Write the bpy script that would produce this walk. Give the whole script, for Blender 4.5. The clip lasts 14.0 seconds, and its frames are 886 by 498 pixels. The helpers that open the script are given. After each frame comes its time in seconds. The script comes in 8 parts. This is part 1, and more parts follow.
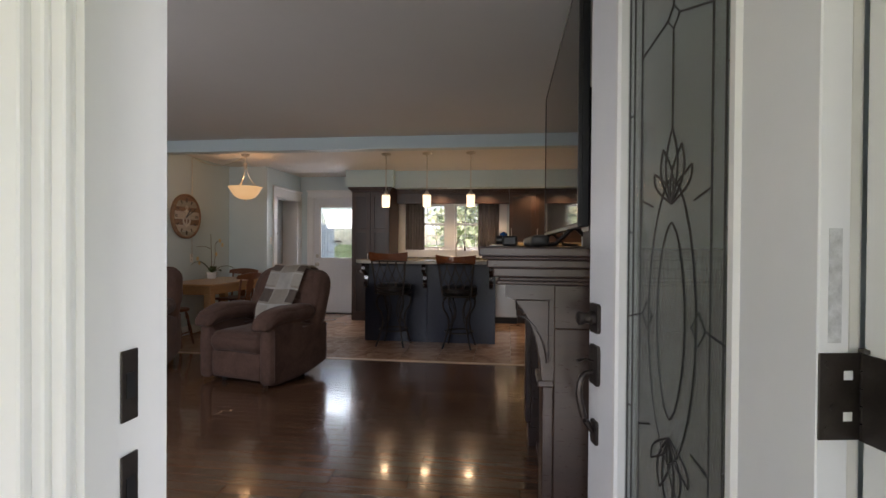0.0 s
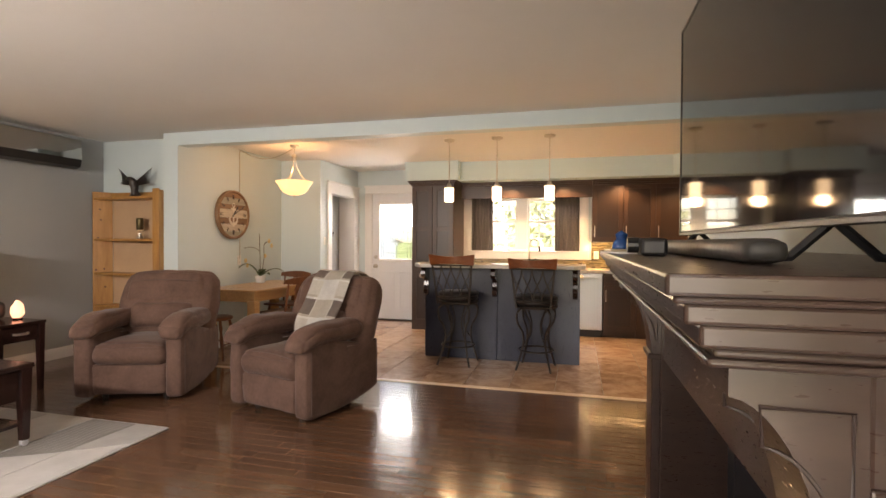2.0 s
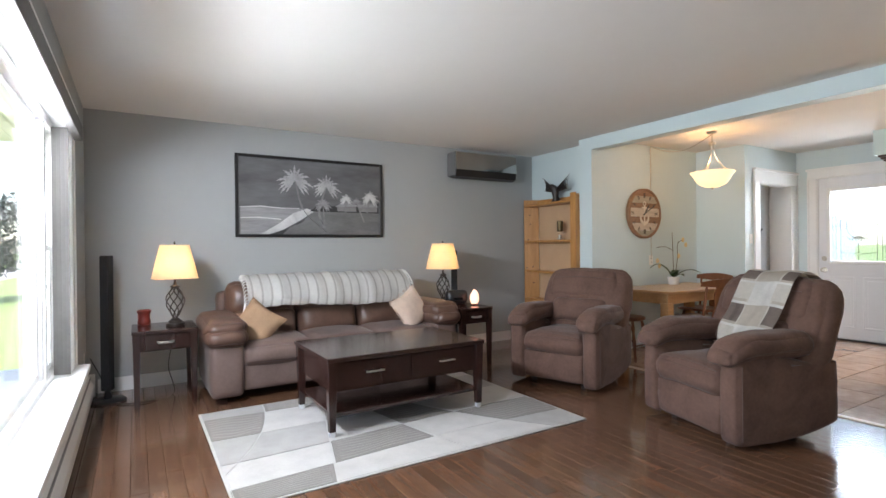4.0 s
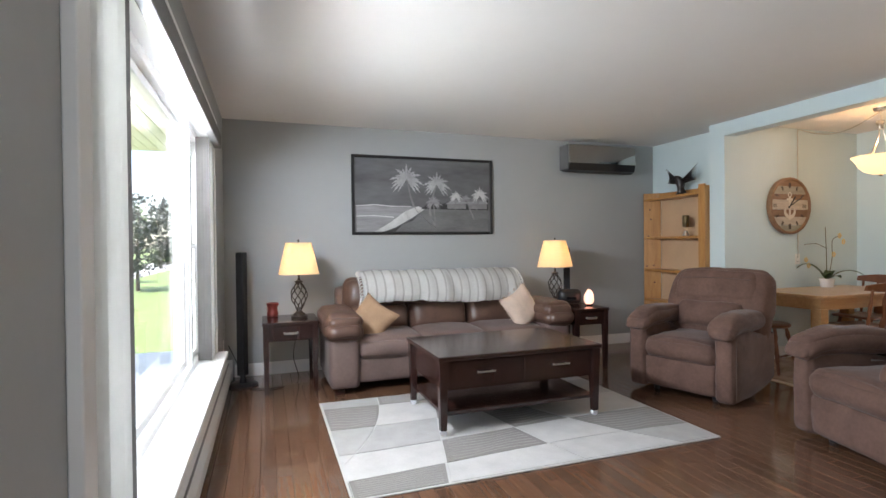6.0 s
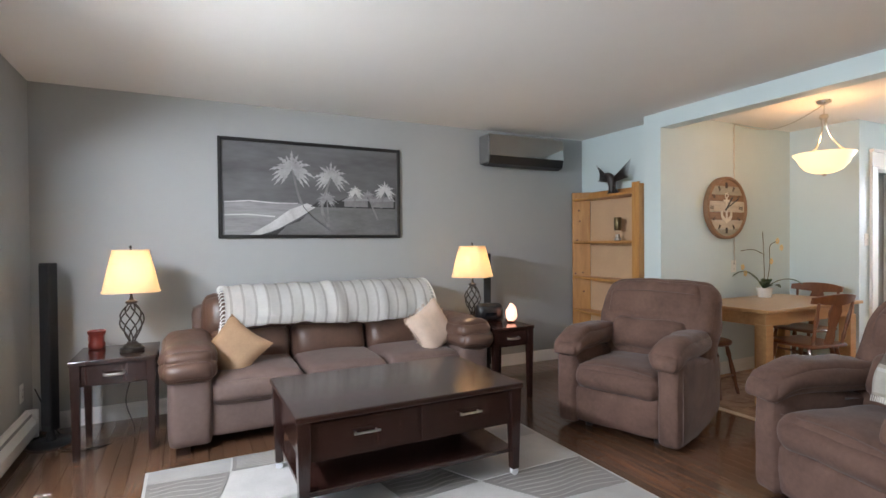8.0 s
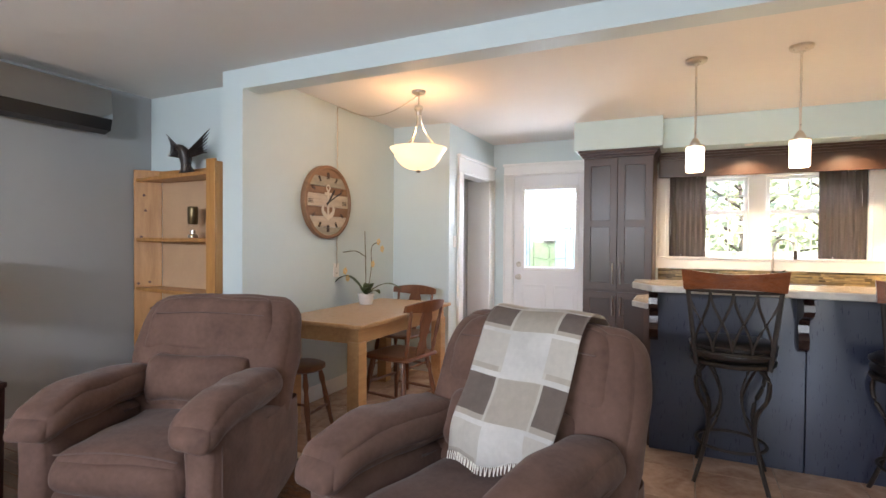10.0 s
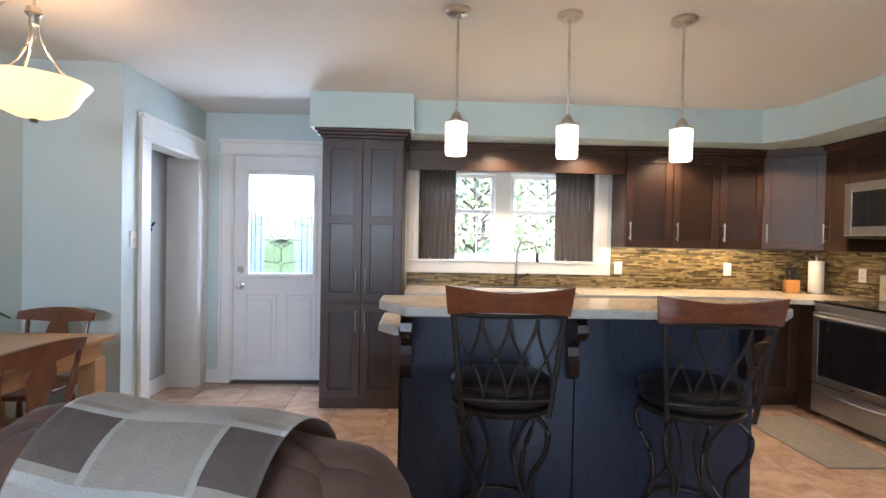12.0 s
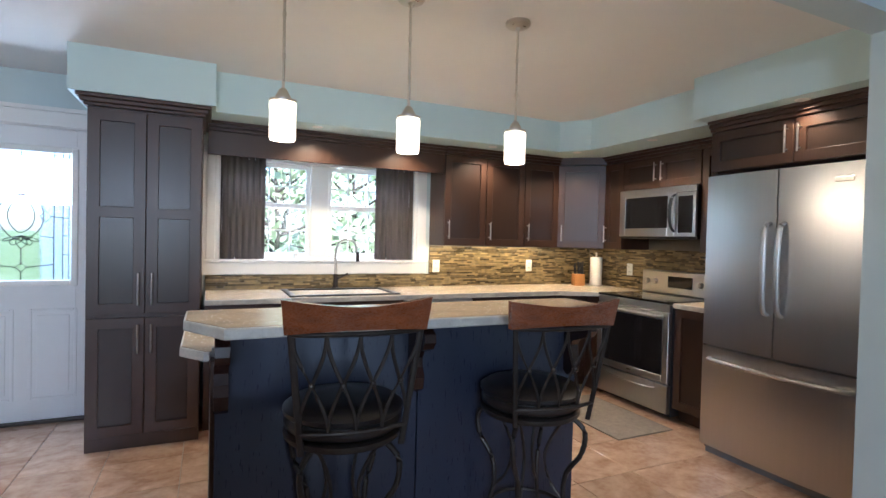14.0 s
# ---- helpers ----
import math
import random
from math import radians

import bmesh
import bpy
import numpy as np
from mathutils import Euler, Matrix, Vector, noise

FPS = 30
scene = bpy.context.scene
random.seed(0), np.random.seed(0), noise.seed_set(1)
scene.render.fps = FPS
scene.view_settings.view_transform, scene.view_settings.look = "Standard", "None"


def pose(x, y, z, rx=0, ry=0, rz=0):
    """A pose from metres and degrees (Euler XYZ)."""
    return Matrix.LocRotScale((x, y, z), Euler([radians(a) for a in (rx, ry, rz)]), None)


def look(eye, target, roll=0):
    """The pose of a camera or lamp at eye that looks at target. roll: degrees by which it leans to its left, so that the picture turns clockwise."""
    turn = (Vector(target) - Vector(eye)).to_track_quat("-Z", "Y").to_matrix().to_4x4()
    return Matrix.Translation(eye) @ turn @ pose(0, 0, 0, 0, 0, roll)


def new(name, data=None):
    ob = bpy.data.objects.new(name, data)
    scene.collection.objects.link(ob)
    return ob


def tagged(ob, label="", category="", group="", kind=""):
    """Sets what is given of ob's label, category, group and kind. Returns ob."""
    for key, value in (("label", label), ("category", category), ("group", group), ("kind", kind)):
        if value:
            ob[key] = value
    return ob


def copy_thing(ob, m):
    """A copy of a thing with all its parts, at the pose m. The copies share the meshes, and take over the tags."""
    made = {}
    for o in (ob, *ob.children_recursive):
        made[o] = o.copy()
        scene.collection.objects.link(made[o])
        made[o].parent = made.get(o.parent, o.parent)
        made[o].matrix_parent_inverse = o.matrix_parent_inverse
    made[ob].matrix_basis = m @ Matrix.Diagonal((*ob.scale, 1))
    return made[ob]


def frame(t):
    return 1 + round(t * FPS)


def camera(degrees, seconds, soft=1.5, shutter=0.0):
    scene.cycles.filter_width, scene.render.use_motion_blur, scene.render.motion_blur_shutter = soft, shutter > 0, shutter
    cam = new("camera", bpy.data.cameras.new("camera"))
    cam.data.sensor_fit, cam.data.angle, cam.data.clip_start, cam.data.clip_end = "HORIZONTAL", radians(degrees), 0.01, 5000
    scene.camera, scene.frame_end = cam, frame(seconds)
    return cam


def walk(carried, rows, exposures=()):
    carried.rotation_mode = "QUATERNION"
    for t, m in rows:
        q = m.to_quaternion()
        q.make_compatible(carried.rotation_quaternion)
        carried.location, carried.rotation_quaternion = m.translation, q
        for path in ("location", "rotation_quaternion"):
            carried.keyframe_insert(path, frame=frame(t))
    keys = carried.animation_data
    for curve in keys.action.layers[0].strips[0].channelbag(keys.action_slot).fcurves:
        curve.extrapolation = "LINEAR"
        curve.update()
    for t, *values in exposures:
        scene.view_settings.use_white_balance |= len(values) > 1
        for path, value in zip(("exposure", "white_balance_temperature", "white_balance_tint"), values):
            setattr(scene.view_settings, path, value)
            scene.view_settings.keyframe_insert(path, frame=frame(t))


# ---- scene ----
cam = camera(82.4, 14.0)
METRES, EYE, TILT, LEAN, TURN = 5.6, 1.22, 0.0, 0.0, 6.6
PATH = [
    (0, (0.018, 0.153, 1.259), (-0.238, 2.137, 1.239), 0.4),
    (0.5, (-0.009, 0.358, 1.251), (-0.272, 2.34, 1.233), 0.4),
    (1, (-0.049, 0.62, 1.254), (-0.331, 2.6, 1.237), 0.6),
    (1.5, (-0.116, 0.879, 1.268), (-0.446, 2.851, 1.245), 0.4),
    (2, (-0.18, 1.085, 1.287), (-0.69, 3.018, 1.258), 0.3),
    (2.5, (-0.241, 1.211, 1.289), (-1.097, 3.018, 1.266), -0.1),
    (3, (-0.25, 1.233, 1.269), (-1.484, 2.806, 1.255), -0.2),
    (3.5, (-0.283, 1.274, 1.219), (-1.816, 2.559, 1.214), -0.6),
    (4, (-0.338, 1.233, 1.222), (-2.047, 2.272, 1.216), -0.6),
    (6.5, (-0.504, 1.262, 1.254), (-2.395, 1.914, 1.235), -0.6),
    (7, (-0.739, 1.377, 1.272), (-2.627, 2.037, 1.26), -0.6),
    (7.5, (-0.977, 1.566, 1.268), (-2.837, 2.301, 1.256), -0.6),
    (8, (-1.167, 1.842, 1.291), (-2.952, 2.744, 1.268), -0.5),
    (8.5, (-1.332, 2.096, 1.321), (-2.96, 3.256, 1.284), -0.3),
    (9, (-1.466, 2.423, 1.293), (-2.852, 3.865, 1.259), -0.1),
    (11.5, (-1.753, 3.983, 1.317), (-1.879, 5.979, 1.281), 1.1),
    (12, (-1.742, 4.197, 1.324), (-1.655, 6.195, 1.291), 1.1),
    (12.5, (-1.749, 4.354, 1.343), (-1.475, 6.335, 1.319), 1.3),
    (13, (-1.785, 4.436, 1.367), (-1.315, 6.38, 1.345), 1.4),
    (13.5, (-1.821, 4.495, 1.356), (-1.153, 6.38, 1.337), 1.3),
    (14, (-1.851, 4.499, 1.354), (-1.008, 6.312, 1.315), 1.4),
]
walk(cam, [(t, look(eye, target, roll)) for t, eye, target, roll in PATH], [(0.0, 1.7, 6800, 21), (0.5, 1.8, 7300, 21), (1.0, 2.35, 8400, 23), (2.0, 3.2, 8600, 25), (3.0, 3.35, 6600, 17), (4.0, 3.3, 6450, 15), (7.5, 3.25, 6500, 14), (9.0, 3.6, 6500, 19), (11.5, 3.15, 5900, 16), (13.0, 3.15, 5200, 12), (14.0, 3.0, 5200, 12)])

# ---- world, sun, large lights ----
world = bpy.data.worlds.new("sky_world")
scene.world = world
world.use_nodes = True
wn = world.node_tree.nodes
sky = wn.new("ShaderNodeTexSky")
sky.sky_type = 'NISHITA'
sky.sun_disc = False
sky.sun_elevation = radians(52)
sky.sun_rotation = radians(150)
wn["Background"].inputs["Strength"].default_value = 0.08
world.node_tree.links.new(sky.outputs["Color"], wn["Background"].inputs["Color"])


def lamp(name, kind, m, power, color, **more):
    d = bpy.data.lights.new(name, kind)
    d.energy, d.color = power, color
    if "size" in more:
        d.size = more["size"]
    if "size_y" in more:
        d.shape, d.size_y = 'RECTANGLE', more["size_y"]
    if "radius" in more:
        d.shadow_soft_size = more["radius"]
    if "angle" in more:
        d.angle = more["angle"]
    if "spot" in more:
        d.spot_size, d.spot_blend = more["spot"], 0.6
    ob = new(name, d)
    ob.matrix_world = m
    return ob


# sun over the house's front, high enough to stay off the glass under the porch roof
lamp("sun", 'SUN', look((14, -24, 34), (0, 0, 0)), 2.0, (1.0, 0.95, 0.86), angle=radians(0.6))
# the sky's light in the openings: front door, behind the drawn blinds, above the kitchen window, at the back door
DAY = (0.84, 0.92, 1.0)
lamp("daylight_front_door", 'AREA', look((-0.05, 0.95, 1.15), (-2.3, 4.34, 0.7)), 1.3, DAY, size=0.5, size_y=1.8)
lamp("daylight_window_side", 'AREA', look((-1.98, 0.69, 1.24), (-1.98, 2.6, 1.0)), 1.1, DAY, size=0.34, size_y=1.4)
lamp("daylight_window_side", 'AREA', look((-4.19, 0.69, 1.24), (-4.19, 2.6, 1.0)), 1.0, DAY, size=0.30, size_y=1.4)
lamp("daylight_window_head", 'AREA', look((-3.1, 0.80, 1.88), (-3.3, 3.4, 0.8)), 11.8, DAY, size=1.6, size_y=0.13)
lamp("daylight_kitchen_window", 'AREA', look((-0.95, 9.35, 2.55), (-0.95, 8.2, 1.0)), 38, DAY, size=1.5, size_y=0.7)
lamp("daylight_back_door", 'AREA', look((-3.02, 9.05, 1.70), (-3.02, 6.8, 0.0)), 3.6, DAY, size=0.56, size_y=0.40)

# ---- materials ----
def mat(name, base, rough=0.5, metal=0.0, vary=0.12, scale=6.0, bump=0.0, bump_scale=80.0, second=None, blend=0.5, piece=0.0, island=0.0, stretch=(1, 1, 1), coat=0.0, spec=0.5, distort=0.0, rough_vary=0.08, sheen=0.0):
    """A surface with a coarse and a fine variation of colour, and fine relief, in metres."""
    m = bpy.data.materials.new(name)
    m.use_nodes = True
    nt = m.node_tree
    n, l = nt.nodes, nt.links
    b = n["Principled BSDF"]
    tc = n.new("ShaderNodeTexCoord")
    mp = n.new("ShaderNodeMapping")
    mp.inputs["Scale"].default_value = stretch
    l.new(tc.outputs["Object"], mp.inputs["Vector"])
    vec = mp.outputs["Vector"]
    info = n.new("ShaderNodeObjectInfo")
    if piece:
        add = n.new("ShaderNodeVectorMath")
        add.operation = 'ADD'
        mul = n.new("ShaderNodeVectorMath")
        mul.operation = 'SCALE'
        comb = n.new("ShaderNodeCombineXYZ")
        for k in ("X", "Y", "Z"):
            l.new(info.outputs["Random"], comb.inputs[k])
        l.new(comb.outputs[0], mul.inputs[0])
        mul.inputs["Scale"].default_value = 37.0
        l.new(vec, add.inputs[0])
        l.new(mul.outputs[0], add.inputs[1])
        vec = add.outputs[0]
    big, fine = n.new("ShaderNodeTexNoise"), n.new("ShaderNodeTexNoise")
    big.inputs["Scale"].default_value, fine.inputs["Scale"].default_value = scale, scale * 9
    big.inputs["Detail"].default_value, fine.inputs["Detail"].default_value = 5, 3
    big.inputs["Distortion"].default_value = distort
    l.new(vec, big.inputs["Vector"])
    l.new(vec, fine.inputs["Vector"])
    mixn = n.new("ShaderNodeMath")
    mixn.operation = 'MULTIPLY_ADD'
    l.new(fine.outputs["Fac"], mixn.inputs[0])
    mixn.inputs[1].default_value = 0.35
    l.new(big.outputs["Fac"], mixn.inputs[2])
    ramp = n.new("ShaderNodeMapRange")
    ramp.inputs["From Min"].default_value, ramp.inputs["From Max"].default_value = 0.45, 0.92
    l.new(mixn.outputs[0], ramp.inputs["Value"])
    two = second or tuple(c * (1 - vary) for c in base)
    one = base if second else tuple(min(1, c * (1 + vary)) for c in base)
    cm = n.new("ShaderNodeMix")
    cm.data_type = 'RGBA'
    cm.inputs["A"].default_value, cm.inputs["B"].default_value = (*one, 1), (*two, 1)
    l.new(ramp.outputs[0], cm.inputs["Factor"])
    out = cm.outputs["Result"]
    for amount, source in ((piece, info.outputs["Random"]), (island, None)):
        if amount:
            if source is None:
                source = n.new("ShaderNodeNewGeometry").outputs["Random Per Island"]
            hv = n.new("ShaderNodeHueSaturation")
            mr = n.new("ShaderNodeMapRange")
            mr.inputs["To Min"].default_value, mr.inputs["To Max"].default_value = 1 - amount, 1 + amount
            l.new(source, mr.inputs["Value"])
            l.new(mr.outputs[0], hv.inputs["Value"])
            l.new(out, hv.inputs["Color"])
            out = hv.outputs["Color"]
    l.new(out, b.inputs["Base Color"])
    rr = n.new("ShaderNodeMapRange")
    rr.inputs["To Min"].default_value, rr.inputs["To Max"].default_value = max(0.02, rough - rough_vary), min(1, rough + rough_vary)
    l.new(fine.outputs["Fac"], rr.inputs["Value"])
    l.new(rr.outputs[0], b.inputs["Roughness"])
    b.inputs["Metallic"].default_value = metal
    b.inputs["Specular IOR Level"].default_value = spec
    b.inputs["Coat Weight"].default_value = coat
    b.inputs["Coat Roughness"].default_value = 0.08
    if sheen:
        b.inputs["Sheen Weight"].default_value = sheen
        b.inputs["Sheen Roughness"].default_value = 0.4
    if bump:
        bt = n.new("ShaderNodeTexNoise")
        bt.inputs["Scale"].default_value, bt.inputs["Detail"].default_value = bump_scale, 4
        l.new(vec, bt.inputs["Vector"])
        bn = n.new("ShaderNodeBump")
        bn.inputs["Strength"].default_value, bn.inputs["Distance"].default_value = min(1, bump), 0.004
        l.new(bt.outputs["Fac"], bn.inputs["Height"])
        l.new(bn.outputs[0], b.inputs["Normal"])
    return m


def glass(name, tint=(1, 1, 1), gloss=0.08, rough=0.0, bumpy=0.0):
    m = bpy.data.materials.new(name)
    m.use_nodes = True
    nt = m.node_tree
    n, l = nt.nodes, nt.links
    n.remove(n["Principled BSDF"])
    t, g, mx, fr = n.new("ShaderNodeBsdfTransparent"), n.new("ShaderNodeBsdfGlossy"), n.new("ShaderNodeMixShader"), n.new("ShaderNodeLayerWeight")
    t.inputs["Color"].default_value = (*tint, 1)
    g.inputs["Roughness"].default_value = rough
    fr.inputs["Blend"].default_value = 0.5
    pw = n.new("ShaderNodeMath")
    pw.operation = 'POWER'
    pw.inputs[1].default_value = 4.0
    ma = n.new("ShaderNodeMath")
    ma.operation = 'MULTIPLY_ADD'
    ma.inputs[1].default_value, ma.inputs[2].default_value = 0.45, 0.03
    l.new(fr.outputs["Facing"], pw.inputs[0])
    l.new(pw.outputs[0], ma.inputs[0])
    l.new(ma.outputs[0], mx.inputs[0])
    l.new(t.outputs[0], mx.inputs[1])
    l.new(g.outputs[0], mx.inputs[2])
    l.new(mx.outputs[0], n["Material Output"].inputs["Surface"])
    if bumpy:
        nz, bn = n.new("ShaderNodeTexNoise"), n.new("ShaderNodeBump")
        nz.inputs["Scale"].default_value = 60
        bn.inputs["Strength"].default_value, bn.inputs["Distance"].default_value = bumpy, 0.004
        l.new(nz.outputs["Fac"], bn.inputs["Height"])
        l.new(bn.outputs[0], g.inputs["Normal"])
    return m


def textured_glass(name, tint, clear=0.35, scatter=0.2):
    """Patterned door glass: light passes, the view behind is broken up."""
    m = bpy.data.materials.new(name)
    m.use_nodes = True
    nt = m.node_tree
    n, l = nt.nodes, nt.links
    n.remove(n["Principled BSDF"])
    t, r, g = n.new("ShaderNodeBsdfTransparent"), n.new("ShaderNodeBsdfRefraction"), n.new("ShaderNodeBsdfGlossy")
    m1, m2, fr = n.new("ShaderNodeMixShader"), n.new("ShaderNodeMixShader"), n.new("ShaderNodeLayerWeight")
    t.inputs["Color"].default_value = (*tint, 1)
    r.inputs["Color"].default_value = (*tint, 1)
    r.inputs["Roughness"].default_value, r.inputs["IOR"].default_value = 0.10, 1.03
    g.inputs["Roughness"].default_value = 0.05
    nz, bn = n.new("ShaderNodeTexNoise"), n.new("ShaderNodeBump")
    nz.inputs["Scale"].default_value = 35
    bn.inputs["Strength"].default_value, bn.inputs["Distance"].default_value = 0.35, 0.004
    l.new(nz.outputs["Fac"], bn.inputs["Height"])
    for s in (r, g):
        l.new(bn.outputs[0], s.inputs["Normal"])
    m1.inputs[0].default_value = 1 - clear
    l.new(t.outputs[0], m1.inputs[1])
    l.new(r.outputs[0], m1.inputs[2])
    fr.inputs["Blend"].default_value = 0.5
    pw = n.new("ShaderNodeMath")
    pw.operation = 'POWER'
    pw.inputs[1].default_value = 3.0
    ma = n.new("ShaderNodeMath")
    ma.operation = 'MULTIPLY_ADD'
    ma.inputs[1].default_value, ma.inputs[2].default_value = 0.45, 0.05
    l.new(fr.outputs["Facing"], pw.inputs[0])
    l.new(pw.outputs[0], ma.inputs[0])
    l.new(ma.outputs[0], m2.inputs[0])
    l.new(m1.outputs[0], m2.inputs[1])
    l.new(g.outputs[0], m2.inputs[2])
    df, m3 = n.new("ShaderNodeBsdfDiffuse"), n.new("ShaderNodeMixShader")
    df.inputs["Color"].default_value = (0.62, 0.64, 0.60, 1)
    m3.inputs[0].default_value = scatter
    l.new(m2.outputs[0], m3.inputs[1])
    l.new(df.outputs[0], m3.inputs[2])
    l.new(m3.outputs[0], n["Material Output"].inputs["Surface"])
    return m


def glow(name, color, strength, base=(0.9, 0.85, 0.75)):
    m = mat(name, base, 0.5, vary=0.03)
    b = m.node_tree.nodes["Principled BSDF"]
    b.inputs["Emission Color"].default_value = (*color, 1)
    b.inputs["Emission Strength"].default_value = strength
    return m


def cloth_shade(name, color, strength):
    m = mat(name, color, 0.9, vary=0.04, scale=20, bump=0.2, bump_scale=400)
    b = m.node_tree.nodes["Principled BSDF"]
    n, l = m.node_tree.nodes, m.node_tree.links
    tr, mx = n.new("ShaderNodeBsdfTranslucent"), n.new("ShaderNodeMixShader")
    tr.inputs["Color"].default_value = (*color, 1)
    mx.inputs[0].default_value = strength
    l.new(b.outputs[0], mx.inputs[1])
    l.new(tr.outputs[0], mx.inputs[2])
    l.new(mx.outputs[0], n["Material Output"].inputs["Surface"])
    return m


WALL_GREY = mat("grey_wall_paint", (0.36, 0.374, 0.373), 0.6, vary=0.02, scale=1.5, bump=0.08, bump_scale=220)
WALL_BLUE = mat("pale_blue_wall_paint", (0.565, 0.66, 0.675), 0.55, vary=0.02, scale=1.5, bump=0.08, bump_scale=220)
WALL_TEAL = mat("soffit_blue_paint", (0.53, 0.67, 0.69), 0.6, vary=0.02, scale=1.5, bump=0.08, bump_scale=220)
CEIL = mat("ceiling_paint", (0.78, 0.765, 0.735), 0.8, vary=0.015, scale=1.2, bump=0.15, bump_scale=160)
TRIM = mat("white_trim_paint", (0.80, 0.80, 0.79), 0.35, vary=0.02, scale=4)
DOOR_WHITE = mat("white_door_paint", (0.78, 0.79, 0.81), 0.4, vary=0.02, scale=3)
SIDING = mat("white_vinyl_siding", (0.75, 0.75, 0.73), 0.5, vary=0.03)
PLANK = mat("walnut_stained_floor_plank", (0.155, 0.079, 0.044), 0.17, vary=0.3, scale=3.0, stretch=(0.6, 9, 1), second=(0.108, 0.053, 0.031), piece=0.2, bump=0.10, bump_scale=30, coat=0.6, spec=0.55, distort=0.6)
PLANK_REST = mat("walnut_stained_floor_planks", (0.155, 0.079, 0.044), 0.17, scale=3.0, stretch=(0.6, 9, 1), second=(0.108, 0.053, 0.031), island=0.2, bump=0.10, bump_scale=30, coat=0.6, spec=0.55, distort=0.6)
GROUT = mat("tan_grout", (0.36, 0.29, 0.22), 0.8, vary=0.1, scale=20)
FLOOR_BASE = mat("dark_floor_seam", (0.02, 0.011, 0.007), 0.6)
TILE = mat("glazed_marbled_tile", (0.58, 0.40, 0.28), 0.12, scale=3.5, second=(0.32, 0.18, 0.11), piece=0.12, distort=1.6, bump=0.03, bump_scale=14)
STRIP = mat("beige_threshold_strip", (0.62, 0.48, 0.34), 0.4)
ESPRESSO = mat("espresso_stained_wood", (0.032, 0.0125, 0.0095), 0.2, second=(0.016, 0.007, 0.0055), scale=5, stretch=(4, 4, 0.5), coat=0.2)
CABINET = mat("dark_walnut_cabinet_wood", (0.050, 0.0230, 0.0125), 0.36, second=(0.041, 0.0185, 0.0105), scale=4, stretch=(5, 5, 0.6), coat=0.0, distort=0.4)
# the frames' walnut again, darkened so that the recesses look shaded
PANEL = mat("walnut_door_panel_shaded", (0.034, 0.0175, 0.0110), 0.32, second=(0.028, 0.0145, 0.0092), scale=4, stretch=(5, 5, 0.6), distort=0.4)
# navy in this base colour stands in for daylight reflected by dark wood
ISLAND_PANEL = mat("island_panel_dark_wood_daylight_tint", (0.027, 0.033, 0.058), 0.30, second=(0.023, 0.028, 0.049), scale=4, stretch=(4, 4, 0.5), coat=0.2)
LAMINATE = mat("speckled_beige_laminate_counter", (0.62, 0.50, 0.36), 0.25, second=(0.42, 0.36, 0.28), scale=9, distort=0.8, bump=0.02)
LAM_EDGE = mat("grey_cream_counter_edge", (0.60, 0.58, 0.52), 0.35, second=(0.42, 0.40, 0.36), scale=14, distort=0.8)
STEEL = mat("brushed_stainless_steel", (0.52, 0.52, 0.515), 0.30, metal=1.0, vary=0.02, scale=2, stretch=(30, 30, 0.5), rough_vary=0.04)
NICKEL = mat("brushed_nickel", (0.58, 0.55, 0.50), 0.3, metal=1.0, vary=0.05)
BLACK_GLASS = mat("black_appliance_glass", (0.008, 0.008, 0.009), 0.06, vary=0.05)
BLACK = mat("black_plastic", (0.012, 0.012, 0.013), 0.35, vary=0.1)
IRON = mat("dark_bronze_iron", (0.045, 0.036, 0.030), 0.42, metal=0.6, vary=0.25, scale=30)
BRONZE = mat("oil_rubbed_bronze", (0.055, 0.045, 0.04), 0.38, metal=0.7, vary=0.2, scale=30)
LEATHER_BLACK = mat("black_seat_leather", (0.016, 0.013, 0.012), 0.3, vary=0.2, scale=12, rough_vary=0.03)
CREST = mat("cherry_stained_wood", (0.24, 0.075, 0.026), 0.28, second=(0.13, 0.036, 0.013), scale=5, stretch=(2, 8, 8), coat=0.3)
PINE = mat("honey_pine", (0.50, 0.25, 0.075), 0.4, second=(0.36, 0.155, 0.04), scale=4, stretch=(6, 6, 0.7), distort=0.5, coat=0.1)
OAK_TABLE = mat("light_maple_table", (0.56, 0.33, 0.15), 0.3, second=(0.44, 0.24, 0.10), scale=4, stretch=(8, 0.8, 8), distort=0.4, coat=0.2)
CHAIR_WOOD = mat("reddish_brown_chair_wood", (0.20, 0.075, 0.03), 0.32, second=(0.12, 0.04, 0.017), scale=6, stretch=(5, 5, 1), coat=0.2)
VELVET = mat("brown_microfiber", (0.150, 0.086, 0.065), 0.85, second=(0.086, 0.049, 0.038), scale=5, bump=0.25, bump_scale=260, distort=0.8, spec=0.2, sheen=0.12)
LEATHER = mat("brown_sofa_leather", (0.120, 0.066, 0.046), 0.36, second=(0.072, 0.039, 0.029), scale=4, bump=0.3, bump_scale=90, distort=0.6)
SUEDE = mat("brown_sofa_suede", (0.150, 0.099, 0.084), 0.7, second=(0.110, 0.071, 0.060), scale=4, bump=0.15, bump_scale=180, sheen=0.1)
MANTEL = mat("cocoa_stained_mantel_wood", (0.050, 0.027, 0.020), 0.30, second=(0.030, 0.0165, 0.0125), scale=4, stretch=(1, 1, 5), distort=0.4, coat=0.15)
CLEAR = glass("clear_glass")
DOOR_GLASS = textured_glass("leaded_door_glass", (0.86, 0.9, 0.9), 0.3)
SCREEN = mat("tv_screen_glass", (0.006, 0.006, 0.007), 0.05, vary=0.02, spec=0.4, rough_vary=0.01)
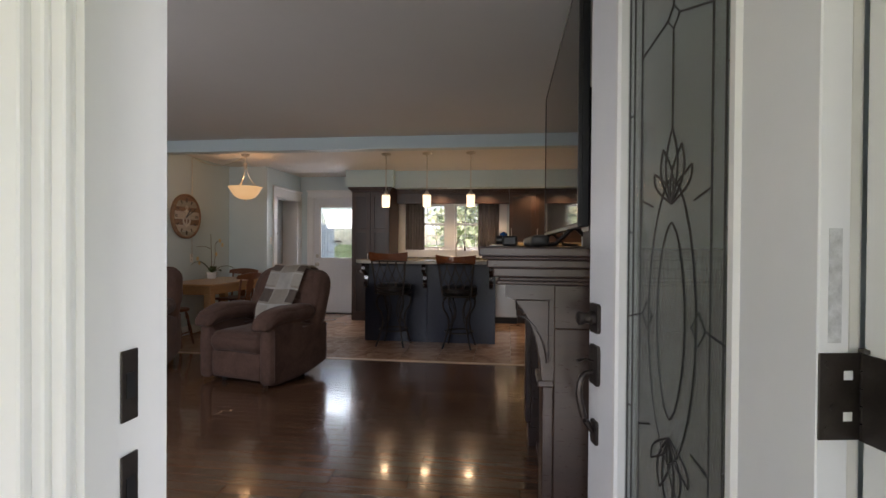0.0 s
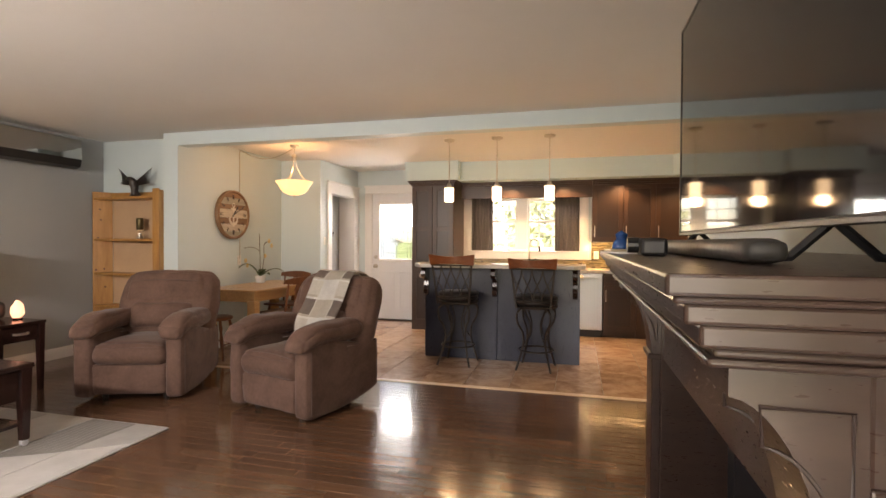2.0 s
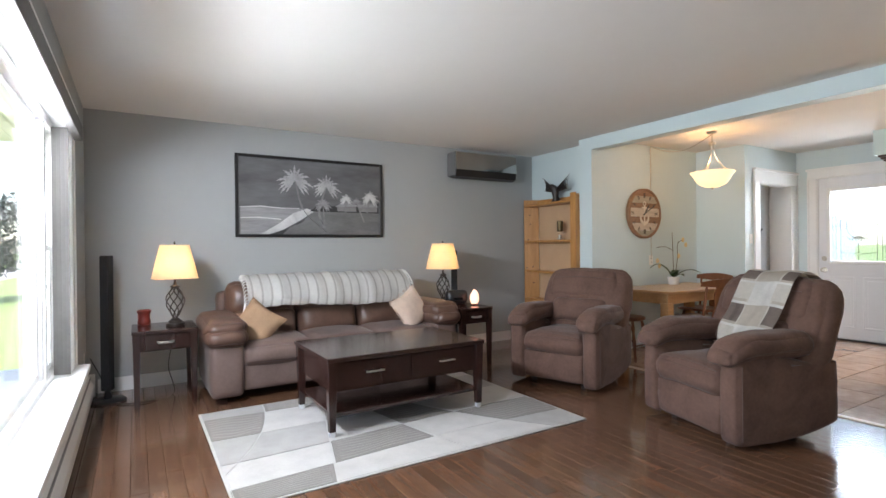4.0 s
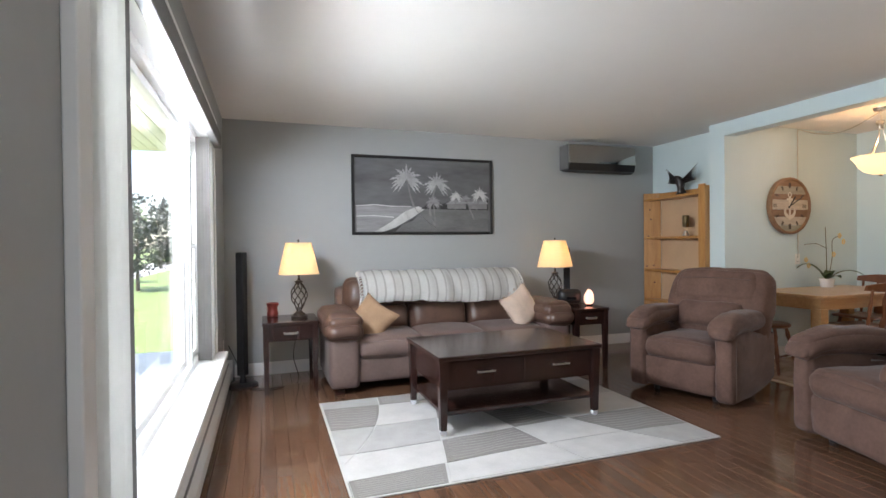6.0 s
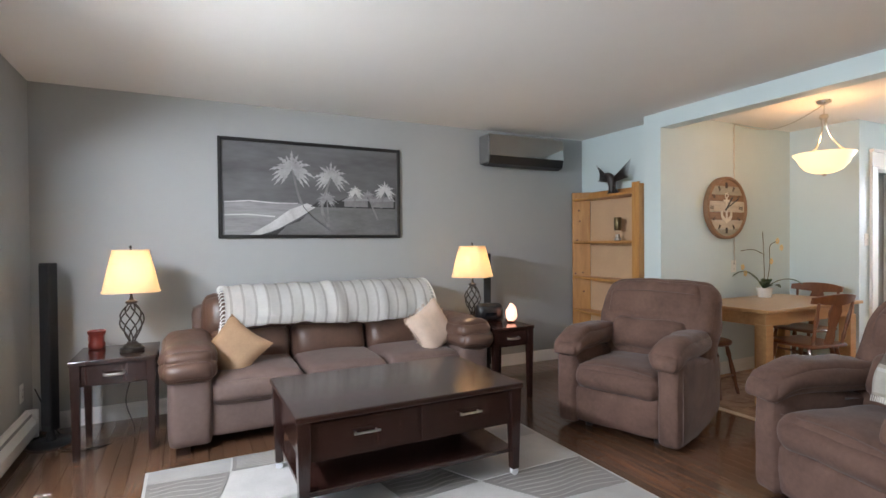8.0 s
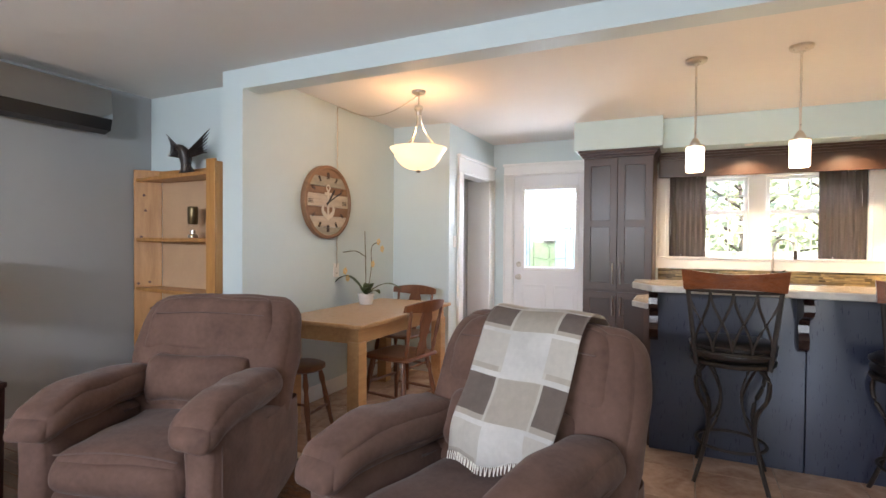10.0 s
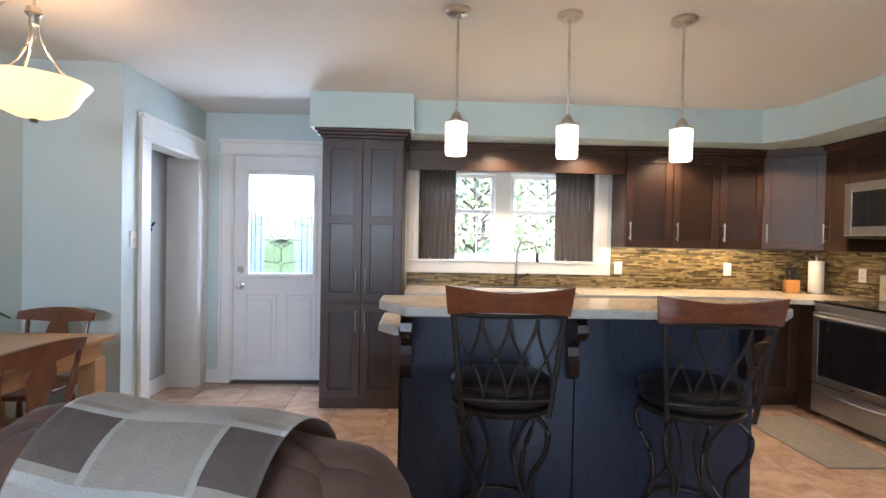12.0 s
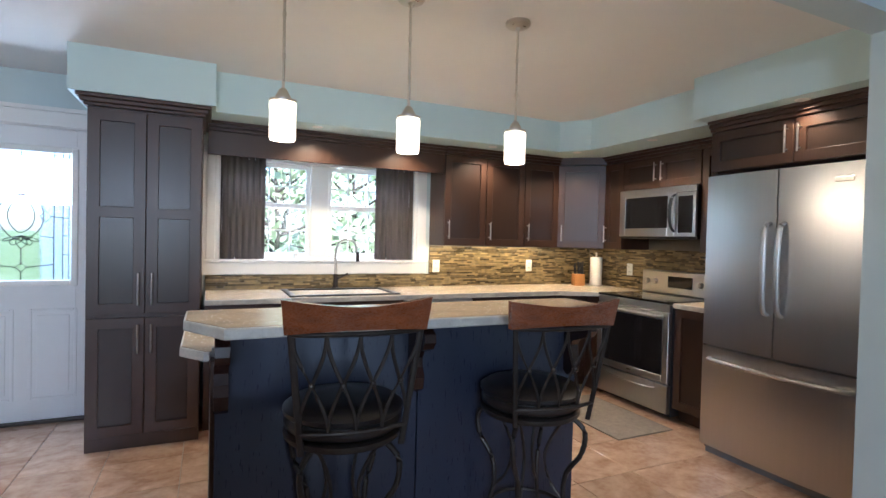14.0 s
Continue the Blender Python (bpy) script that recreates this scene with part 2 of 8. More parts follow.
GREY_METAL = mat("lead_came", (0.035, 0.034, 0.033), 0.45, metal=0.4, vary=0.2)
WHITE_PLASTIC = mat("white_plastic", (0.78, 0.77, 0.73), 0.35, vary=0.02)

# ---- mesh helpers ----
def part(name, bm, material, parent=None, label="", smooth=False):
    me = bpy.data.meshes.new(name)
    bmesh.ops.recalc_face_normals(bm, faces=bm.faces)
    if smooth:
        for f in bm.faces:
            f.smooth = True
    bm.to_mesh(me)
    bm.free()
    me.materials.append(material)
    if smooth:
        me.set_sharp_from_angle(angle=radians(42))
    ob = new(name, me)
    if parent:
        ob.parent = parent
    return tagged(ob, label)


def thing(name, m, label, category, group="", kind=""):
    ob = new(name)
    ob.matrix_world = m
    return tagged(ob, label, category, group, kind)


def structure(name, bm, material, label, category, smooth=False):
    return tagged(part(name, bm, material, None, label, smooth), category=category, kind="structure")


def box(bm, x0, y0, z0, x1, y1, z1, bevel=0.0, seg=2):
    r = bmesh.ops.create_cube(bm, size=1, matrix=Matrix.LocRotScale(((x0 + x1) / 2, (y0 + y1) / 2, (z0 + z1) / 2), None, (abs(x1 - x0), abs(y1 - y0), abs(z1 - z0))))
    if bevel:
        es = list({e for v in r["verts"] for e in v.link_edges})
        bmesh.ops.bevel(bm, geom=es, offset=bevel, segments=seg, profile=0.5, affect='EDGES')
    return r["verts"]


def boxes(*list_of, bevel=0.0, seg=2):
    bm = bmesh.new()
    for b in list_of:
        box(bm, *b, bevel=bevel, seg=seg)
    return bm


def rod(bm, p, q, r0, r1=None, seg=10):
    p, q = Vector(p), Vector(q)
    d = q - p
    bmesh.ops.create_cone(bm, cap_ends=True, segments=seg, radius1=r0, radius2=r0 if r1 is None else r1, depth=d.length,
                          matrix=Matrix.Translation((p + q) / 2) @ d.to_track_quat('Z', 'Y').to_matrix().to_4x4())


def tube(bm, pts, r, seg=8, closed=False, flat=1.0):
    """A round or flattened bar along a line of points."""
    pts = [Vector(p) for p in pts]
    n, rings = len(pts), []
    for i, p in enumerate(pts):
        a = pts[(i - 1) % n] if closed or i else p
        b = pts[(i + 1) % n] if closed or i < n - 1 else p
        d = (b - a).normalized()
        up = Vector((0, 0, 1)) if abs(d.z) < 0.9 else Vector((0, 1, 0))
        s = d.cross(up).normalized()
        u = s.cross(d).normalized()
        rr = r[i] if isinstance(r, (list, tuple)) else r
        rings.append([bm.verts.new(p + s * (rr * math.cos(t)) + u * (rr * flat * math.sin(t))) for t in (2 * math.pi * k / seg for k in range(seg))])
    for i in range(n if closed else n - 1):
        a, b = rings[i], rings[(i + 1) % n]
        for k in range(seg):
            bm.faces.new((a[k], a[(k + 1) % seg], b[(k + 1) % seg], b[k]))
    if not closed:
        bm.faces.new(rings[0][::-1])
        bm.faces.new(rings[-1])


def curve_pts(ctrl, n=24):
    """Catmull-Rom through the control points."""
    c = [Vector(p) for p in ctrl]
    c = [2 * c[0] - c[1]] + c + [2 * c[-1] - c[-2]]
    out, spans = [], len(c) - 3
    for i in range(n + 1):
        u = i / n * spans
        k = min(int(u), spans - 1)
        t = u - k
        a, b, d, e = c[k:k + 4]
        out.append(0.5 * ((2 * b) + (d - a) * t + (2 * a - 5 * b + 4 * d - e) * t * t + (3 * b - a - 3 * d + e) * t ** 3))
    return out


def lathe(bm, profile, seg=20, at=(0, 0, 0), caps=True):
    rings = []
    for r, z in profile:
        rings.append([bm.verts.new((at[0] + r * math.cos(2 * math.pi * k / seg), at[1] + r * math.sin(2 * math.pi * k / seg), at[2] + z)) for k in range(seg)])
    for a, b in zip(rings, rings[1:]):
        for k in range(seg):
            bm.faces.new((a[k], a[(k + 1) % seg], b[(k + 1) % seg], b[k]))
    if caps and profile[0][0] > 0.0005:
        bm.faces.new(rings[0][::-1])
    if caps and profile[-1][0] > 0.0005:
        bm.faces.new(rings[-1])


def prism(bm, poly, y0, y1, m=Matrix()):
    """A polygon in x and z, drawn out along y."""
    a = [bm.verts.new(m @ Vector((x, y0, z))) for x, z in poly]
    b = [bm.verts.new(m @ Vector((x, y1, z))) for x, z in poly]
    bm.faces.new(a)
    bm.faces.new(b[::-1])
    n = len(poly)
    for i in range(n):
        bm.faces.new((a[i], a[(i + 1) % n], b[(i + 1) % n], b[i]))


def cushion(bm, x0, y0, z0, x1, y1, z1, r=0.05, puff=(0, 0, 0.03), n=9, lump=0.0, m=Matrix(), seed=0.0):
    """A stuffed block with round edges and swelling faces."""
    c = Vector(((x0 + x1) / 2, (y0 + y1) / 2, (z0 + z1) / 2))
    h = Vector((abs(x1 - x0) / 2, abs(y1 - y0) / 2, abs(z1 - z0) / 2))
    r = min(r, *h)
    made = {}

    def vert(u):
        key = tuple(round(a, 4) for a in u)
        if key not in made:
            p = Vector([u[i] * h[i] for i in range(3)])
            core = Vector([max(-(h[i] - r), min(h[i] - r, p[i])) for i in range(3)])
            d = p - core
            if d.length > 1e-6:
                p = core + d.normalized() * r
            w = [1 - u[i] * u[i] for i in range(3)]
            for i in range(3):
                if puff[i]:
                    p[i] += puff[i] * u[i] * math.sqrt(max(0, w[(i + 1) % 3] * w[(i + 2) % 3]))
            p += c
            if lump:
                p += lump * Vector((noise.noise(p * 7 + Vector((seed, 0, 0))), noise.noise(p * 7 + Vector((9, seed, 0))), noise.noise(p * 7 + Vector((0, 5, seed)))))
            made[key] = bm.verts.new(m @ p)
        return made[key]

    ts = [math.sin(math.pi / 2 * (-1 + 2 * i / n)) for i in range(n + 1)]
    for ax in range(3):
        for s in (-1, 1):
            for i in range(n):
                for j in range(n):
                    q = []
                    for a, b in ((ts[i], ts[j]), (ts[i + 1], ts[j]), (ts[i + 1], ts[j + 1]), (ts[i], ts[j + 1])):
                        u = [0, 0, 0]
                        u[ax], u[(ax + 1) % 3], u[(ax + 2) % 3] = s, a, b
                        q.append(vert(u))
                    bm.faces.new(q)


def wall_with(bm, axis, at, thick, lo, hi, z0, z1, holes=()):
    """A wall along x (axis 'y': at is its y) or along y (axis 'x'), with oblong openings (a, b, low, high)."""
    cuts = sorted({lo, hi, *[h[0] for h in holes], *[h[1] for h in holes]})
    for a, b in zip(cuts, cuts[1:]):
        spans = [(z0, z1)]
        for h in holes:
            if h[0] <= a + 1e-6 and h[1] >= b - 1e-6:
                spans = [s for s0, s1 in spans for s in ((s0, min(s1, h[2])), (max(s0, h[3]), s1)) if s[1] - s[0] > 1e-4]
        for s0, s1 in spans:
            if axis == 'y':
                box(bm, a, at, s0, b, at + thick, s1)
            else:
                box(bm, at, a, s0, at + thick, b, s1)


# ---- the structure ----
XW, XE, YS, YB, YN, H = -5.60, 0.80, 0.866, 5.614, 8.858, 2.44
DX0, DX1 = -0.512, 0.480          # front door opening
WX0, WX1, WZ0, WZ1 = -4.40, -1.74, 0.45, 2.03   # front window opening
KX0, KX1, KZ0, KZ1 = -1.77, -0.137, 1.145, 1.99  # kitchen window opening
BX0, BX1 = -3.45, -2.535        # back door opening

bm = bmesh.new()
wall_with(bm, 'x', XW - 0.14, 0.14, YS, 6.1, 0, H)
structure("wall_west", bm, WALL_GREY, "smooth grey painted living room wall", "wall")
bm = bmesh.new()
wall_with(bm, 'y', YS - 0.15, 0.15, XW - 0.14, 2.2, 0, H, [(WX0, WX1, WZ0, WZ1), (DX0 - 0.03, DX1 + 0.03, 0, 2.10)])
structure("wall_south", bm, WALL_GREY, "grey painted front wall with picture window and door", "wall")
structure("wall_living_north", boxes((XW, 5.861, 0, -4.504, 6.1, H)), WALL_BLUE, "pale blue wall behind the sofa corner", "wall")
structure("wall_dining_west", boxes((-4.504, YB, 0, -4.32, 7.586, H)), WALL_BLUE, "pale blue painted wall beside the dining table", "wall")
structure("wall_dining_north", boxes((-4.504, 7.586, 0, -3.812, 7.70, H)), WALL_BLUE, "pale blue painted wall behind the dining table", "wall")
bm = bmesh.new()
wall_with(bm, 'x', -3.812, 0.117, 7.586, YN, 0, H, [(7.90, 8.70, 0, 2.0)])
structure("wall_hall", bm, WALL_BLUE, "pale blue wall with a cased hall opening", "wall")
bm = bmesh.new()
wall_with(bm, 'y', YN, 0.15, -4.4, 2.1, 0, H, [(BX0, BX1, 0, 2.07), (KX0, KX1, KZ0, KZ1)])
structure("wall_north", bm, WALL_BLUE, "pale blue kitchen wall with window and back door", "wall")
bm = boxes((1.95, 5.76, 0, 2.1, YN, H), (XE, YB, 0, 2.1, 5.76, H))
structure("wall_kitchen_east", bm, WALL_BLUE, "pale blue wall behind the kitchen units", "wall")
bm = boxes((XE, YS, 0, XE + 0.14, YB, H))
structure("wall_east", bm, WALL_BLUE, "pale painted wall behind the mantel", "wall")
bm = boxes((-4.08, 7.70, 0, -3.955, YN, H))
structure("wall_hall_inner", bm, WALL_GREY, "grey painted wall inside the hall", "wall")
bm = boxes((XW - 0.14, YS - 0.15, H, 2.1, YN + 0.15, H + 0.14))
structure("ceiling", bm, CEIL, "plain off-white painted ceiling", "ceiling")
bm = boxes((-4.32, YB, 2.305, XE, 5.76, H))
structure("ceiling_beam", bm, WALL_BLUE, "boxed beam painted pale blue between living room and kitchen", "beam")
# soffits over the kitchen units
bm = boxes((-2.60, 8.08, 2.17, -1.815, YN, H))
structure("soffit_pantry", bm, WALL_TEAL, "pale blue soffit box above the pantry", "soffit")
bm = bmesh.new()
prism(bm, [(-1.815, YN), (-1.815, 8.24), (1.03, 8.24), (1.20, 8.02), (1.20, 6.83), (1.95, 6.83), (1.95, YN)], 2.17, H, Matrix(((1, 0, 0, 0), (0, 0, 1, 0), (0, 1, 0, 0), (0, 0, 0, 1))))
structure("soffit_kitchen", bm, WALL_TEAL, "pale blue soffit with recessed lights over cabinets", "soffit")
bm = boxes((1.01, 5.76, 2.17, 1.95, 6.83, H))
structure("soffit_fridge", bm, WALL_TEAL, "pale blue soffit box above the refrigerator", "soffit")

# base boards with a stepped top
def baseboard(bm, x0, y0, x1, y1, nx, ny):
    for t, z0, z1 in ((0.016, 0, 0.085), (0.011, 0.085, 0.105), (0.006, 0.105, 0.118)):
        box(bm, min(x0, x1, x0 + nx * t, x1 + nx * t), min(y0, y1, y0 + ny * t, y1 + ny * t), z0, max(x0, x1, x0 + nx * t, x1 + nx * t), max(y0, y1, y0 + ny * t, y1 + ny * t), z1)


bm = bmesh.new()
for seg in ((XW, YS + 0.08, XW, 5.861, 1, 0), (XW, 5.861, -4.504, 5.861, 0, -1), (-4.504, YB, -4.32, YB, 0, -1), (-4.32, YB, -4.32, 7.586, 1, 0), (-4.32, 7.586, -3.695, 7.586, 0, -1),
            (-3.695, 7.586, -3.695, 7.78, 1, 0), (-3.695, YN, -3.56, YN, 0, -1), (-3.955, 7.70, -3.955, YN, 1, 0), (-1.42, YS, -0.62, YS, 0, 1), (XE, YS, XE, YB, -1, 0)):
    baseboard(bm, *seg)
structure("baseboard", bm, TRIM, "white moulded baseboard along the walls", "baseboard")


def casing(name, label, plane, at, n, a, b, top, w=0.10, head=0.13, sill=None):
    """Flat casing with a cap on a wall; plane 'y' or 'x', n the side that it stands proud to."""
    bm = bmesh.new()
    def put(u0, z0, u1, z1, t):
        lo, hi = sorted((at, at + n * t))
        box(bm, *((u0, lo, z0, u1, hi, z1) if plane == 'y' else (lo, u0, z0, hi, u1, z1)), bevel=0.003, seg=1)
    base = 0 if sill is None else sill
    if a is not None:
        put(a - w, base, a, top, 0.02)
        put(a - w - 0.003, base, a - w + 0.018, top - 0.001, 0.027)
    if b is not None:
        put(b, base, b + w, top, 0.02)
        put(b + w - 0.018, base, b + w + 0.003, top - 0.001, 0.027)
    lo, hi = (a if a is None else a - w), (b if b is None else b + w)
    lo, hi = (lo if lo is not None else b - 0.9), (hi if hi is not None else a + 0.9)
    put(lo, top, hi, top + head, 0.022)
    put(lo - 0.012, top + head, hi + 0.012, top + head + 0.03, 0.04)
    put(lo - 0.006, top - 0.004, hi + 0.006, top + 0.012, 0.03)
    if a is not None and sill is None:
        put(a - w - 0.004, 0, a + 0.002, 0.18, 0.028)
    if b is not None and sill is None:
        put(b - 0.002, 0, b + w + 0.004, 0.18, 0.028)
    return structure(name, bm, TRIM, label, "trim")


casing("trim_hall_opening", "white casing round the hall opening", 'x', -3.695, 1, 7.90, 8.73, 2.0, 0.12, 0.14)
casing("trim_back_door", "white casing round the back door", 'y', YN, -1, BX0, None, 2.07, 0.105, 0.10)
casing("trim_front_door", "white casing inside the front door", 'y', YS, 1, DX0, None, 2.08, 0.085, 0.10)
bm = boxes((-3.83, 7.90, 0, -3.68, 7.915, 2.0), (-3.955, 8.694, 0, -3.68, 8.73, 2.0), (-3.83, 7.90, 1.985, -3.68, 8.73, 2.0))
structure("trim_hall_jamb", bm, TRIM, "white jamb lining of the hall opening", "trim")

# ---- front door, its frame and the porch ----
bm = bmesh.new()
for s, x in ((1, DX0), (-1, DX1)):
    box(bm, x - s * 0.03, 0.70, 0, x, 0.876, 2.07)
    box(bm, x, 0.715, 0, x + s * 0.012, 0.757, 2.055)
box(bm, DX0 - 0.03, 0.70, 2.07, DX1 + 0.03, 0.876, 2.10)
structure("trim_front_jamb", bm, TRIM, "white painted front door jamb with stop", "trim")
bm = bmesh.new()
for s, x in ((-1, DX0 - 0.012), (1, DX1 + 0.012)):
    for d0, d1, y in ((-0.012, 0.010, 0.699), (0.008, 0.028, 0.690), (0.026, 0.058, 0.676), (0.056, 0.074, 0.688), (0.072, 0.125, 0.672)):
        box(bm, x + s * (d0 - 0.002), y, -0.02, x + s * d1, 0.712, 2.17 + d1 * 0.2, bevel=0.005)
box(bm, DX0 - 0.10, 0.67, 2.09, DX1 + 0.10, 0.7, 2.19, bevel=0.006)
structure("trim_front_door_outer", bm, TRIM, "white moulded casing outside the front door", "trim")
bm = boxes((DX0 - 0.03, 0.66, -0.03, DX1 + 0.03, 0.88, 0.012), bevel=0.004)
structure("threshold", bm, BRONZE, "dark metal front door threshold", "threshold")
structure("weatherstrip", boxes((DX1 - 0.017, 0.886, 0.012, DX1 + 0.002, 0.902, 2.05), bevel=0.004), WHITE_PLASTIC, "pale foam weatherstrip along the front door jamb", "weatherstrip")
strike = thing("strike_plate", pose(DX0 + 0.0005, 0.802, 0), "dark bronze strike plates on white jamb", "strike plate")
for z in (1.057, 0.91):
    bm = boxes((0, -0.016, z - 0.05, 0.003, 0.016, z + 0.05), bevel=0.001, seg=1)
    p = part("plate", bm, BRONZE, strike)
    part("latch_hole", boxes((0.003, -0.008, z - 0.018, 0.0045, 0.008, z + 0.018)), BLACK, p)


def leaded(u0, v0, u1, v1):
    """Lines of the leaded pattern inside an oblong: oval, petals, diamonds and straps."""
    w, h, c, m = u1 - u0, v1 - v0, (u0 + u1) / 2, (v0 + v1) / 2
    L = []
    def oval(cx, cy, a, b, p=1.0):
        L.append(([(cx + a * math.copysign(abs(math.cos(t)) ** p, math.cos(t)), cy + b * math.sin(t)) for t in (2 * math.pi * k / 28 for k in range(28))], True))
    oval(c, m, w * 0.13, h * 0.13, 1.25)
    oval(c, m, w * 0.22, h * 0.19, 1.25)
    for s in (-1, 1):
        y = m + s * h * 0.155
        for k, (dx, dy) in enumerate(((0.0, 0.10), (0.085, 0.075), (0.17, 0.045))):
            for q in ((-1, 1) if k else (1,)):
                L.append(([(c + q * w * dx * t + w * 0.06 * math.sin(math.pi * t) * (q if k else 1), y + s * h * dy * t) for t in (i / 8 for i in range(9))], False))
                L.append(([(c + q * w * dx * t - w * 0.05 * math.sin(math.pi * t) * (q if k else 1), y + s * h * dy * t) for t in (i / 8 for i in range(9))], False))
        yd = m + s * h * 0.40
        L.append(([(c, y + s * h * 0.10), (c, yd - s * h * 0.018)], False))
        d = w * 0.055
        L.append(([(c, yd - d), (c + d, yd), (c, yd + d), (c - d, yd)], True))
        L.append(([(c, yd + s * d), (c, v1 if s > 0 else v0)], False))
        for q in (-1, 1):
            L.append(([(c + q * d, yd), (c + q * w * 0.32, yd - s * h * 0.022)], False))
            L.append(([(c + q * w * 0.19, y), (c + q * w * 0.32, y + s * h * 0.012)], False))
    for q in (-1, 1):
        d = w * 0.055
        x = c + q * w * 0.235
        L.append(([(x, m - d * 1.3), (x + d, m), (x, m + d * 1.3), (x - d, m)], True))
        L.append(([(x + q * d, m), (c + q * w * 0.47, m - h * 0.012)], False))
        for f in (0.32, 0.41, 0.47):
            L.append(([(c + q * w * f, v0), (c + q * w * f, v1)], False))
        for f in (0.2, 0.35, 0.62, 0.8):
            L.append(([(c + q * w * 0.41, v0 + h * f), (c + q * w * 0.47, v0 + h * f)], False))
    return L


def came_mesh(lines, y, r):
    bm = bmesh.new()
    for pts, closed in lines:
        tube(bm, [(u, y, v) for u, v in pts], r, 5, closed)
    return bm


def frame_mesh(x0, z0, x1, z1, y0, y1, w, bevel=0.004):
    return boxes((x0, y0, z0, x0 + w, y1, z1), (x1 - w, y0, z0, x1, y1, z1), (x0 + w, y0, z1 - w, x1 - w, y1, z1), (x0 + w, y0, z0, x1 - w, y1, z0 + w), bevel=bevel, seg=1)


front_door = thing("door_1", pose(0.441, 0.874, 0.018, 0, 0, 100.5), "white front door with leaded glass, standing open", "door", kind="structure")
W, HD = 0.864, 2.03
bm = boxes((0, -0.022, 0, 0.17, 0.022, HD), (W - 0.21, -0.022, 0, W, 0.022, HD), (0.17, -0.022, HD - 0.13, W - 0.21, 0.022, HD), (0.17, -0.022, 0, W - 0.21, 0.022, 0.26), bevel=0.002, seg=1)
part("door_leaf", bm, DOOR_WHITE, front_door)
bm = frame_mesh(0.159, 0.245, W - 0.195, HD - 0.115, -0.03, 0.03, 0.028, 0.007)
part("glass_frame", bm, TRIM, front_door)
gl = part("glass_pane", boxes((0.175, -0.004, 0.265, W - 0.215, 0.004, HD - 0.135)), DOOR_GLASS, front_door, "grey patterned leaded glass")
part("lead_came", came_mesh(leaded(0.187, 0.275, W - 0.223, HD - 0.145), 0.005, 0.0024), GREY_METAL, gl)
for z in (0.25, 1.045, 1.80):
    bm = boxes((-0.003, -0.036, z - 0.057, 0.0005, 0.021, z + 0.057), (-0.056, -0.035, z - 0.057, -0.010, -0.031, z + 0.057), bevel=0.001, seg=1)
    hinge = part("hinge", bm, BRONZE, front_door, "dark bronze butt hinge")
    bm = bmesh.new()
    for k in range(5):
        rod(bm, (-0.007, -0.039, z - 0.057 + k * 0.023), (-0.007, -0.039, z - 0.0355 + k * 0.023), 0.0065, seg=12)
    rod(bm, (-0.007, -0.039, z + 0.058), (-0.007, -0.039, z + 0.063), 0.0085, seg=12)
    part("hinge_barrel", bm, BRONZE, hinge)
    for y, dz in ((0.010, 0.043), (0.010, -0.043), (0.002, 0.014), (0.002, -0.014)):
        bm = bmesh.new()
        rod(bm, (-0.003, y, z + dz), (-0.0038, y, z + dz), 0.0045, seg=8)
        part("screw", bm, BRONZE, hinge)
    for dz in (-0.026, 0.028):
        part("hinge_notch", boxes((-0.0036, -0.024, z + dz - 0.006, -0.003, -0.012, z + dz + 0.006)), TRIM, hinge, "white gap in the hinge leaf")
bm = boxes((-0.0008, -0.010, 1.115, 0, 0.008, 1.265))
part("torn_label", bm, mat("torn_paper_residue", (0.52, 0.53, 0.55), 0.9, vary=0.25, scale=60), front_door, "torn grey sticker left on the door edge")
for side in (1, -1):
    x = W - 0.062
    bm = bmesh.new()
    prof = [(-0.026, -0.042), (0.026, -0.042), (0.033, -0.034), (0.033, 0.034), (0.026, 0.042), (-0.026, 0.042), (-0.033, 0.034), (-0.033, -0.034)]
    prism(bm, [(x + a, 1.03 + b) for a, b in prof], side * 0.022, side * 0.032)
    lathe_m = Matrix.Translation((x, side * 0.03, 1.03)) @ Matrix.Rotation(radians(-90 * side), 4, 'X')
    bm2 = bmesh.new()
    lathe(bm2, [(0.022, 0), (0.022, 0.012), (0.016, 0.016), (0.014, 0.03), (0.019, 0.034), (0.019, 0.046), (0.012, 0.05)], 14)
    bmesh.ops.transform(bm2, matrix=lathe_m, verts=bm2.verts)
    bolt = part("deadbolt_plate", bm, BRONZE, front_door, "oil-rubbed bronze deadbolt")
    part("deadbolt_knob", bm2, BRONZE, bolt, smooth=True)
    bm = bmesh.new()
    prism(bm, [(x + a, 0.895 + b * 1.35) for a, b in prof], side * 0.022, side * 0.032)
    prism(bm, [(x + a * 0.7, 0.70 + b * 0.8) for a, b in prof], side * 0.022, side * 0.030)
    tube(bm, curve_pts([(x, side * 0.03, 0.875), (x - 0.004, side * 0.062, 0.865), (x - 0.008, side * 0.075, 0.82), (x - 0.004, side * 0.06, 0.75), (x, side * 0.04, 0.715), (x, side * 0.03, 0.70)], 18), [0.007 + 0.003 * math.sin(math.pi * k / 18) for k in range(19)], 8)
    tube(bm, [(x, side * 0.03, 0.905), (x, side * 0.055, 0.912), (x, side * 0.078, 0.905)], [0.008, 0.009, 0.011], 8, flat=0.4)
    part("door_handle", bm, BRONZE, front_door, "curved bronze thumb-latch handle", smooth=True)

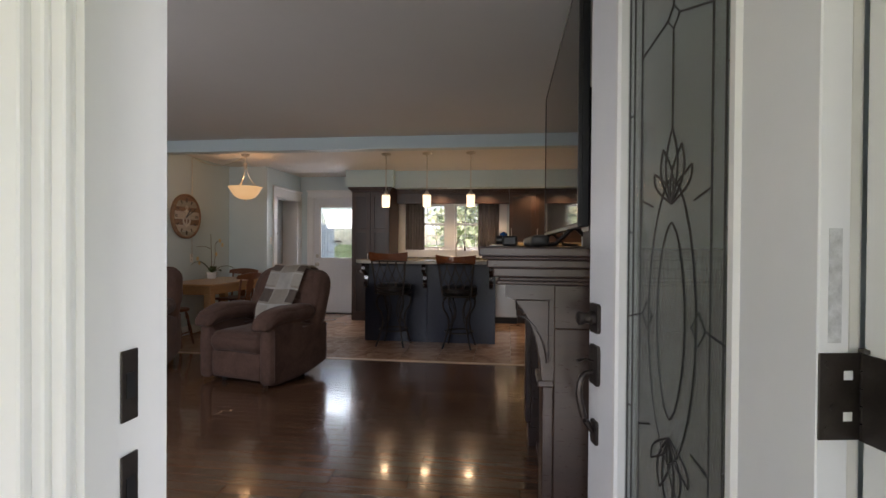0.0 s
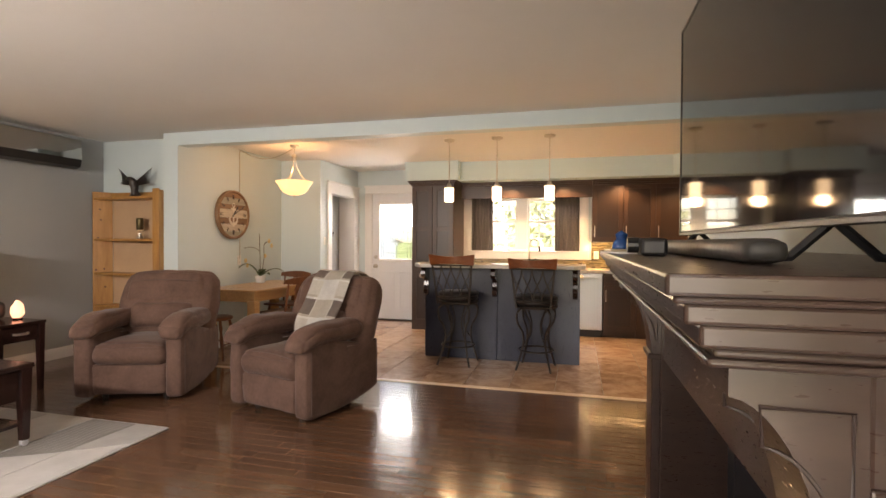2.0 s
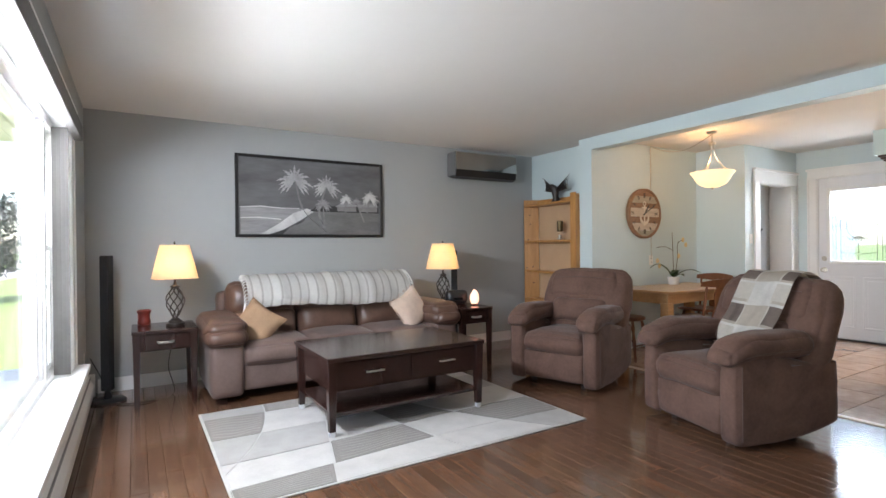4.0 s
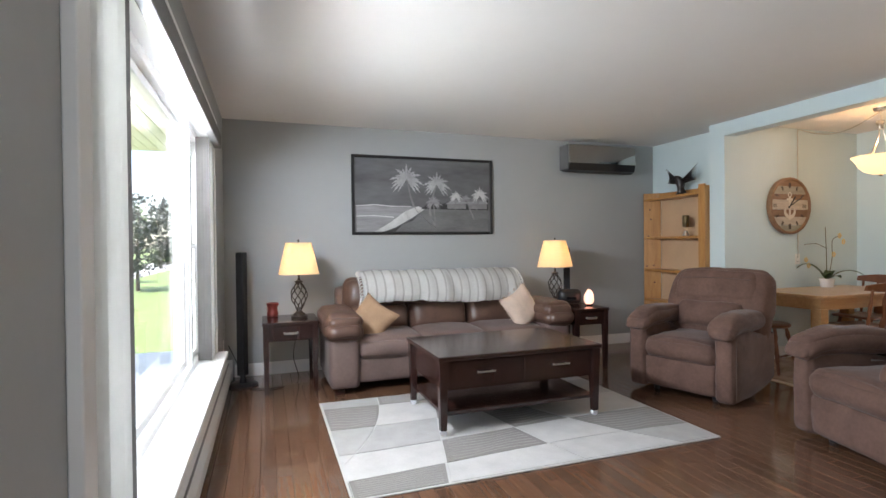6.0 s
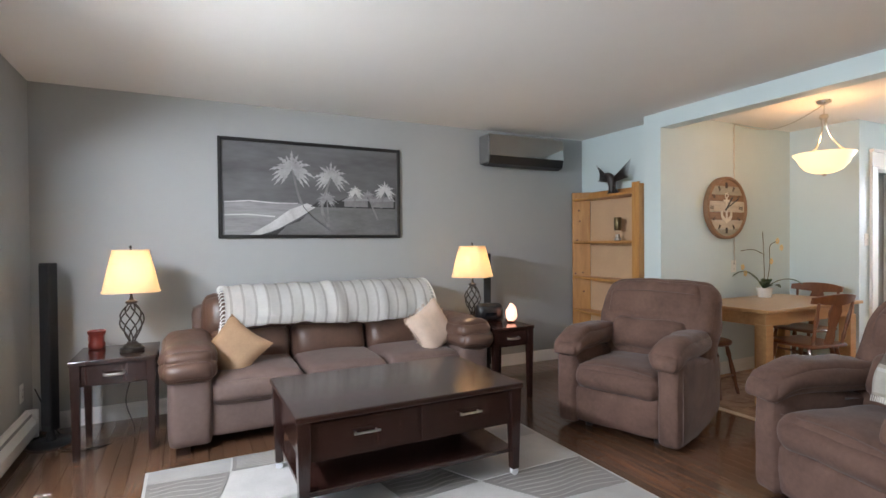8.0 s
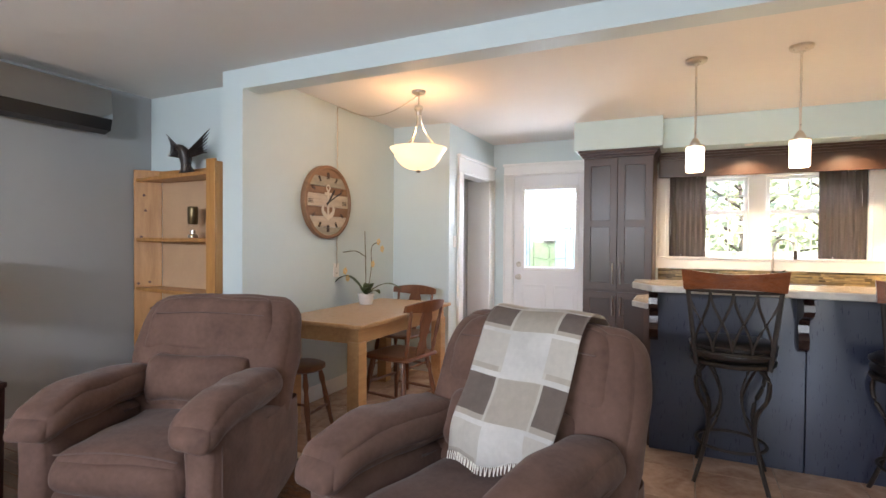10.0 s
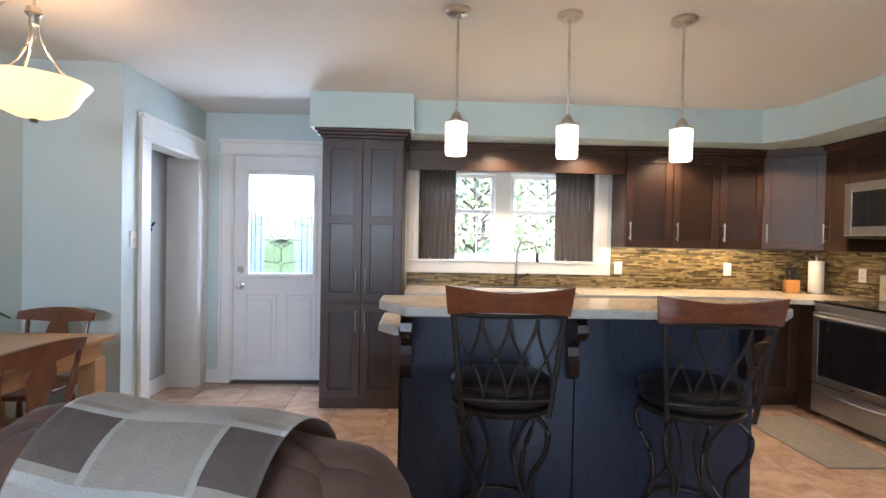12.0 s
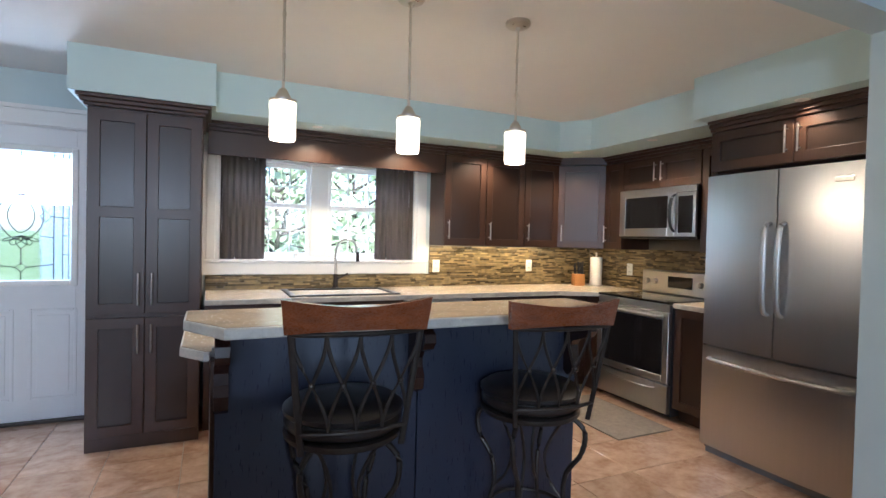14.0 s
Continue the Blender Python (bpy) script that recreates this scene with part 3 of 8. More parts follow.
bm = boxes((-7.5, -1.9, -0.16, 2.6, 0.70, -0.06))
structure("porch_floor", bm, mat("porch_concrete", (0.72, 0.70, 0.66), 0.8, scale=2, bump=0.2), "pale concrete porch floor", "porch")
bm = bmesh.new()
for k in range(24):
    box(bm, -7.5, -1.95 + k * 0.11, 2.42, 2.6, -1.95 + k * 0.11 + 0.104, 2.44, bevel=0.003, seg=1)
box(bm, -7.6, -2.05, 2.44, 2.7, 0.71, 2.52)
structure("porch_ceiling", bm, mat("porch_board_paint", (0.80, 0.77, 0.66), 0.5), "cream boarded porch ceiling", "ceiling")
bm = boxes((-7.5, -2.02, 2.14, 2.6, -1.88, 2.42), bevel=0.006)
structure("porch_beam", bm, SIDING, "cream porch beam", "beam")
for x in (-7.3, -4.75, 2.4):
    bm = boxes((x - 0.07, -2.02, -0.06, x + 0.07, -1.88, 2.14), bevel=0.008)
    box(bm, x - 0.095, -2.045, -0.06, x + 0.095, -1.855, 0.10, bevel=0.006)
    structure("porch_post", bm, TRIM, "square white porch post", "post")

# ---- front picture window ----
win = thing("window_1", pose(0, 0, 0), "white three-part picture window over a deep sill", "window", kind="structure")
MX = (-3.97, -2.22)
bm = boxes((WX0, 0.70, WZ0, WX0 + 0.05, 0.80, WZ1), (WX1 - 0.05, 0.70, WZ0, WX1, 0.80, WZ1), (WX0 + 0.05, 0.70, WZ1 - 0.06, WX1 - 0.05, 0.80, WZ1), (WX0 + 0.05, 0.70, WZ0, WX1 - 0.05, 0.80, WZ0 + 0.045), bevel=0.004, seg=1)
for x in MX:
    box(bm, x - 0.045, 0.70, WZ0 + 0.045, x + 0.045, 0.785, WZ1 - 0.06, bevel=0.006)
    box(bm, x - 0.028, 0.783, WZ0 + 0.045, x + 0.028, 0.797, WZ1 - 0.06, bevel=0.004)
part("window_frame", bm, TRIM, win)
edges = (WX0 + 0.05, MX[0] - 0.045, MX[0] + 0.045, MX[1] - 0.045, MX[1] + 0.045, WX1 - 0.05)
for k in range(3):
    a, b = edges[2 * k], edges[2 * k + 1]
    if k == 1:
        part("sash", frame_mesh(a, WZ0 + 0.045, b, WZ1 - 0.06, 0.715, 0.765, 0.045), TRIM, win)
        pane = part("glass_pane", boxes((a + 0.04, 0.733, WZ0 + 0.085, b - 0.04, 0.737, WZ1 - 0.10)), CLEAR, win)
        pane.visible_shadow = False
    else:
        mid = (WZ0 + WZ1) / 2
        for z0, z1, y in ((WZ0 + 0.045, mid + 0.02, 0.758), (mid - 0.02, WZ1 - 0.06, 0.722)):
            s = part("sash", frame_mesh(a, z0, b, z1, y - 0.017, y + 0.017, 0.035), TRIM, win)
            pane = part("glass_pane", boxes((a + 0.03, y - 0.002, z0 + 0.03, b - 0.03, y + 0.002, z1 - 0.03)), CLEAR, s)
            pane.visible_shadow = False
            for f in (1, 2):
                z = z0 + (z1 - z0) * f / 3
                part("glazing_bar", boxes((a + 0.035, y - 0.006, z - 0.008, b - 0.035, y + 0.006, z + 0.008)), TRIM, s)
part("window_reveal", boxes((WX1 - 0.014, 0.798, WZ0, WX1 + 0.001, 0.869, WZ1), (WX0 - 0.001, 0.798, WZ0, WX0 + 0.014, 0.869, WZ1), (WX0 + 0.014, 0.798, WZ1 - 0.014, WX1 - 0.014, 0.869, WZ1 + 0.001)), TRIM, win)
bm = boxes((WX0 + 0.002, 0.79, WZ0 - 0.03, WX1 - 0.002, 0.872, WZ0 + 0.007), (WX0 - 0.14, 0.870, WZ0 - 0.03, WX1 + 0.14, 0.965, WZ0 + 0.0065), bevel=0.004)
box(bm, WX0 - 0.11, YS, WZ0 - 0.11, WX1 + 0.11, YS + 0.02, WZ0 - 0.03, bevel=0.004)
part("window_sill", bm, TRIM, win, "deep white window sill")
bm = bmesh.new()
for x in (WX0 - 0.11, WX1):
    box(bm, x, YS, WZ0, x + 0.11, YS + 0.022, WZ1, bevel=0.004)
    box(bm, x + (-0.003 if x < -3 else 0.09), YS, WZ0, x + (0.02 if x < -3 else 0.113), YS + 0.03, WZ1 - 0.001, bevel=0.004)
box(bm, WX0 - 0.11, YS, WZ1, WX1 + 0.11, YS + 0.024, WZ1 + 0.10, bevel=0.004)
box(bm, WX0 - 0.125, YS, WZ1 + 0.10, WX1 + 0.125, YS + 0.045, WZ1 + 0.13, bevel=0.004)
part("window_casing", bm, TRIM, win)

blinds = thing("vertical_blind", pose(0, 0, 0), "white vertical blind drawn open, dark head rail", "blind")
part("head_rail", boxes((WX0 - 0.01, YS + 0.032, WZ1 - 0.085, WX1 + 0.01, YS + 0.080, WZ1 + 0.012), bevel=0.004), mat("dark_head_rail", (0.10, 0.095, 0.09), 0.5), blinds, "dark brown head rail")
SLAT = cloth_shade("blind_fabric", (0.80, 0.80, 0.78), 0.4)
SLAT_DARK = mat("blind_edge_slat", (0.16, 0.15, 0.14), 0.7)
for x0, n, s in ((WX1 - 0.04, 8, -1), (WX0 + 0.04, 6, 1)):
    for k in range(n):
        x = x0 + s * k * 0.041
        bm = bmesh.new()
        c = 0.045
        pts = [(-c, 0.0), (-c * 0.5, 0.004), (0, 0.006), (c * 0.5, 0.004), (c, 0.0)]
        pr = [bm.verts.new((p, q, WZ0 + 0.025)) for p, q in pts], [bm.verts.new((p, q, WZ1 - 0.055)) for p, q in pts]
        for i in range(4):
            bm.faces.new((pr[0][i], pr[0][i + 1], pr[1][i + 1], pr[1][i]))
        bmesh.ops.solidify(bm, geom=bm.faces, thickness=0.0015)
        o = part("slat", bm, SLAT_DARK if k == n - 1 else SLAT, blinds)
        o.matrix_basis = pose(x, 0.848, 0, 0, 0, 78 + 5 * math.sin(k * 2.1))

bm = bmesh.new()
prism(bm, [(0, 0.03), (0.05, 0.03), (0.065, 0.05), (0.065, 0.12), (0.035, 0.165), (0.035, 0.185), (0.02, 0.20), (0, 0.20)], WX0 - 1.0, WX1 + 0.12, Matrix(((0, 1, 0, 0), (1, 0, 0, YS + 0.001), (0, 0, 1, 0), (0, 0, 0, 1))))
heater = tagged(part("baseboard_heater", bm, TRIM, None, "white metal baseboard heater under the window"), category="heater")
# flat grey strip, painted as the shade in the heater's outlet slot
part("louver", boxes((WX0 - 0.98, YS + 0.036, 0.168, WX1 + 0.10, YS + 0.044, 0.182)), mat("heater_slot_painted_shade", (0.25, 0.25, 0.25), 0.5), heater)
for x in (WX0 - 1.02, WX1 + 0.12):
    part("end_cap", boxes((x, YS + 0.001, 0.02, x + 0.03, YS + 0.072, 0.205), bevel=0.004), TRIM, heater)


def wall_plate(m, label, kind_of="outlet"):
    o = thing("wall_" + kind_of, m, label, kind_of)
    part("plate", boxes((-0.036, -0.006, -0.058, 0.036, 0, 0.058), bevel=0.003), WHITE_PLASTIC, o)
    if kind_of == "outlet":
        for z in (-0.024, 0.024):
            s = part("socket", boxes((-0.016, -0.009, z - 0.014, 0.016, -0.006, z + 0.014), bevel=0.002, seg=1), WHITE_PLASTIC, o)
            part("slot", boxes((-0.008, -0.0095, z - 0.006, -0.005, -0.0088, z + 0.006), (0.005, -0.0095, z - 0.006, 0.008, -0.0088, z + 0.006)), BLACK, s)
    else:
        part("toggle", boxes((-0.005, -0.016, -0.012, 0.005, -0.006, 0.012), bevel=0.002, seg=1), WHITE_PLASTIC, o)
    return o


# ---- back door ----
back = thing("door_2", pose(0, 0, 0), "white back door with leaded glass, closed", "door", kind="structure")
y0, y1 = YN + 0.012, YN + 0.052
gx0, gx1, gz0, gz1 = -3.335, -2.70, 0.97, 1.92
bm = boxes((BX0 + 0.012, y0, 0.02, gx0, y1, 2.06), (gx1, y0, 0.02, BX1 - 0.01, y1, 2.06), (gx0, y0, 0.02, gx1, y1, gz0), (gx0, y0, gz1, gx1, y1, 2.06), bevel=0.002, seg=1)
part("door_leaf", bm, DOOR_WHITE, back)
part("glass_frame", frame_mesh(gx0 - 0.012, gz0 - 0.012, gx1 + 0.012, gz1 + 0.012, y0 - 0.014, y0 + 0.003, 0.042, 0.006), TRIM, back)
gl = part("glass_pane", boxes((gx0, y0 + 0.015, gz0, gx1, y0 + 0.021, gz1)), DOOR_GLASS, back, "patterned leaded glass")
gl.visible_shadow = False
part("lead_came", came_mesh(leaded(gx0 + 0.03, gz0 + 0.03, gx1 - 0.03, gz1 - 0.03), y0 + 0.012, 0.0032), GREY_METAL, gl)
for a, b in ((-3.33, -3.05), (-2.97, -2.69)):
    for z0, z1 in ((0.56, 0.86), (0.16, 0.46)):
        if z0 > 0.5:
            continue
        bm = frame_mesh(a, 0.16, b, 0.80, y0 - 0.006, y0 + 0.002, 0.02, 0.003)
        box(bm, a + 0.045, y0 - 0.005, 0.205, b - 0.045, y0 + 0.002, 0.755, bevel=0.004)
        part("panel", bm, DOOR_WHITE, back)
for z, r in ((0.88, 0.029), (1.027, 0.024)):
    bm = bmesh.new()
    lathe(bm, [(0.034, 0), (0.034, 0.006), (0.014, 0.010), (0.012, 0.03), (r, 0.042), (r, 0.056), (0.012, 0.066)] if z < 1 else [(0.031, 0), (0.031, 0.008), (0.02, 0.014), (0.018, 0.02)], 16)
    bmesh.ops.transform(bm, matrix=Matrix.Translation((-3.375, y0, z)) @ Matrix.Rotation(radians(90), 4, 'X'), verts=bm.verts)
    part("door_knob" if z < 1 else "deadbolt", bm, NICKEL, back, "satin nickel", smooth=True)
bm = boxes((BX0 - 0.004, YN - 0.01, 0, BX0 + 0.012, YN + 0.07, 2.07), (BX1 - 0.01, YN - 0.01, 0, BX1 + 0.004, YN + 0.07, 2.07), (BX0, YN - 0.01, 2.06, BX1, YN + 0.07, 2.074))
structure("trim_back_jamb", bm, TRIM, "white back door jamb", "trim")
structure("threshold_back", boxes((BX0, YN - 0.03, 0.001, BX1, YN + 0.12, 0.018), bevel=0.004), BRONZE, "dark metal back door threshold", "threshold")

# ---- kitchen window ----
kw = thing("window_2", pose(0, 0, 0), "white double sash kitchen window", "window", kind="structure")
bm = boxes((KX0, YN + 0.02, KZ0, KX0 + 0.04, YN + 0.12, KZ1), (KX1 - 0.04, YN + 0.02, KZ0, KX1, YN + 0.12, KZ1), (KX0 + 0.04, YN + 0.02, KZ1 - 0.04, KX1 - 0.04, YN + 0.12, KZ1), (KX0 + 0.04, YN + 0.02, KZ0, KX1 - 0.04, YN + 0.12, KZ0 + 0.03), (-1.06, YN + 0.03, KZ0 + 0.03, -0.91, YN + 0.12, KZ1 - 0.04), bevel=0.004, seg=1)
part("window_frame", bm, TRIM, kw)
for a, b in ((KX0 + 0.04, -1.06), (-0.91, KX1 - 0.04)):
    zm = 1.60
    for z0, z1, y in ((KZ0 + 0.03, zm + 0.02, YN + 0.06), (zm - 0.02, KZ1 - 0.04, YN + 0.09)):
        s = part("sash", frame_mesh(a, z0, b, z1, y - 0.014, y + 0.014, 0.035, 0.003), TRIM, kw)
        pane = part("glass_pane", boxes((a + 0.03, y - 0.002, z0 + 0.03, b - 0.03, y + 0.002, z1 - 0.03)), CLEAR, s)
        pane.visible_shadow = False
        for f in (1, 2, 3):
            x = a + (b - a) * f / 4
            part("glazing_bar", boxes((x - 0.006, y - 0.005, z0 + 0.03, x + 0.006, y + 0.005, z1 - 0.03)), TRIM, s)
        z = (z0 + z1) / 2
        part("glazing_bar", boxes((a + 0.03, y - 0.0055, z - 0.006, b - 0.03, y + 0.0055, z + 0.006)), TRIM, s)
    bm = boxes(((a + b) / 2 - 0.03, YN + 0.035, zm + 0.015, (a + b) / 2 + 0.03, YN + 0.05, zm + 0.03), bevel=0.003, seg=1)
    part("sash_lock", bm, WHITE_PLASTIC, kw)
bm = bmesh.new()
for x in (KX0 - 0.125, KX1):
    box(bm, x, YN - 0.02, KZ0, x + 0.125, YN, KZ1, bevel=0.004)
    box(bm, x + 0.03, YN - 0.027, KZ0, x + 0.095, YN, KZ1, bevel=0.004)
box(bm, KX0 - 0.135, YN - 0.024, KZ0 - 0.115, KX1 + 0.135, YN, KZ0 - 0.012, bevel=0.005)
box(bm, KX0 - 0.14, YN - 0.035, KZ0 - 0.012, KX1 + 0.14, YN + 0.03, KZ0 + 0.008, bevel=0.004)
part("window_casing", bm, TRIM, kw)

CURT = mat("dark_grey_brown_curtain", (0.16, 0.135, 0.12), 0.85, vary=0.15, scale=8, stretch=(6, 6, 0.4), bump=0.2, bump_scale=300)
for x0, x1 in ((KX0 + 0.005, -1.43), (-0.50, KX1 - 0.005)):
    bm = bmesh.new()
    rows, n = [], 60
    for z in (1.155, 1.4, 1.7, 1.985):
        rows.append([bm.verts.new((x0 + (x1 - x0) * i / n, YN + 0.006 + 0.016 * math.sin(i * 0.72) * (0.7 + 0.3 * math.sin(z * 5 + i * 0.1)), z)) for i in range(n + 1)])
    for r0, r1 in zip(rows, rows[1:]):
        for i in range(n):
            bm.faces.new((r0[i], r0[i + 1], r1[i + 1], r1[i]))
    bmesh.ops.solidify(bm, geom=bm.faces, thickness=0.002)
    tagged(part("curtain", bm, CURT, None, "dark grey-brown pleated curtain beside kitchen window", True), category="curtain", group="kitchen curtains")

# ---- outdoors ----
GRASS = mat("sunlit_lawn", (0.20, 0.27, 0.09), 0.9, second=(0.13, 0.19, 0.05), scale=0.6, bump=0.5, bump_scale=20)
bm = bmesh.new()
bmesh.ops.create_grid(bm, x_segments=2, y_segments=2, size=900, matrix=Matrix.Translation((0, 0, -0.95)))
structure("ground", bm, GRASS, "sunlit mown lawn", "ground")
bm = boxes((-300, -13.5, -0.945, 300, -7.5, -0.93))
structure("road", bm, mat("pale_road_surface", (0.42, 0.41, 0.40), 0.85, scale=1.0, bump=0.3), "pale sun-bleached road past the lawn", "road")
BARK = mat("grey_brown_bark", (0.09, 0.07, 0.055), 0.9, vary=0.3, scale=12, bump=0.8, bump_scale=30)
LEAF = mat("green_leaves", (0.11, 0.18, 0.05), 0.6, vary=0.3, island=0.45, scale=2)
# leaf colour lightened to carry the washed-out glare behind the house
LEAF_PALE = mat("leaves_paled_for_glare", (0.42, 0.47, 0.29), 0.5, vary=0.3, island=0.4, scale=2)
LEAF_DARK = mat("dark_purple_green_leaves", (0.045, 0.055, 0.05), 0.6, vary=0.3, island=0.45, scale=2)


def tree(x, y, z, h, w, leaf, seed, label, n=2600, trunk=0.22):
    rnd = random.Random(seed)
    t = thing("tree", pose(x, y, z), label, "tree", "garden trees")
    bm = bmesh.new()
    tube(bm, curve_pts([(0, 0, -0.3), (0.05, 0, h * trunk), (0.1, 0.05, h * 0.5), (0, 0.1, h * 0.85)], 10), [h * 0.022 * (1 - 0.08 * k) for k in range(11)], 9)
    tips = []
    for k in range(16):
        a, f = k * 2.4, trunk + (0.9 - trunk) * k / 16
        r = w * 0.5 * (0.55 + 0.6 * math.sin(math.pi * min(1, (f - trunk * 0.6) / (1 - trunk * 0.6)) ** 0.8)) * rnd.uniform(0.75, 1.05)
        p = Vector((0.05, 0.02, h * f * 0.85))
        q = Vector((r * math.cos(a), r * math.sin(a), h * (f + 0.06)))
        tube(bm, [p, p.lerp(q, 0.5) + Vector((0, 0, h * 0.02)), q], [h * 0.008, h * 0.005, h * 0.002], 5)
        tips += [p.lerp(q, 0.55), p.lerp(q, 0.8), q]
    tips.append(Vector((0, 0.1, h * 0.93)))
    part("trunk", bm, BARK, t, smooth=True)
    vs, fs = [], []
    for k in range(n):
        c = tips[rnd.randrange(len(tips))] + Vector((rnd.gauss(0, 1), rnd.gauss(0, 1), rnd.gauss(0, 0.7))) * w * 0.075
        s = w * rnd.uniform(0.018, 0.04)
        u = Vector((rnd.gauss(0, 1), rnd.gauss(0, 1), rnd.gauss(0, 1))).normalized()
        v = u.orthogonal().normalized()
        i = len(vs)
        vs += [c - u * s, c - v * s * 0.6, c + u * s, c + v * s * 0.6]
        fs.append((i, i + 1, i + 2, i + 3))
    me = bpy.data.meshes.new("crown")
    me.from_pydata([tuple(v) for v in vs], [], fs)
    me.materials.append(leaf)
    o = new("crown", me)
    o.parent = t
    return t


tree(-29.5, -4.9, -0.95, 5.0, 4.0, LEAF_DARK, 3, "dark purple-leaved tree on the lawn", 3600)
tree(-35, -10.5, -0.95, 5.6, 4.2, LEAF_DARK, 4, "dark round tree beyond the lawn", 2600)
for k, (x, y, h) in enumerate(((-60, -14, 7), (-66, -22, 8), (-58, -34, 8), (-44, -42, 7), (-75, -4, 8), (-72, 8, 9))):
    tree(x, y, -0.95, h, h * 0.9, LEAF, 10 + k, "green tree far across the lawn", 1300)
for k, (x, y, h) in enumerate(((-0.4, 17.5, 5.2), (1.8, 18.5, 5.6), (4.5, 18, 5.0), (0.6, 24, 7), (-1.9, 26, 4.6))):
    tree(x, y, -0.95, h, h * 0.85, LEAF_PALE, 30 + k, "green tree behind the house, leaf colour lightened for glare", 1800, 0.12)
structure("deck", boxes((-6.4, 9.02, -0.30, -1.9, 11.5, -0.16), (-6.3, 9.1, -0.97, -6.15, 11.4, -0.30), (-2.15, 9.1, -0.97, -2.0, 11.4, -0.30), bevel=0.004, seg=1), mat("weathered_deck_board", (0.40, 0.38, 0.35), 0.8, vary=0.2, scale=3, stretch=(0.6, 8, 8)), "weathered wooden back deck", "deck")
fence = thing("fence", pose(0, 11.25, -0.16), "weathered grey-blue board screen on the back deck", "fence")
FENCE = mat("weathered_fence_board", (0.36, 0.44, 0.54), 0.85, vary=0.25, scale=3, stretch=(6, 6, 0.6), piece=0.2)
board = part("board", boxes((0, 0, 0, 0.14, 0.02, 1.84), bevel=0.004, seg=1), FENCE, fence)
for k in range(22):
    if k:
        ob = new("board", board.data)
        ob.parent = fence
    else:
        ob = board
    ob.matrix_basis = pose(-6.0 + k * 0.15 + (0.42 if k > 13 else 0), 0, 0.05 * math.sin(k * 1.3) - 0.0)
for x0, x1 in ((-6.0, -3.88), (-3.48, -2.28)):
    for z in (0.35, 1.35):
        part("rail", boxes((x0, 0.021, z, x1, 0.06, z + 0.09), bevel=0.003, seg=1), FENCE, fence)

# ---- kitchen units ----
def shaker(name, parent, x0, z0, x1, z1, y=0.0, w=0.06, mid=()):
    """A framed door front facing -y: one frame with a recessed panel in each opening."""
    xs = (x0, x0 + w, x1 - w, x1)
    zs = [z0, z0 + w]
    for z in mid:
        zs += [z - w / 2, z + w / 2]
    zs += [z1 - w, z1]
    bm = bmesh.new()
    front = [[bm.verts.new((x, y - 0.02, z)) for z in zs] for x in xs]
    rear = [[bm.verts.new((x, y, z)) for z in zs] for x in xs]
    solid = lambda i, j: 0 <= i < 3 and 0 <= j < len(zs) - 1 and (i != 1 or j % 2 == 0)
    for i in range(3):
        for j in range(len(zs) - 1):
            if not solid(i, j):
                continue
            for g in (front, rear):
                bm.faces.new((g[i][j], g[i + 1][j], g[i + 1][j + 1], g[i][j + 1]))
            for di, dj, p, q in ((-1, 0, (i, j), (i, j + 1)), (1, 0, (i + 1, j), (i + 1, j + 1)), (0, -1, (i, j), (i + 1, j)), (0, 1, (i, j + 1), (i + 1, j + 1))):
                if not solid(i + di, j + dj):
                    bm.faces.new((front[p[0]][p[1]], front[q[0]][q[1]], rear[q[0]][q[1]], rear[p[0]][p[1]]))
    bmesh.ops.recalc_face_normals(bm, faces=bm.faces)
    bmesh.ops.bevel(bm, geom=[e for e in bm.edges if len(e.link_faces) == 2 and e.calc_face_angle(0) > 1], offset=0.002, segments=1, affect='EDGES')
    d = part(name, bm, CABINET, parent)
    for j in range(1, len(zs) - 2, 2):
        part("panel", boxes((x0 + w - 0.004, y - 0.007, zs[j] - 0.004, x1 - w + 0.004, y - 0.001, zs[j + 1] + 0.004)), PANEL, d, "recessed satin panel, colour darkened for shade")
    return d


def bar_handle(parent, x, z0, z1, y=-0.02, across=False):
    bm = bmesh.new()
    if across:
        tube(bm, [(z0, y - 0.03, x), (z1, y - 0.03, x)], 0.006, 10)
        for u in (z0 + 0.02, z1 - 0.02):
            rod(bm, (u, y + 0.001, x), (u, y - 0.03, x), 0.0045)
    else:
        tube(bm, [(x, y - 0.03, z0), (x, y - 0.03, z1)], 0.006, 10)
        for z in (z0 + 0.02, z1 - 0.02):
            rod(bm, (x, y + 0.001, z), (x, y - 0.03, z), 0.0045)
    part("handle", bm, NICKEL, parent, "brushed nickel bar handle", smooth=True)


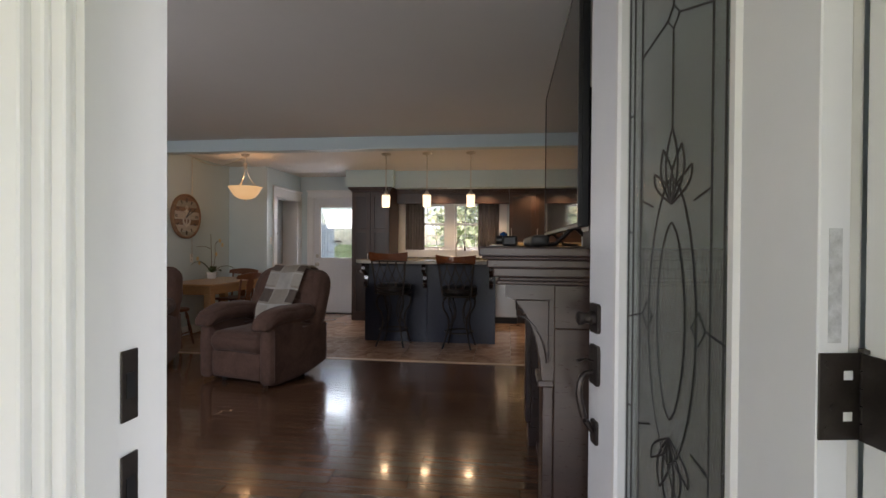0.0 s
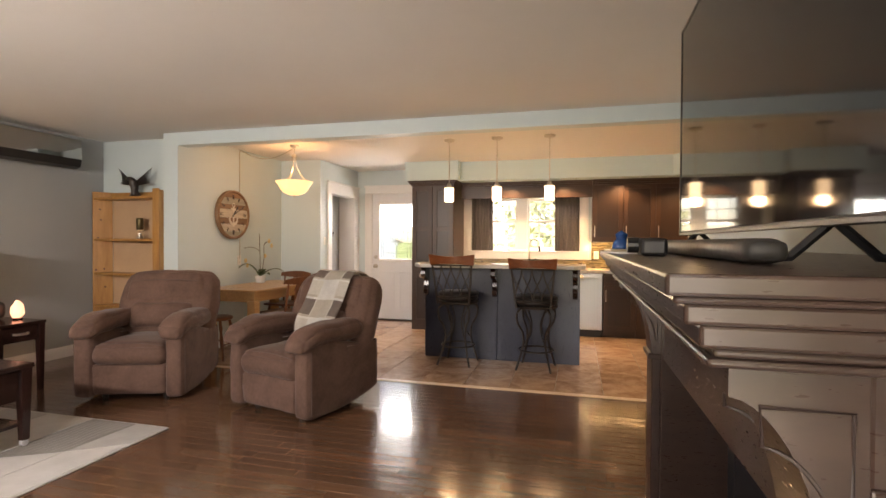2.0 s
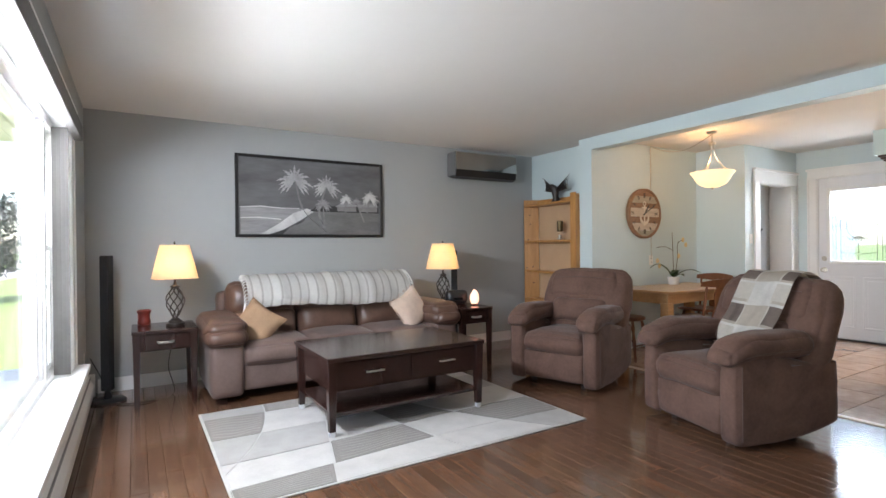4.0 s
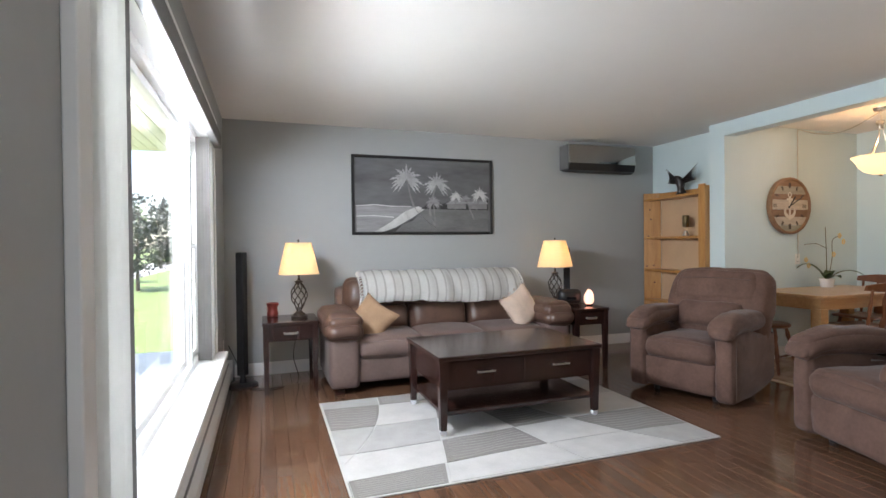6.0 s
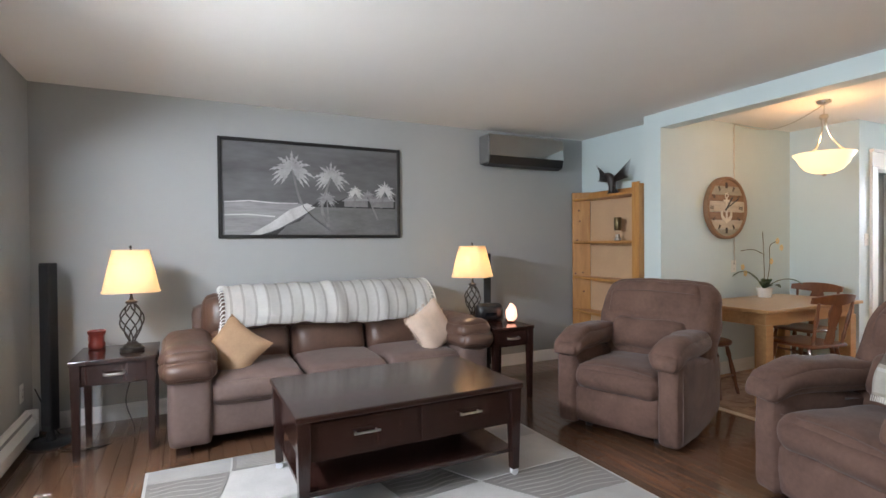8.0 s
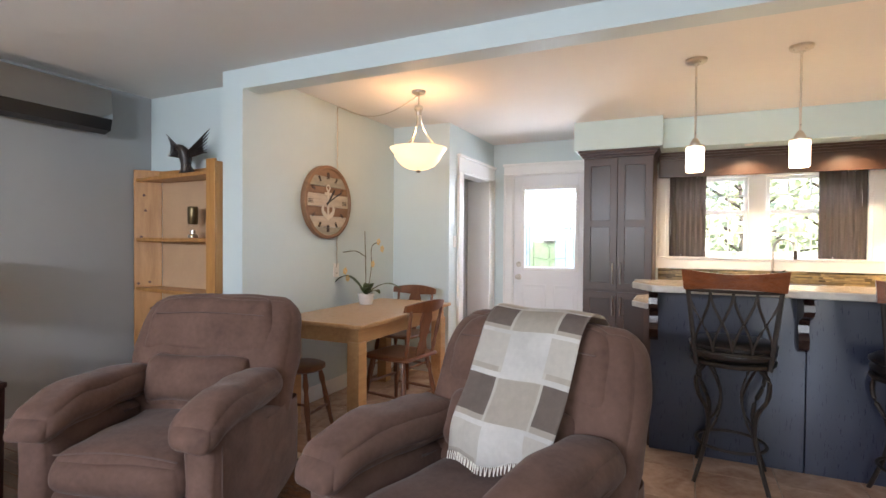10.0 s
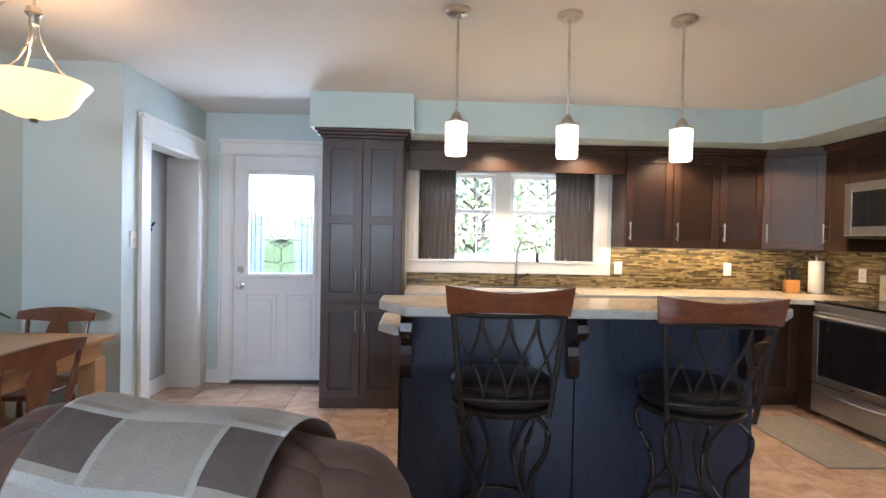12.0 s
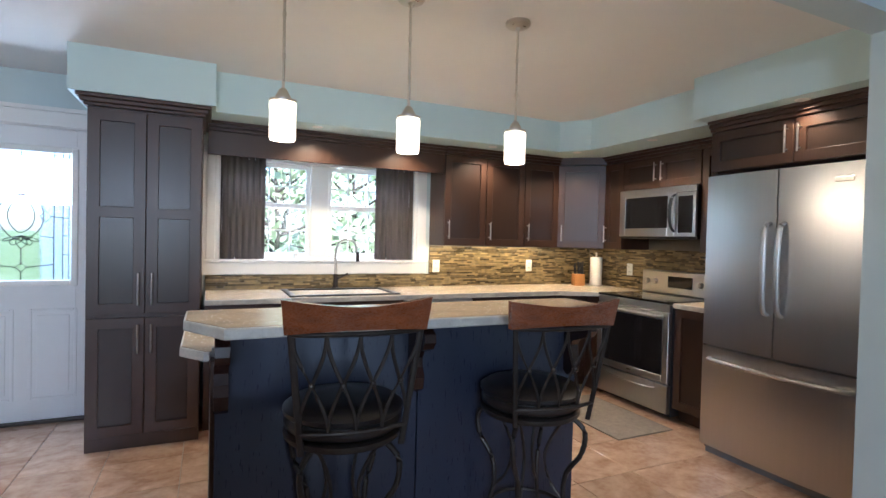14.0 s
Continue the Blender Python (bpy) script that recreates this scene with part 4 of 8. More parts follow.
def cabinet(name, m, w, z0, z1, depth, doors, label, handles="low", drawer=0.0, kick=False, group="kitchen cabinets", mid=(), crown=False):
    """A cabinet facing -y from its left front corner. doors: list of widths; the handle sits on the side given by sign."""
    c = thing(name, m, label, "cabinet", group)
    bm = boxes((0, 0, z0 + (0.10 if kick else 0), w, depth, z1))
    if kick:
        box(bm, 0, 0.06, z0, w, depth, z0 + 0.10)
    part("body", bm, CABINET, c)
    x, top = 0.0, z1
    if drawer:
        d = shaker("drawer_front", c, 0.003, z1 - drawer, w - 0.003, z1 - 0.004, -0.001, 0.035)
        bar_handle(d, z1 - drawer / 2, w / 2 - 0.07, w / 2 + 0.07, across=True)
        top = z1 - drawer - 0.004
    lo = z0 + (0.105 if kick else 0.0)
    for dw, side in doors:
        d = shaker("door", c, x + 0.003, lo + 0.003, x + dw - 0.003, top - 0.003, -0.001, 0.062, mid)
        hx = x + dw - 0.035 if side > 0 else x + 0.035
        if handles == "low":
            bar_handle(d, hx, lo + 0.06, lo + 0.22)
        else:
            bar_handle(d, hx, top - 0.22, top - 0.06)
        x += dw
    if crown:
        bm = bmesh.new()
        for t, a, b in ((0.012, 0, 0.025), (0.03, 0.025, 0.05), (0.045, 0.05, 0.07)):
            box(bm, -0.0, -0.022 - t, z1 + a, w, depth, z1 + b, bevel=0.004)
        part("crown_moulding", bm, CABINET, c)
    return c


NORTH = 8.858
# pantry: two tall doors over two short ones
pan = thing("pantry_cabinet", pose(-2.515, 8.16, 0), "tall dark walnut pantry cabinet with four doors", "cabinet", "kitchen cabinets")
PW = 0.625
part("body", boxes((0, 0, 0.0, PW, NORTH - 8.16 - 0.002, 2.10)), CABINET, pan)
for k, x in enumerate((0.004, PW / 2 + 0.002)):
    for z0, z1, hz, mid in ((0.09, 0.82, (0.60, 0.78), ()), (0.845, 2.085, (0.90, 1.10), (1.47,))):
        d = shaker("door", pan, x, z0, x + PW / 2 - 0.006, z1, -0.001, 0.065, mid)
        bar_handle(d, x + (PW / 2 - 0.04 if k == 0 else 0.035), *hz)
bm = bmesh.new()
for t, a, b in ((0.014, 0, 0.02), (0.032, 0.02, 0.045), (0.05, 0.045, 0.068)):
    box(bm, -t, -0.021 - t, 2.10 + a, PW + t, 0.60, 2.10 + b, bevel=0.004)
part("crown_moulding", bm, CABINET, pan)

UZ0, UZ1 = 1.30, 2.10
for x0, w, side in ((0.03, 0.418, -1), (0.448, 0.417, -1), (0.865, 0.395, -1)):
    cabinet("wall_cabinet", pose(x0, 8.55, 0), w, UZ0, UZ1, NORTH - 8.55 - 0.002, [(w, side)], "dark walnut wall cabinet with shaker door", crown=True)
corner = thing("corner_wall_cabinet", pose(0, 0, 0), "dark walnut diagonal corner wall cabinet", "cabinet", "kitchen cabinets")
bm = bmesh.new()
prism(bm, [(1.262, NORTH - 0.002), (1.262, 8.55), (1.62, 8.27), (1.948, 8.27), (1.948, NORTH - 0.002)], UZ0, UZ1, Matrix(((1, 0, 0, 0), (0, 0, 1, 0), (0, 1, 0, 0), (0, 0, 0, 1))))
part("body", bm, CABINET, corner)
bm = bmesh.new()
prism(bm, [(1.262, NORTH - 0.002), (1.262, 8.50), (1.60, 8.22), (1.948, 8.22), (1.948, NORTH - 0.002)], UZ1, UZ1 + 0.07, Matrix(((1, 0, 0, 0), (0, 0, 1, 0), (0, 1, 0, 0), (0, 0, 0, 1))))
part("crown_moulding", bm, CABINET, corner)
ang = math.degrees(math.atan2(8.27 - 8.55, 1.62 - 1.262))
d = shaker("door", corner, 0.008, UZ0 + 0.004, 0.446, UZ1 - 0.004, -0.001, 0.062)
d.matrix_basis = pose(1.262, 8.55, 0, 0, 0, ang)
bar_handle(d, 0.045, UZ0 + 0.06, UZ0 + 0.22)
cabinet("wall_cabinet", pose(1.62, 8.268, 0, 0, 0, -90), 0.24, UZ0, UZ1, 0.328, [(0.24, -1)], "narrow dark walnut wall cabinet beside microwave", crown=True)
cabinet("wall_cabinet", pose(1.62, 8.026, 0, 0, 0, -90), 0.81, 1.83, UZ1, 0.328, [(0.405, 1), (0.405, -1)], "dark walnut cabinet above the microwave", crown=True)
cabinet("wall_cabinet", pose(1.62, 7.214, 0, 0, 0, -90), 0.38, UZ0, UZ1, 0.328, [(0.38, 1)], "dark walnut wall cabinet beside the refrigerator", crown=True)
cabinet("refrigerator_cabinet", pose(1.20, 6.82, 0, 0, 0, -90), 1.05, 1.84, UZ1, 0.748, [(0.525, 1), (0.525, -1)], "deep dark walnut cabinet above the refrigerator", crown=True)
tagged(part("refrigerator_side_panel", boxes((1.22, 6.80, 0, 1.948, 6.828, 2.10), bevel=0.002, seg=1), CABINET, None, "tall dark walnut side panel beside the refrigerator"), category="panel")
val = thing("window_valance", pose(-1.86, 8.55, 0), "dark walnut valance board above the sink window", "valance")
part("board", boxes((0, 0, 1.93, 1.888, 0.025, 2.10), bevel=0.003), CABINET, val)
for t, z0, z1 in ((0.012, 2.10, 2.125), (0.03, 2.125, 2.148), (0.05, 2.148, 2.168)):
    part("crown_moulding", boxes((0, -t, z0, 1.888, 0.025, z1), bevel=0.004), CABINET, val)

# base cabinets with worktop
BZ = 0.872
for x0, w, doors in ((-1.868, 0.50, [(0.50, 1)]), (-1.366, 0.92, [(0.46, 1), (0.46, -1)]), (0.172, 0.42, [(0.42, -1)]), (0.594, 0.42, [(0.42, -1)])):
    cabinet("base_cabinet", pose(x0, 8.245, 0), w, 0, BZ, NORTH - 8.245 - 0.002, doors, "dark walnut base cabinet under the worktop", "high", 0.16, True)
cb = thing("corner_base_cabinet", pose(0, 0, 0), "dark walnut corner base cabinet", "cabinet", "kitchen cabinets")
part("body", boxes((1.018, 8.247, 0.10, 1.948, NORTH - 0.002, BZ), (1.06, 8.30, 0.0, 1.948, NORTH - 0.002, 0.10)), CABINET, cb)
part("side_body", boxes((1.40, 8.035, 0.0, 1.948, 8.245, BZ)), CABINET, cb)
bar_handle(shaker("door", cb, 1.022, 0.11, 1.36, BZ - 0.004, 8.246, 0.055), 1.06, 0.62, 0.80, 8.226)
cabinet("base_cabinet", pose(1.40, 7.238, 0, 0, 0, -90), 0.40, 0, BZ, 0.548, [(0.40, 1)], "narrow dark walnut base cabinet beside the stove", "high", 0.0, True)
dw = thing("dishwasher", pose(-0.442, 8.24, 0), "stainless steel dishwasher under the worktop", "dishwasher")
part("body", boxes((0.004, 0.02, 0.0, 0.606, 0.6, 0.868)), BLACK, dw)
part("door", boxes((0.004, -0.02, 0.10, 0.606, 0.02, 0.865), bevel=0.006), STEEL, dw)
bm = bmesh.new()
tube(bm, [(0.06, -0.05, 0.80), (0.55, -0.05, 0.80)], 0.009, 10)
rod(bm, (0.08, -0.018, 0.80), (0.08, -0.05, 0.80), 0.006)
rod(bm, (0.53, -0.018, 0.80), (0.53, -0.05, 0.80), 0.006)
part("handle", bm, STEEL, dw, smooth=True)


def slab_from(bm, poly, z0, z1, bevel=0.006):
    prism(bm, poly, z0, z1, Matrix(((1, 0, 0, 0), (0, 0, 1, 0), (0, 1, 0, 0), (0, 0, 0, 1))))
    if bevel:
        bmesh.ops.bevel(bm, geom=[e for e in bm.edges if len(e.link_faces) == 2 and abs(e.verts[0].co.z - e.verts[1].co.z) < 1e-5], offset=bevel, segments=2, profile=0.5, affect='EDGES')


def counter(name, polys, z0, z1, label):
    o = thing(name, pose(0, 0, 0), label, "worktop")
    bm = bmesh.new()
    for p in polys:
        slab_from(bm, p, z0, z1)
    part("slab", bm, LAM_EDGE, o, "grey-cream worktop edge")
    bm = bmesh.new()
    for p in polys:
        cx, cy = sum(a for a, b in p) / len(p), sum(b for a, b in p) / len(p)
        q = [(a - math.copysign(0.008, a - cx), b - math.copysign(0.008, b - cy)) for a, b in p]
        slab_from(bm, q, z1 - 0.001, z1 + 0.0025, 0)
    part("top_surface", bm, LAMINATE, o, "glossy mottled beige laminate")
    return o


counter("worktop", [[(-1.868, 8.20), (1.02, 8.20), (1.34, 8.033), (1.948, 8.033), (1.948, NORTH - 0.004), (-1.868, NORTH - 0.004)]], BZ, 0.908, "mottled beige laminate worktop along the kitchen walls")
counter("worktop", [[(1.36, 6.832), (1.948, 6.832), (1.948, 7.236), (1.36, 7.236)]], BZ, 0.908, "small beige laminate worktop beside the stove")

# backsplash of thin mosaic strips
rnd = random.Random(5)
MOSAIC = mat("linear_mosaic", (0.26, 0.19, 0.085), 0.25, second=(0.13, 0.105, 0.06), scale=20, island=0.75)
MOSAIC_BASE = mat("mosaic_grout", (0.16, 0.14, 0.11), 0.8)
bm = boxes((-1.868, NORTH - 0.008, 0.908, 1.945, NORTH - 0.001, KZ0 - 0.118), (0.03, NORTH - 0.008, KZ0 - 0.118, 1.945, NORTH - 0.001, UZ0), (1.94, 6.83, 0.908, 1.949, 8.85, 1.42))
backsplash = structure("backsplash", bm, MOSAIC_BASE, "narrow brown and grey glass mosaic backsplash", "backsplash")
vs, fs = [], []
def brick_box(x0, y0, z0, x1, y1, z1):
    i = len(vs)
    vs.extend([(x, y, z) for x in (x0, x1) for y in (y0, y1) for z in (z0, z1)])
    fs.extend([(i, i + 1, i + 3, i + 2), (i + 4, i + 6, i + 7, i + 5), (i, i + 4, i + 5, i + 1), (i + 2, i + 3, i + 7, i + 6), (i, i + 2, i + 6, i + 4), (i + 1, i + 5, i + 7, i + 3)])
for row in range(27):
    z = 0.912 + row * 0.0145
    if z + 0.013 < UZ0:
        x = -1.866 if z + 0.013 < KZ0 - 0.118 else 0.034
        while x < 1.93:
            w = rnd.choice((0.03, 0.05, 0.08, 0.10, 0.14))
            brick_box(x, NORTH - 0.011 - rnd.uniform(0, 0.002), z, min(x + w, 1.935), NORTH - 0.0075, z + 0.013)
            x += w + 0.0018
    y = 6.84
    while y < 8.83:
        w = rnd.choice((0.03, 0.05, 0.08, 0.10, 0.14))
        brick_box(1.937 - rnd.uniform(0, 0.002), y, z, 1.9405, min(y + w, 8.84), z + 0.013)
        y += w + 0.0018
me = bpy.data.meshes.new("mosaic_strips")
me.from_pydata(vs, [], fs)
me.materials.append(MOSAIC)
ms = new("mosaic_strips", me)
ms.parent = backsplash
tagged(ms, "brown, amber and grey glass mosaic strips", kind="stuff")

# sink and tap
sink = thing("sink", pose(-0.89, 8.49, 0.9105), "black drop-in kitchen sink under the window", "sink")
bm = frame_mesh(-0.42, 0, 0.42, 0.5, -0.008, 0.008, 0.045, 0.004)
bmesh.ops.transform(bm, matrix=Matrix(((1, 0, 0, 0), (0, 0, 1, -0.25), (0, 1, 0, 0.004), (0, 0, 0, 1))), verts=bm.verts)
part("rim", bm, BLACK, sink)
part("bowl", boxes((-0.375, -0.205, -0.028, 0.375, 0.205, -0.001)), BLACK, sink)
tap = thing("kitchen_tap", pose(-0.865, 8.765, 0.913), "brushed nickel gooseneck kitchen tap with dark base", "tap")
bm = bmesh.new()
lathe(bm, [(0.028, 0), (0.028, 0.012), (0.022, 0.02), (0.019, 0.10), (0.021, 0.11), (0.014, 0.125)], 16)
part("base", bm, IRON, tap, smooth=True)
bm = bmesh.new()
tube(bm, curve_pts([(0, 0, 0.12), (0, 0, 0.30), (0.02, -0.02, 0.385), (0.075, -0.06, 0.42), (0.135, -0.10, 0.39), (0.155, -0.115, 0.31)], 26), 0.0115, 12)
part("spout", bm, NICKEL, tap, "brushed nickel spout", smooth=True)
bm = bmesh.new()
tube(bm, [(0.155, -0.115, 0.315), (0.157, -0.117, 0.235)], [0.013, 0.017], 12)
part("spray_head", bm, IRON, tap, smooth=True)
bm = bmesh.new()
tube(bm, [(0.015, 0, 0.085), (0.05, -0.01, 0.10), (0.10, -0.02, 0.13)], [0.010, 0.008, 0.006], 10)
part("lever", bm, IRON, tap, smooth=True)

# ---- island ----
isl = thing("kitchen_island", pose(0, 0, 0), "dark painted kitchen island with raised bar", "island")
part("front_panel", boxes((-1.82, 6.545, 0.0, -1.01, 6.57, 1.012), (-1.005, 6.545, 0.0, -0.14, 6.57, 1.012), bevel=0.002, seg=1), ISLAND_PANEL, isl, "dark satin panel, blue of reflected daylight in its colour")
part("raised_wall", boxes((-1.815, 6.57, 0.0, -0.145, 6.66, 1.012)), ISLAND_PANEL, isl)
part("body", boxes((-1.80, 6.66, 0.10, -0.16, 7.14, 0.872), (-1.78, 6.66, 0.0, -0.18, 7.08, 0.10)), CABINET, isl)
part("end_panel", boxes((-1.835, 6.58, 0.0, -1.81, 7.12, 0.872), bevel=0.002, seg=1), CABINET, isl)
for x in (-1.80, -1.03, -0.19):
    bm = bmesh.new()
    pr = [(0, 0), (0, -0.30), (0.03, -0.32), (0.06, -0.30), (0.07, -0.25), (0.05, -0.21), (0.045, -0.17), (0.07, -0.14), (0.12, -0.125), (0.16, -0.11), (0.185, -0.08), (0.18, -0.045), (0.15, -0.03), (0.19, 0)]
    prism(bm, [(6.545 - a, 1.012 + b) for a, b in pr], x - 0.025, x + 0.025, Matrix(((0, 1, 0, 0), (1, 0, 0, 0), (0, 0, 1, 0), (0, 0, 0, 1))))
    part("corbel", bm, ESPRESSO, isl, "dark scrolled bracket under the bar")
counter("island_bar", [[(-1.925, 6.47), (-1.80, 6.25), (-0.20, 6.25), (-0.085, 6.37), (-0.085, 6.70), (-1.925, 6.70)]], 1.012, 1.050, "raised beige laminate bar top with clipped corners")
counter("island_worktop", [[(-1.945, 6.70), (-1.86, 6.58), (-1.84, 6.58), (-1.84, 6.665), (-0.10, 6.665), (-0.10, 7.19), (-1.86, 7.19), (-1.945, 7.09)]], 0.872, 0.908, "lower beige laminate island worktop")

# ---- appliances ----
stove = thing("stove", pose(1.345, 8.026, 0, 0, 0, -90), "stainless steel electric range with black glass top", "stove")
SW = 0.78
part("body", boxes((0.004, 0.03, 0.03, SW, 0.60, 0.895)), mat("stove_side_enamel", (0.03, 0.03, 0.032), 0.4), stove)
part("cooktop", boxes((0.002, -0.005, 0.895, SW + 0.002, 0.60, 0.913), bevel=0.004), BLACK_GLASS, stove, "black ceramic cooktop")
bm = boxes((0.006, 0.0, 0.835, SW - 0.002, 0.03, 0.893), bevel=0.004)
part("front_trim", bm, STEEL, stove)
door = part("oven_door", frame_mesh(0.006, 0.285, SW - 0.002, 0.83, -0.012, 0.03, 0.058, 0.004), STEEL, stove, "stainless oven door")
part("oven_window", boxes((0.063, -0.009, 0.342, SW - 0.059, 0.0, 0.773)), BLACK_GLASS, door, "black oven window")
bm = bmesh.new()
tube(bm, curve_pts([(0.05, -0.012, 0.795), (0.09, -0.05, 0.80), (SW / 2, -0.06, 0.80), (SW - 0.09, -0.05, 0.80), (SW - 0.05, -0.012, 0.795)], 20), 0.011, 10)
part("oven_handle", bm, STEEL, door, smooth=True)
dr = part("drawer", boxes((0.006, -0.01, 0.055, SW - 0.002, 0.03, 0.275), bevel=0.005), STEEL, stove, "stainless warming drawer")
bm = bmesh.new()
tube(bm, curve_pts([(0.12, -0.008, 0.232), (0.2, -0.03, 0.225), (SW / 2, -0.035, 0.222), (SW - 0.2, -0.03, 0.225), (SW - 0.12, -0.008, 0.232)], 16), 0.008, 8, flat=0.7)
part("drawer_handle", bm, STEEL, dr, smooth=True)
part("backguard", boxes((0.004, 0.52, 0.913, SW, 0.60, 1.12), bevel=0.01), STEEL, stove)
part("control_display", boxes((0.30, 0.512, 0.975, 0.55, 0.52, 1.075), bevel=0.002, seg=1), BLACK_GLASS, stove, "black oven display")
for x in (0.07, 0.16, 0.63, 0.71):
    bm = bmesh.new()
    rod(bm, (x, 0.52, 1.02), (x, 0.49, 1.02), 0.026, 0.022, 16)
    box(bm, x - 0.004, 0.484, 1.0, x + 0.004, 0.49, 1.04)
    part("control_knob", bm, NICKEL, stove)
for x, y, r in ((0.2, 0.17, 0.10), (0.58, 0.17, 0.08), (0.2, 0.40, 0.075), (0.58, 0.40, 0.10)):
    bm = bmesh.new()
    tube(bm, [(x + r * math.cos(a), y + r * math.sin(a), 0.9132) for a in (k * math.pi / 14 for k in range(28))], 0.0012, 4, True)
    part("burner_ring", bm, mat("burner_mark", (0.12, 0.12, 0.12), 0.3) if "burner_mark" not in bpy.data.materials else bpy.data.materials["burner_mark"], stove)
bars = bmesh.new()
box(bars, 0.37, -0.0135, 0.31, 0.41, -0.0115, 0.318)
part("badge", bars, BLACK, stove)

mw = thing("microwave", pose(1.56, 8.022, 1.40, 0, 0, -90), "stainless over-range microwave mounted under cabinet", "microwave")
part("body", boxes((0.003, 0.02, 0.0, 0.80, 0.385, 0.425), bevel=0.004), BLACK, mw)
part("door_frame", frame_mesh(0.003, 0.02, 0.60, 0.425, -0.004, 0.02, 0.07, 0.004), STEEL, mw)
part("window", boxes((0.068, -0.001, 0.085, 0.535, 0.015, 0.36)), BLACK_GLASS, mw, "dark microwave window")
part("top_vent", boxes((0.003, -0.006, 0.375, 0.80, 0.0, 0.425), bevel=0.003, seg=1), STEEL, mw)
part("control_panel", frame_mesh(0.605, 0.02, 0.80, 0.372, -0.004, 0.02, 0.03, 0.003), STEEL, mw)
part("keypad", boxes((0.63, -0.002, 0.05, 0.775, 0.015, 0.345)), BLACK_GLASS, mw)
bm = bmesh.new()
tube(bm, curve_pts([(0.60, 0.0, 0.06), (0.595, -0.035, 0.10), (0.59, -0.05, 0.2), (0.595, -0.035, 0.32), (0.60, 0.0, 0.36)], 18), 0.016, 10, flat=0.6)
part("handle", bm, BLACK, mw, "dark curved handle", smooth=True)

fr = thing("refrigerator", pose(1.10, 6.775, 0, 0, 0, -90), "stainless French-door refrigerator with bottom freezer", "refrigerator")
FW = 0.925
FR_SIDE = mat("grey_fridge_side", (0.20, 0.20, 0.20), 0.45)
part("body", boxes((0.004, 0.075, 0.03, FW - 0.004, 0.80, 1.80), bevel=0.006), FR_SIDE, fr)


def bowed(x0, x1, z0, z1, bow=0.018, n=12):
    """A door front that swells slightly across its width."""
    bm = bmesh.new()
    rows = []
    for i in range(n + 1):
        u = i / n
        y = -bow * math.sin(math.pi * (x0 + (x1 - x0) * u) / FW) if True else 0
        x = x0 + (x1 - x0) * u
        rows.append([bm.verts.new((x, y, z0)), bm.verts.new((x, y, z1)), bm.verts.new((x, 0.07, z1)), bm.verts.new((x, 0.07, z0))])
    for a, b in zip(rows, rows[1:]):
        for k in range(4):
            bm.faces.new((a[k], a[(k + 1) % 4], b[(k + 1) % 4], b[k]))
    bm.faces.new(rows[0])
    bm.faces.new(rows[-1][::-1])
    bmesh.ops.bevel(bm, geom=[e for e in bm.edges if len(e.link_faces) == 2 and e.calc_face_angle(0) > 1.0], offset=0.006, segments=2, profile=0.5, affect='EDGES')
    return bm


for x0, x1, hx in ((0.003, FW / 2 - 0.003, FW / 2 - 0.04), (FW / 2 + 0.003, FW - 0.003, FW / 2 + 0.04)):
    d = part("door", bowed(x0, x1, 0.715, 1.80), STEEL, fr, smooth=True)
    bm = bmesh.new()
    tube(bm, curve_pts([(hx, -0.015, 0.96), (hx, -0.06, 1.0), (hx, -0.072, 1.22), (hx, -0.06, 1.45), (hx, -0.015, 1.49)], 22), 0.016, 12, flat=0.75)
    part("handle", bm, STEEL, d, smooth=True)
d = part("freezer_drawer", bowed(0.003, FW - 0.003, 0.065, 0.705), STEEL, fr, smooth=True)
bm = bmesh.new()
tube(bm, curve_pts([(0.06, -0.005, 0.63), (0.12, -0.055, 0.632), (FW / 2, -0.082, 0.632), (FW - 0.12, -0.055, 0.632), (FW - 0.06, -0.005, 0.63)], 22), 0.015, 12, flat=0.8)
part("handle", bm, STEEL, d, smooth=True)
part("toe_grille", boxes((0.01, 0.05, 0.0, FW - 0.01, 0.10, 0.06)), FR_SIDE, fr)
part("badge", boxes((FW - 0.18, -0.013, 1.70, FW - 0.09, -0.006, 1.725), bevel=0.002, seg=1), NICKEL, fr)

# ---- small things on the worktop ----
kb = thing("knife_block", pose(1.62, 8.64, 0.9105, 0, 0, -20), "honey wood knife block with black handles", "knife block")
part("block", boxes((-0.055, -0.05, 0, 0.055, 0.05, 0.12), bevel=0.006), PINE, kb)
for k in range(6):
    x, y = -0.035 + 0.014 * k, 0.02 * math.sin(k * 2)
    bm = bmesh.new()
    rod(bm, (x, y, 0.119), (x + 0.004 * (k - 3), y, 0.21 + 0.02 * (k % 3)), 0.006, 0.008, 8)
    part("utensil_handle", bm, BLACK, kb)
pt = thing("paper_towel", pose(1.80, 8.58, 0.9105), "white paper towel roll on a steel stand", "paper towel")
bm = bmesh.new()
lathe(bm, [(0.075, 0), (0.075, 0.012), (0.01, 0.014), (0.008, 0.33), (0.014, 0.335), (0.0, 0.35)], 18)
part("stand", bm, NICKEL, pt, smooth=True)
bm = bmesh.new()
lathe(bm, [(0.0575, 0.016), (0.06, 0.02), (0.06, 0.29), (0.0575, 0.294)], 24)
part("roll", bm, mat("paper_towel_paper", (0.82, 0.81, 0.78), 0.9, bump=0.2, bump_scale=150), pt, "white paper roll", smooth=True)
bt = thing("soap_bottle", pose(1.70, 8.70, 0.9105), "dark bottle with pump beside knife block", "bottle")
bm = bmesh.new()
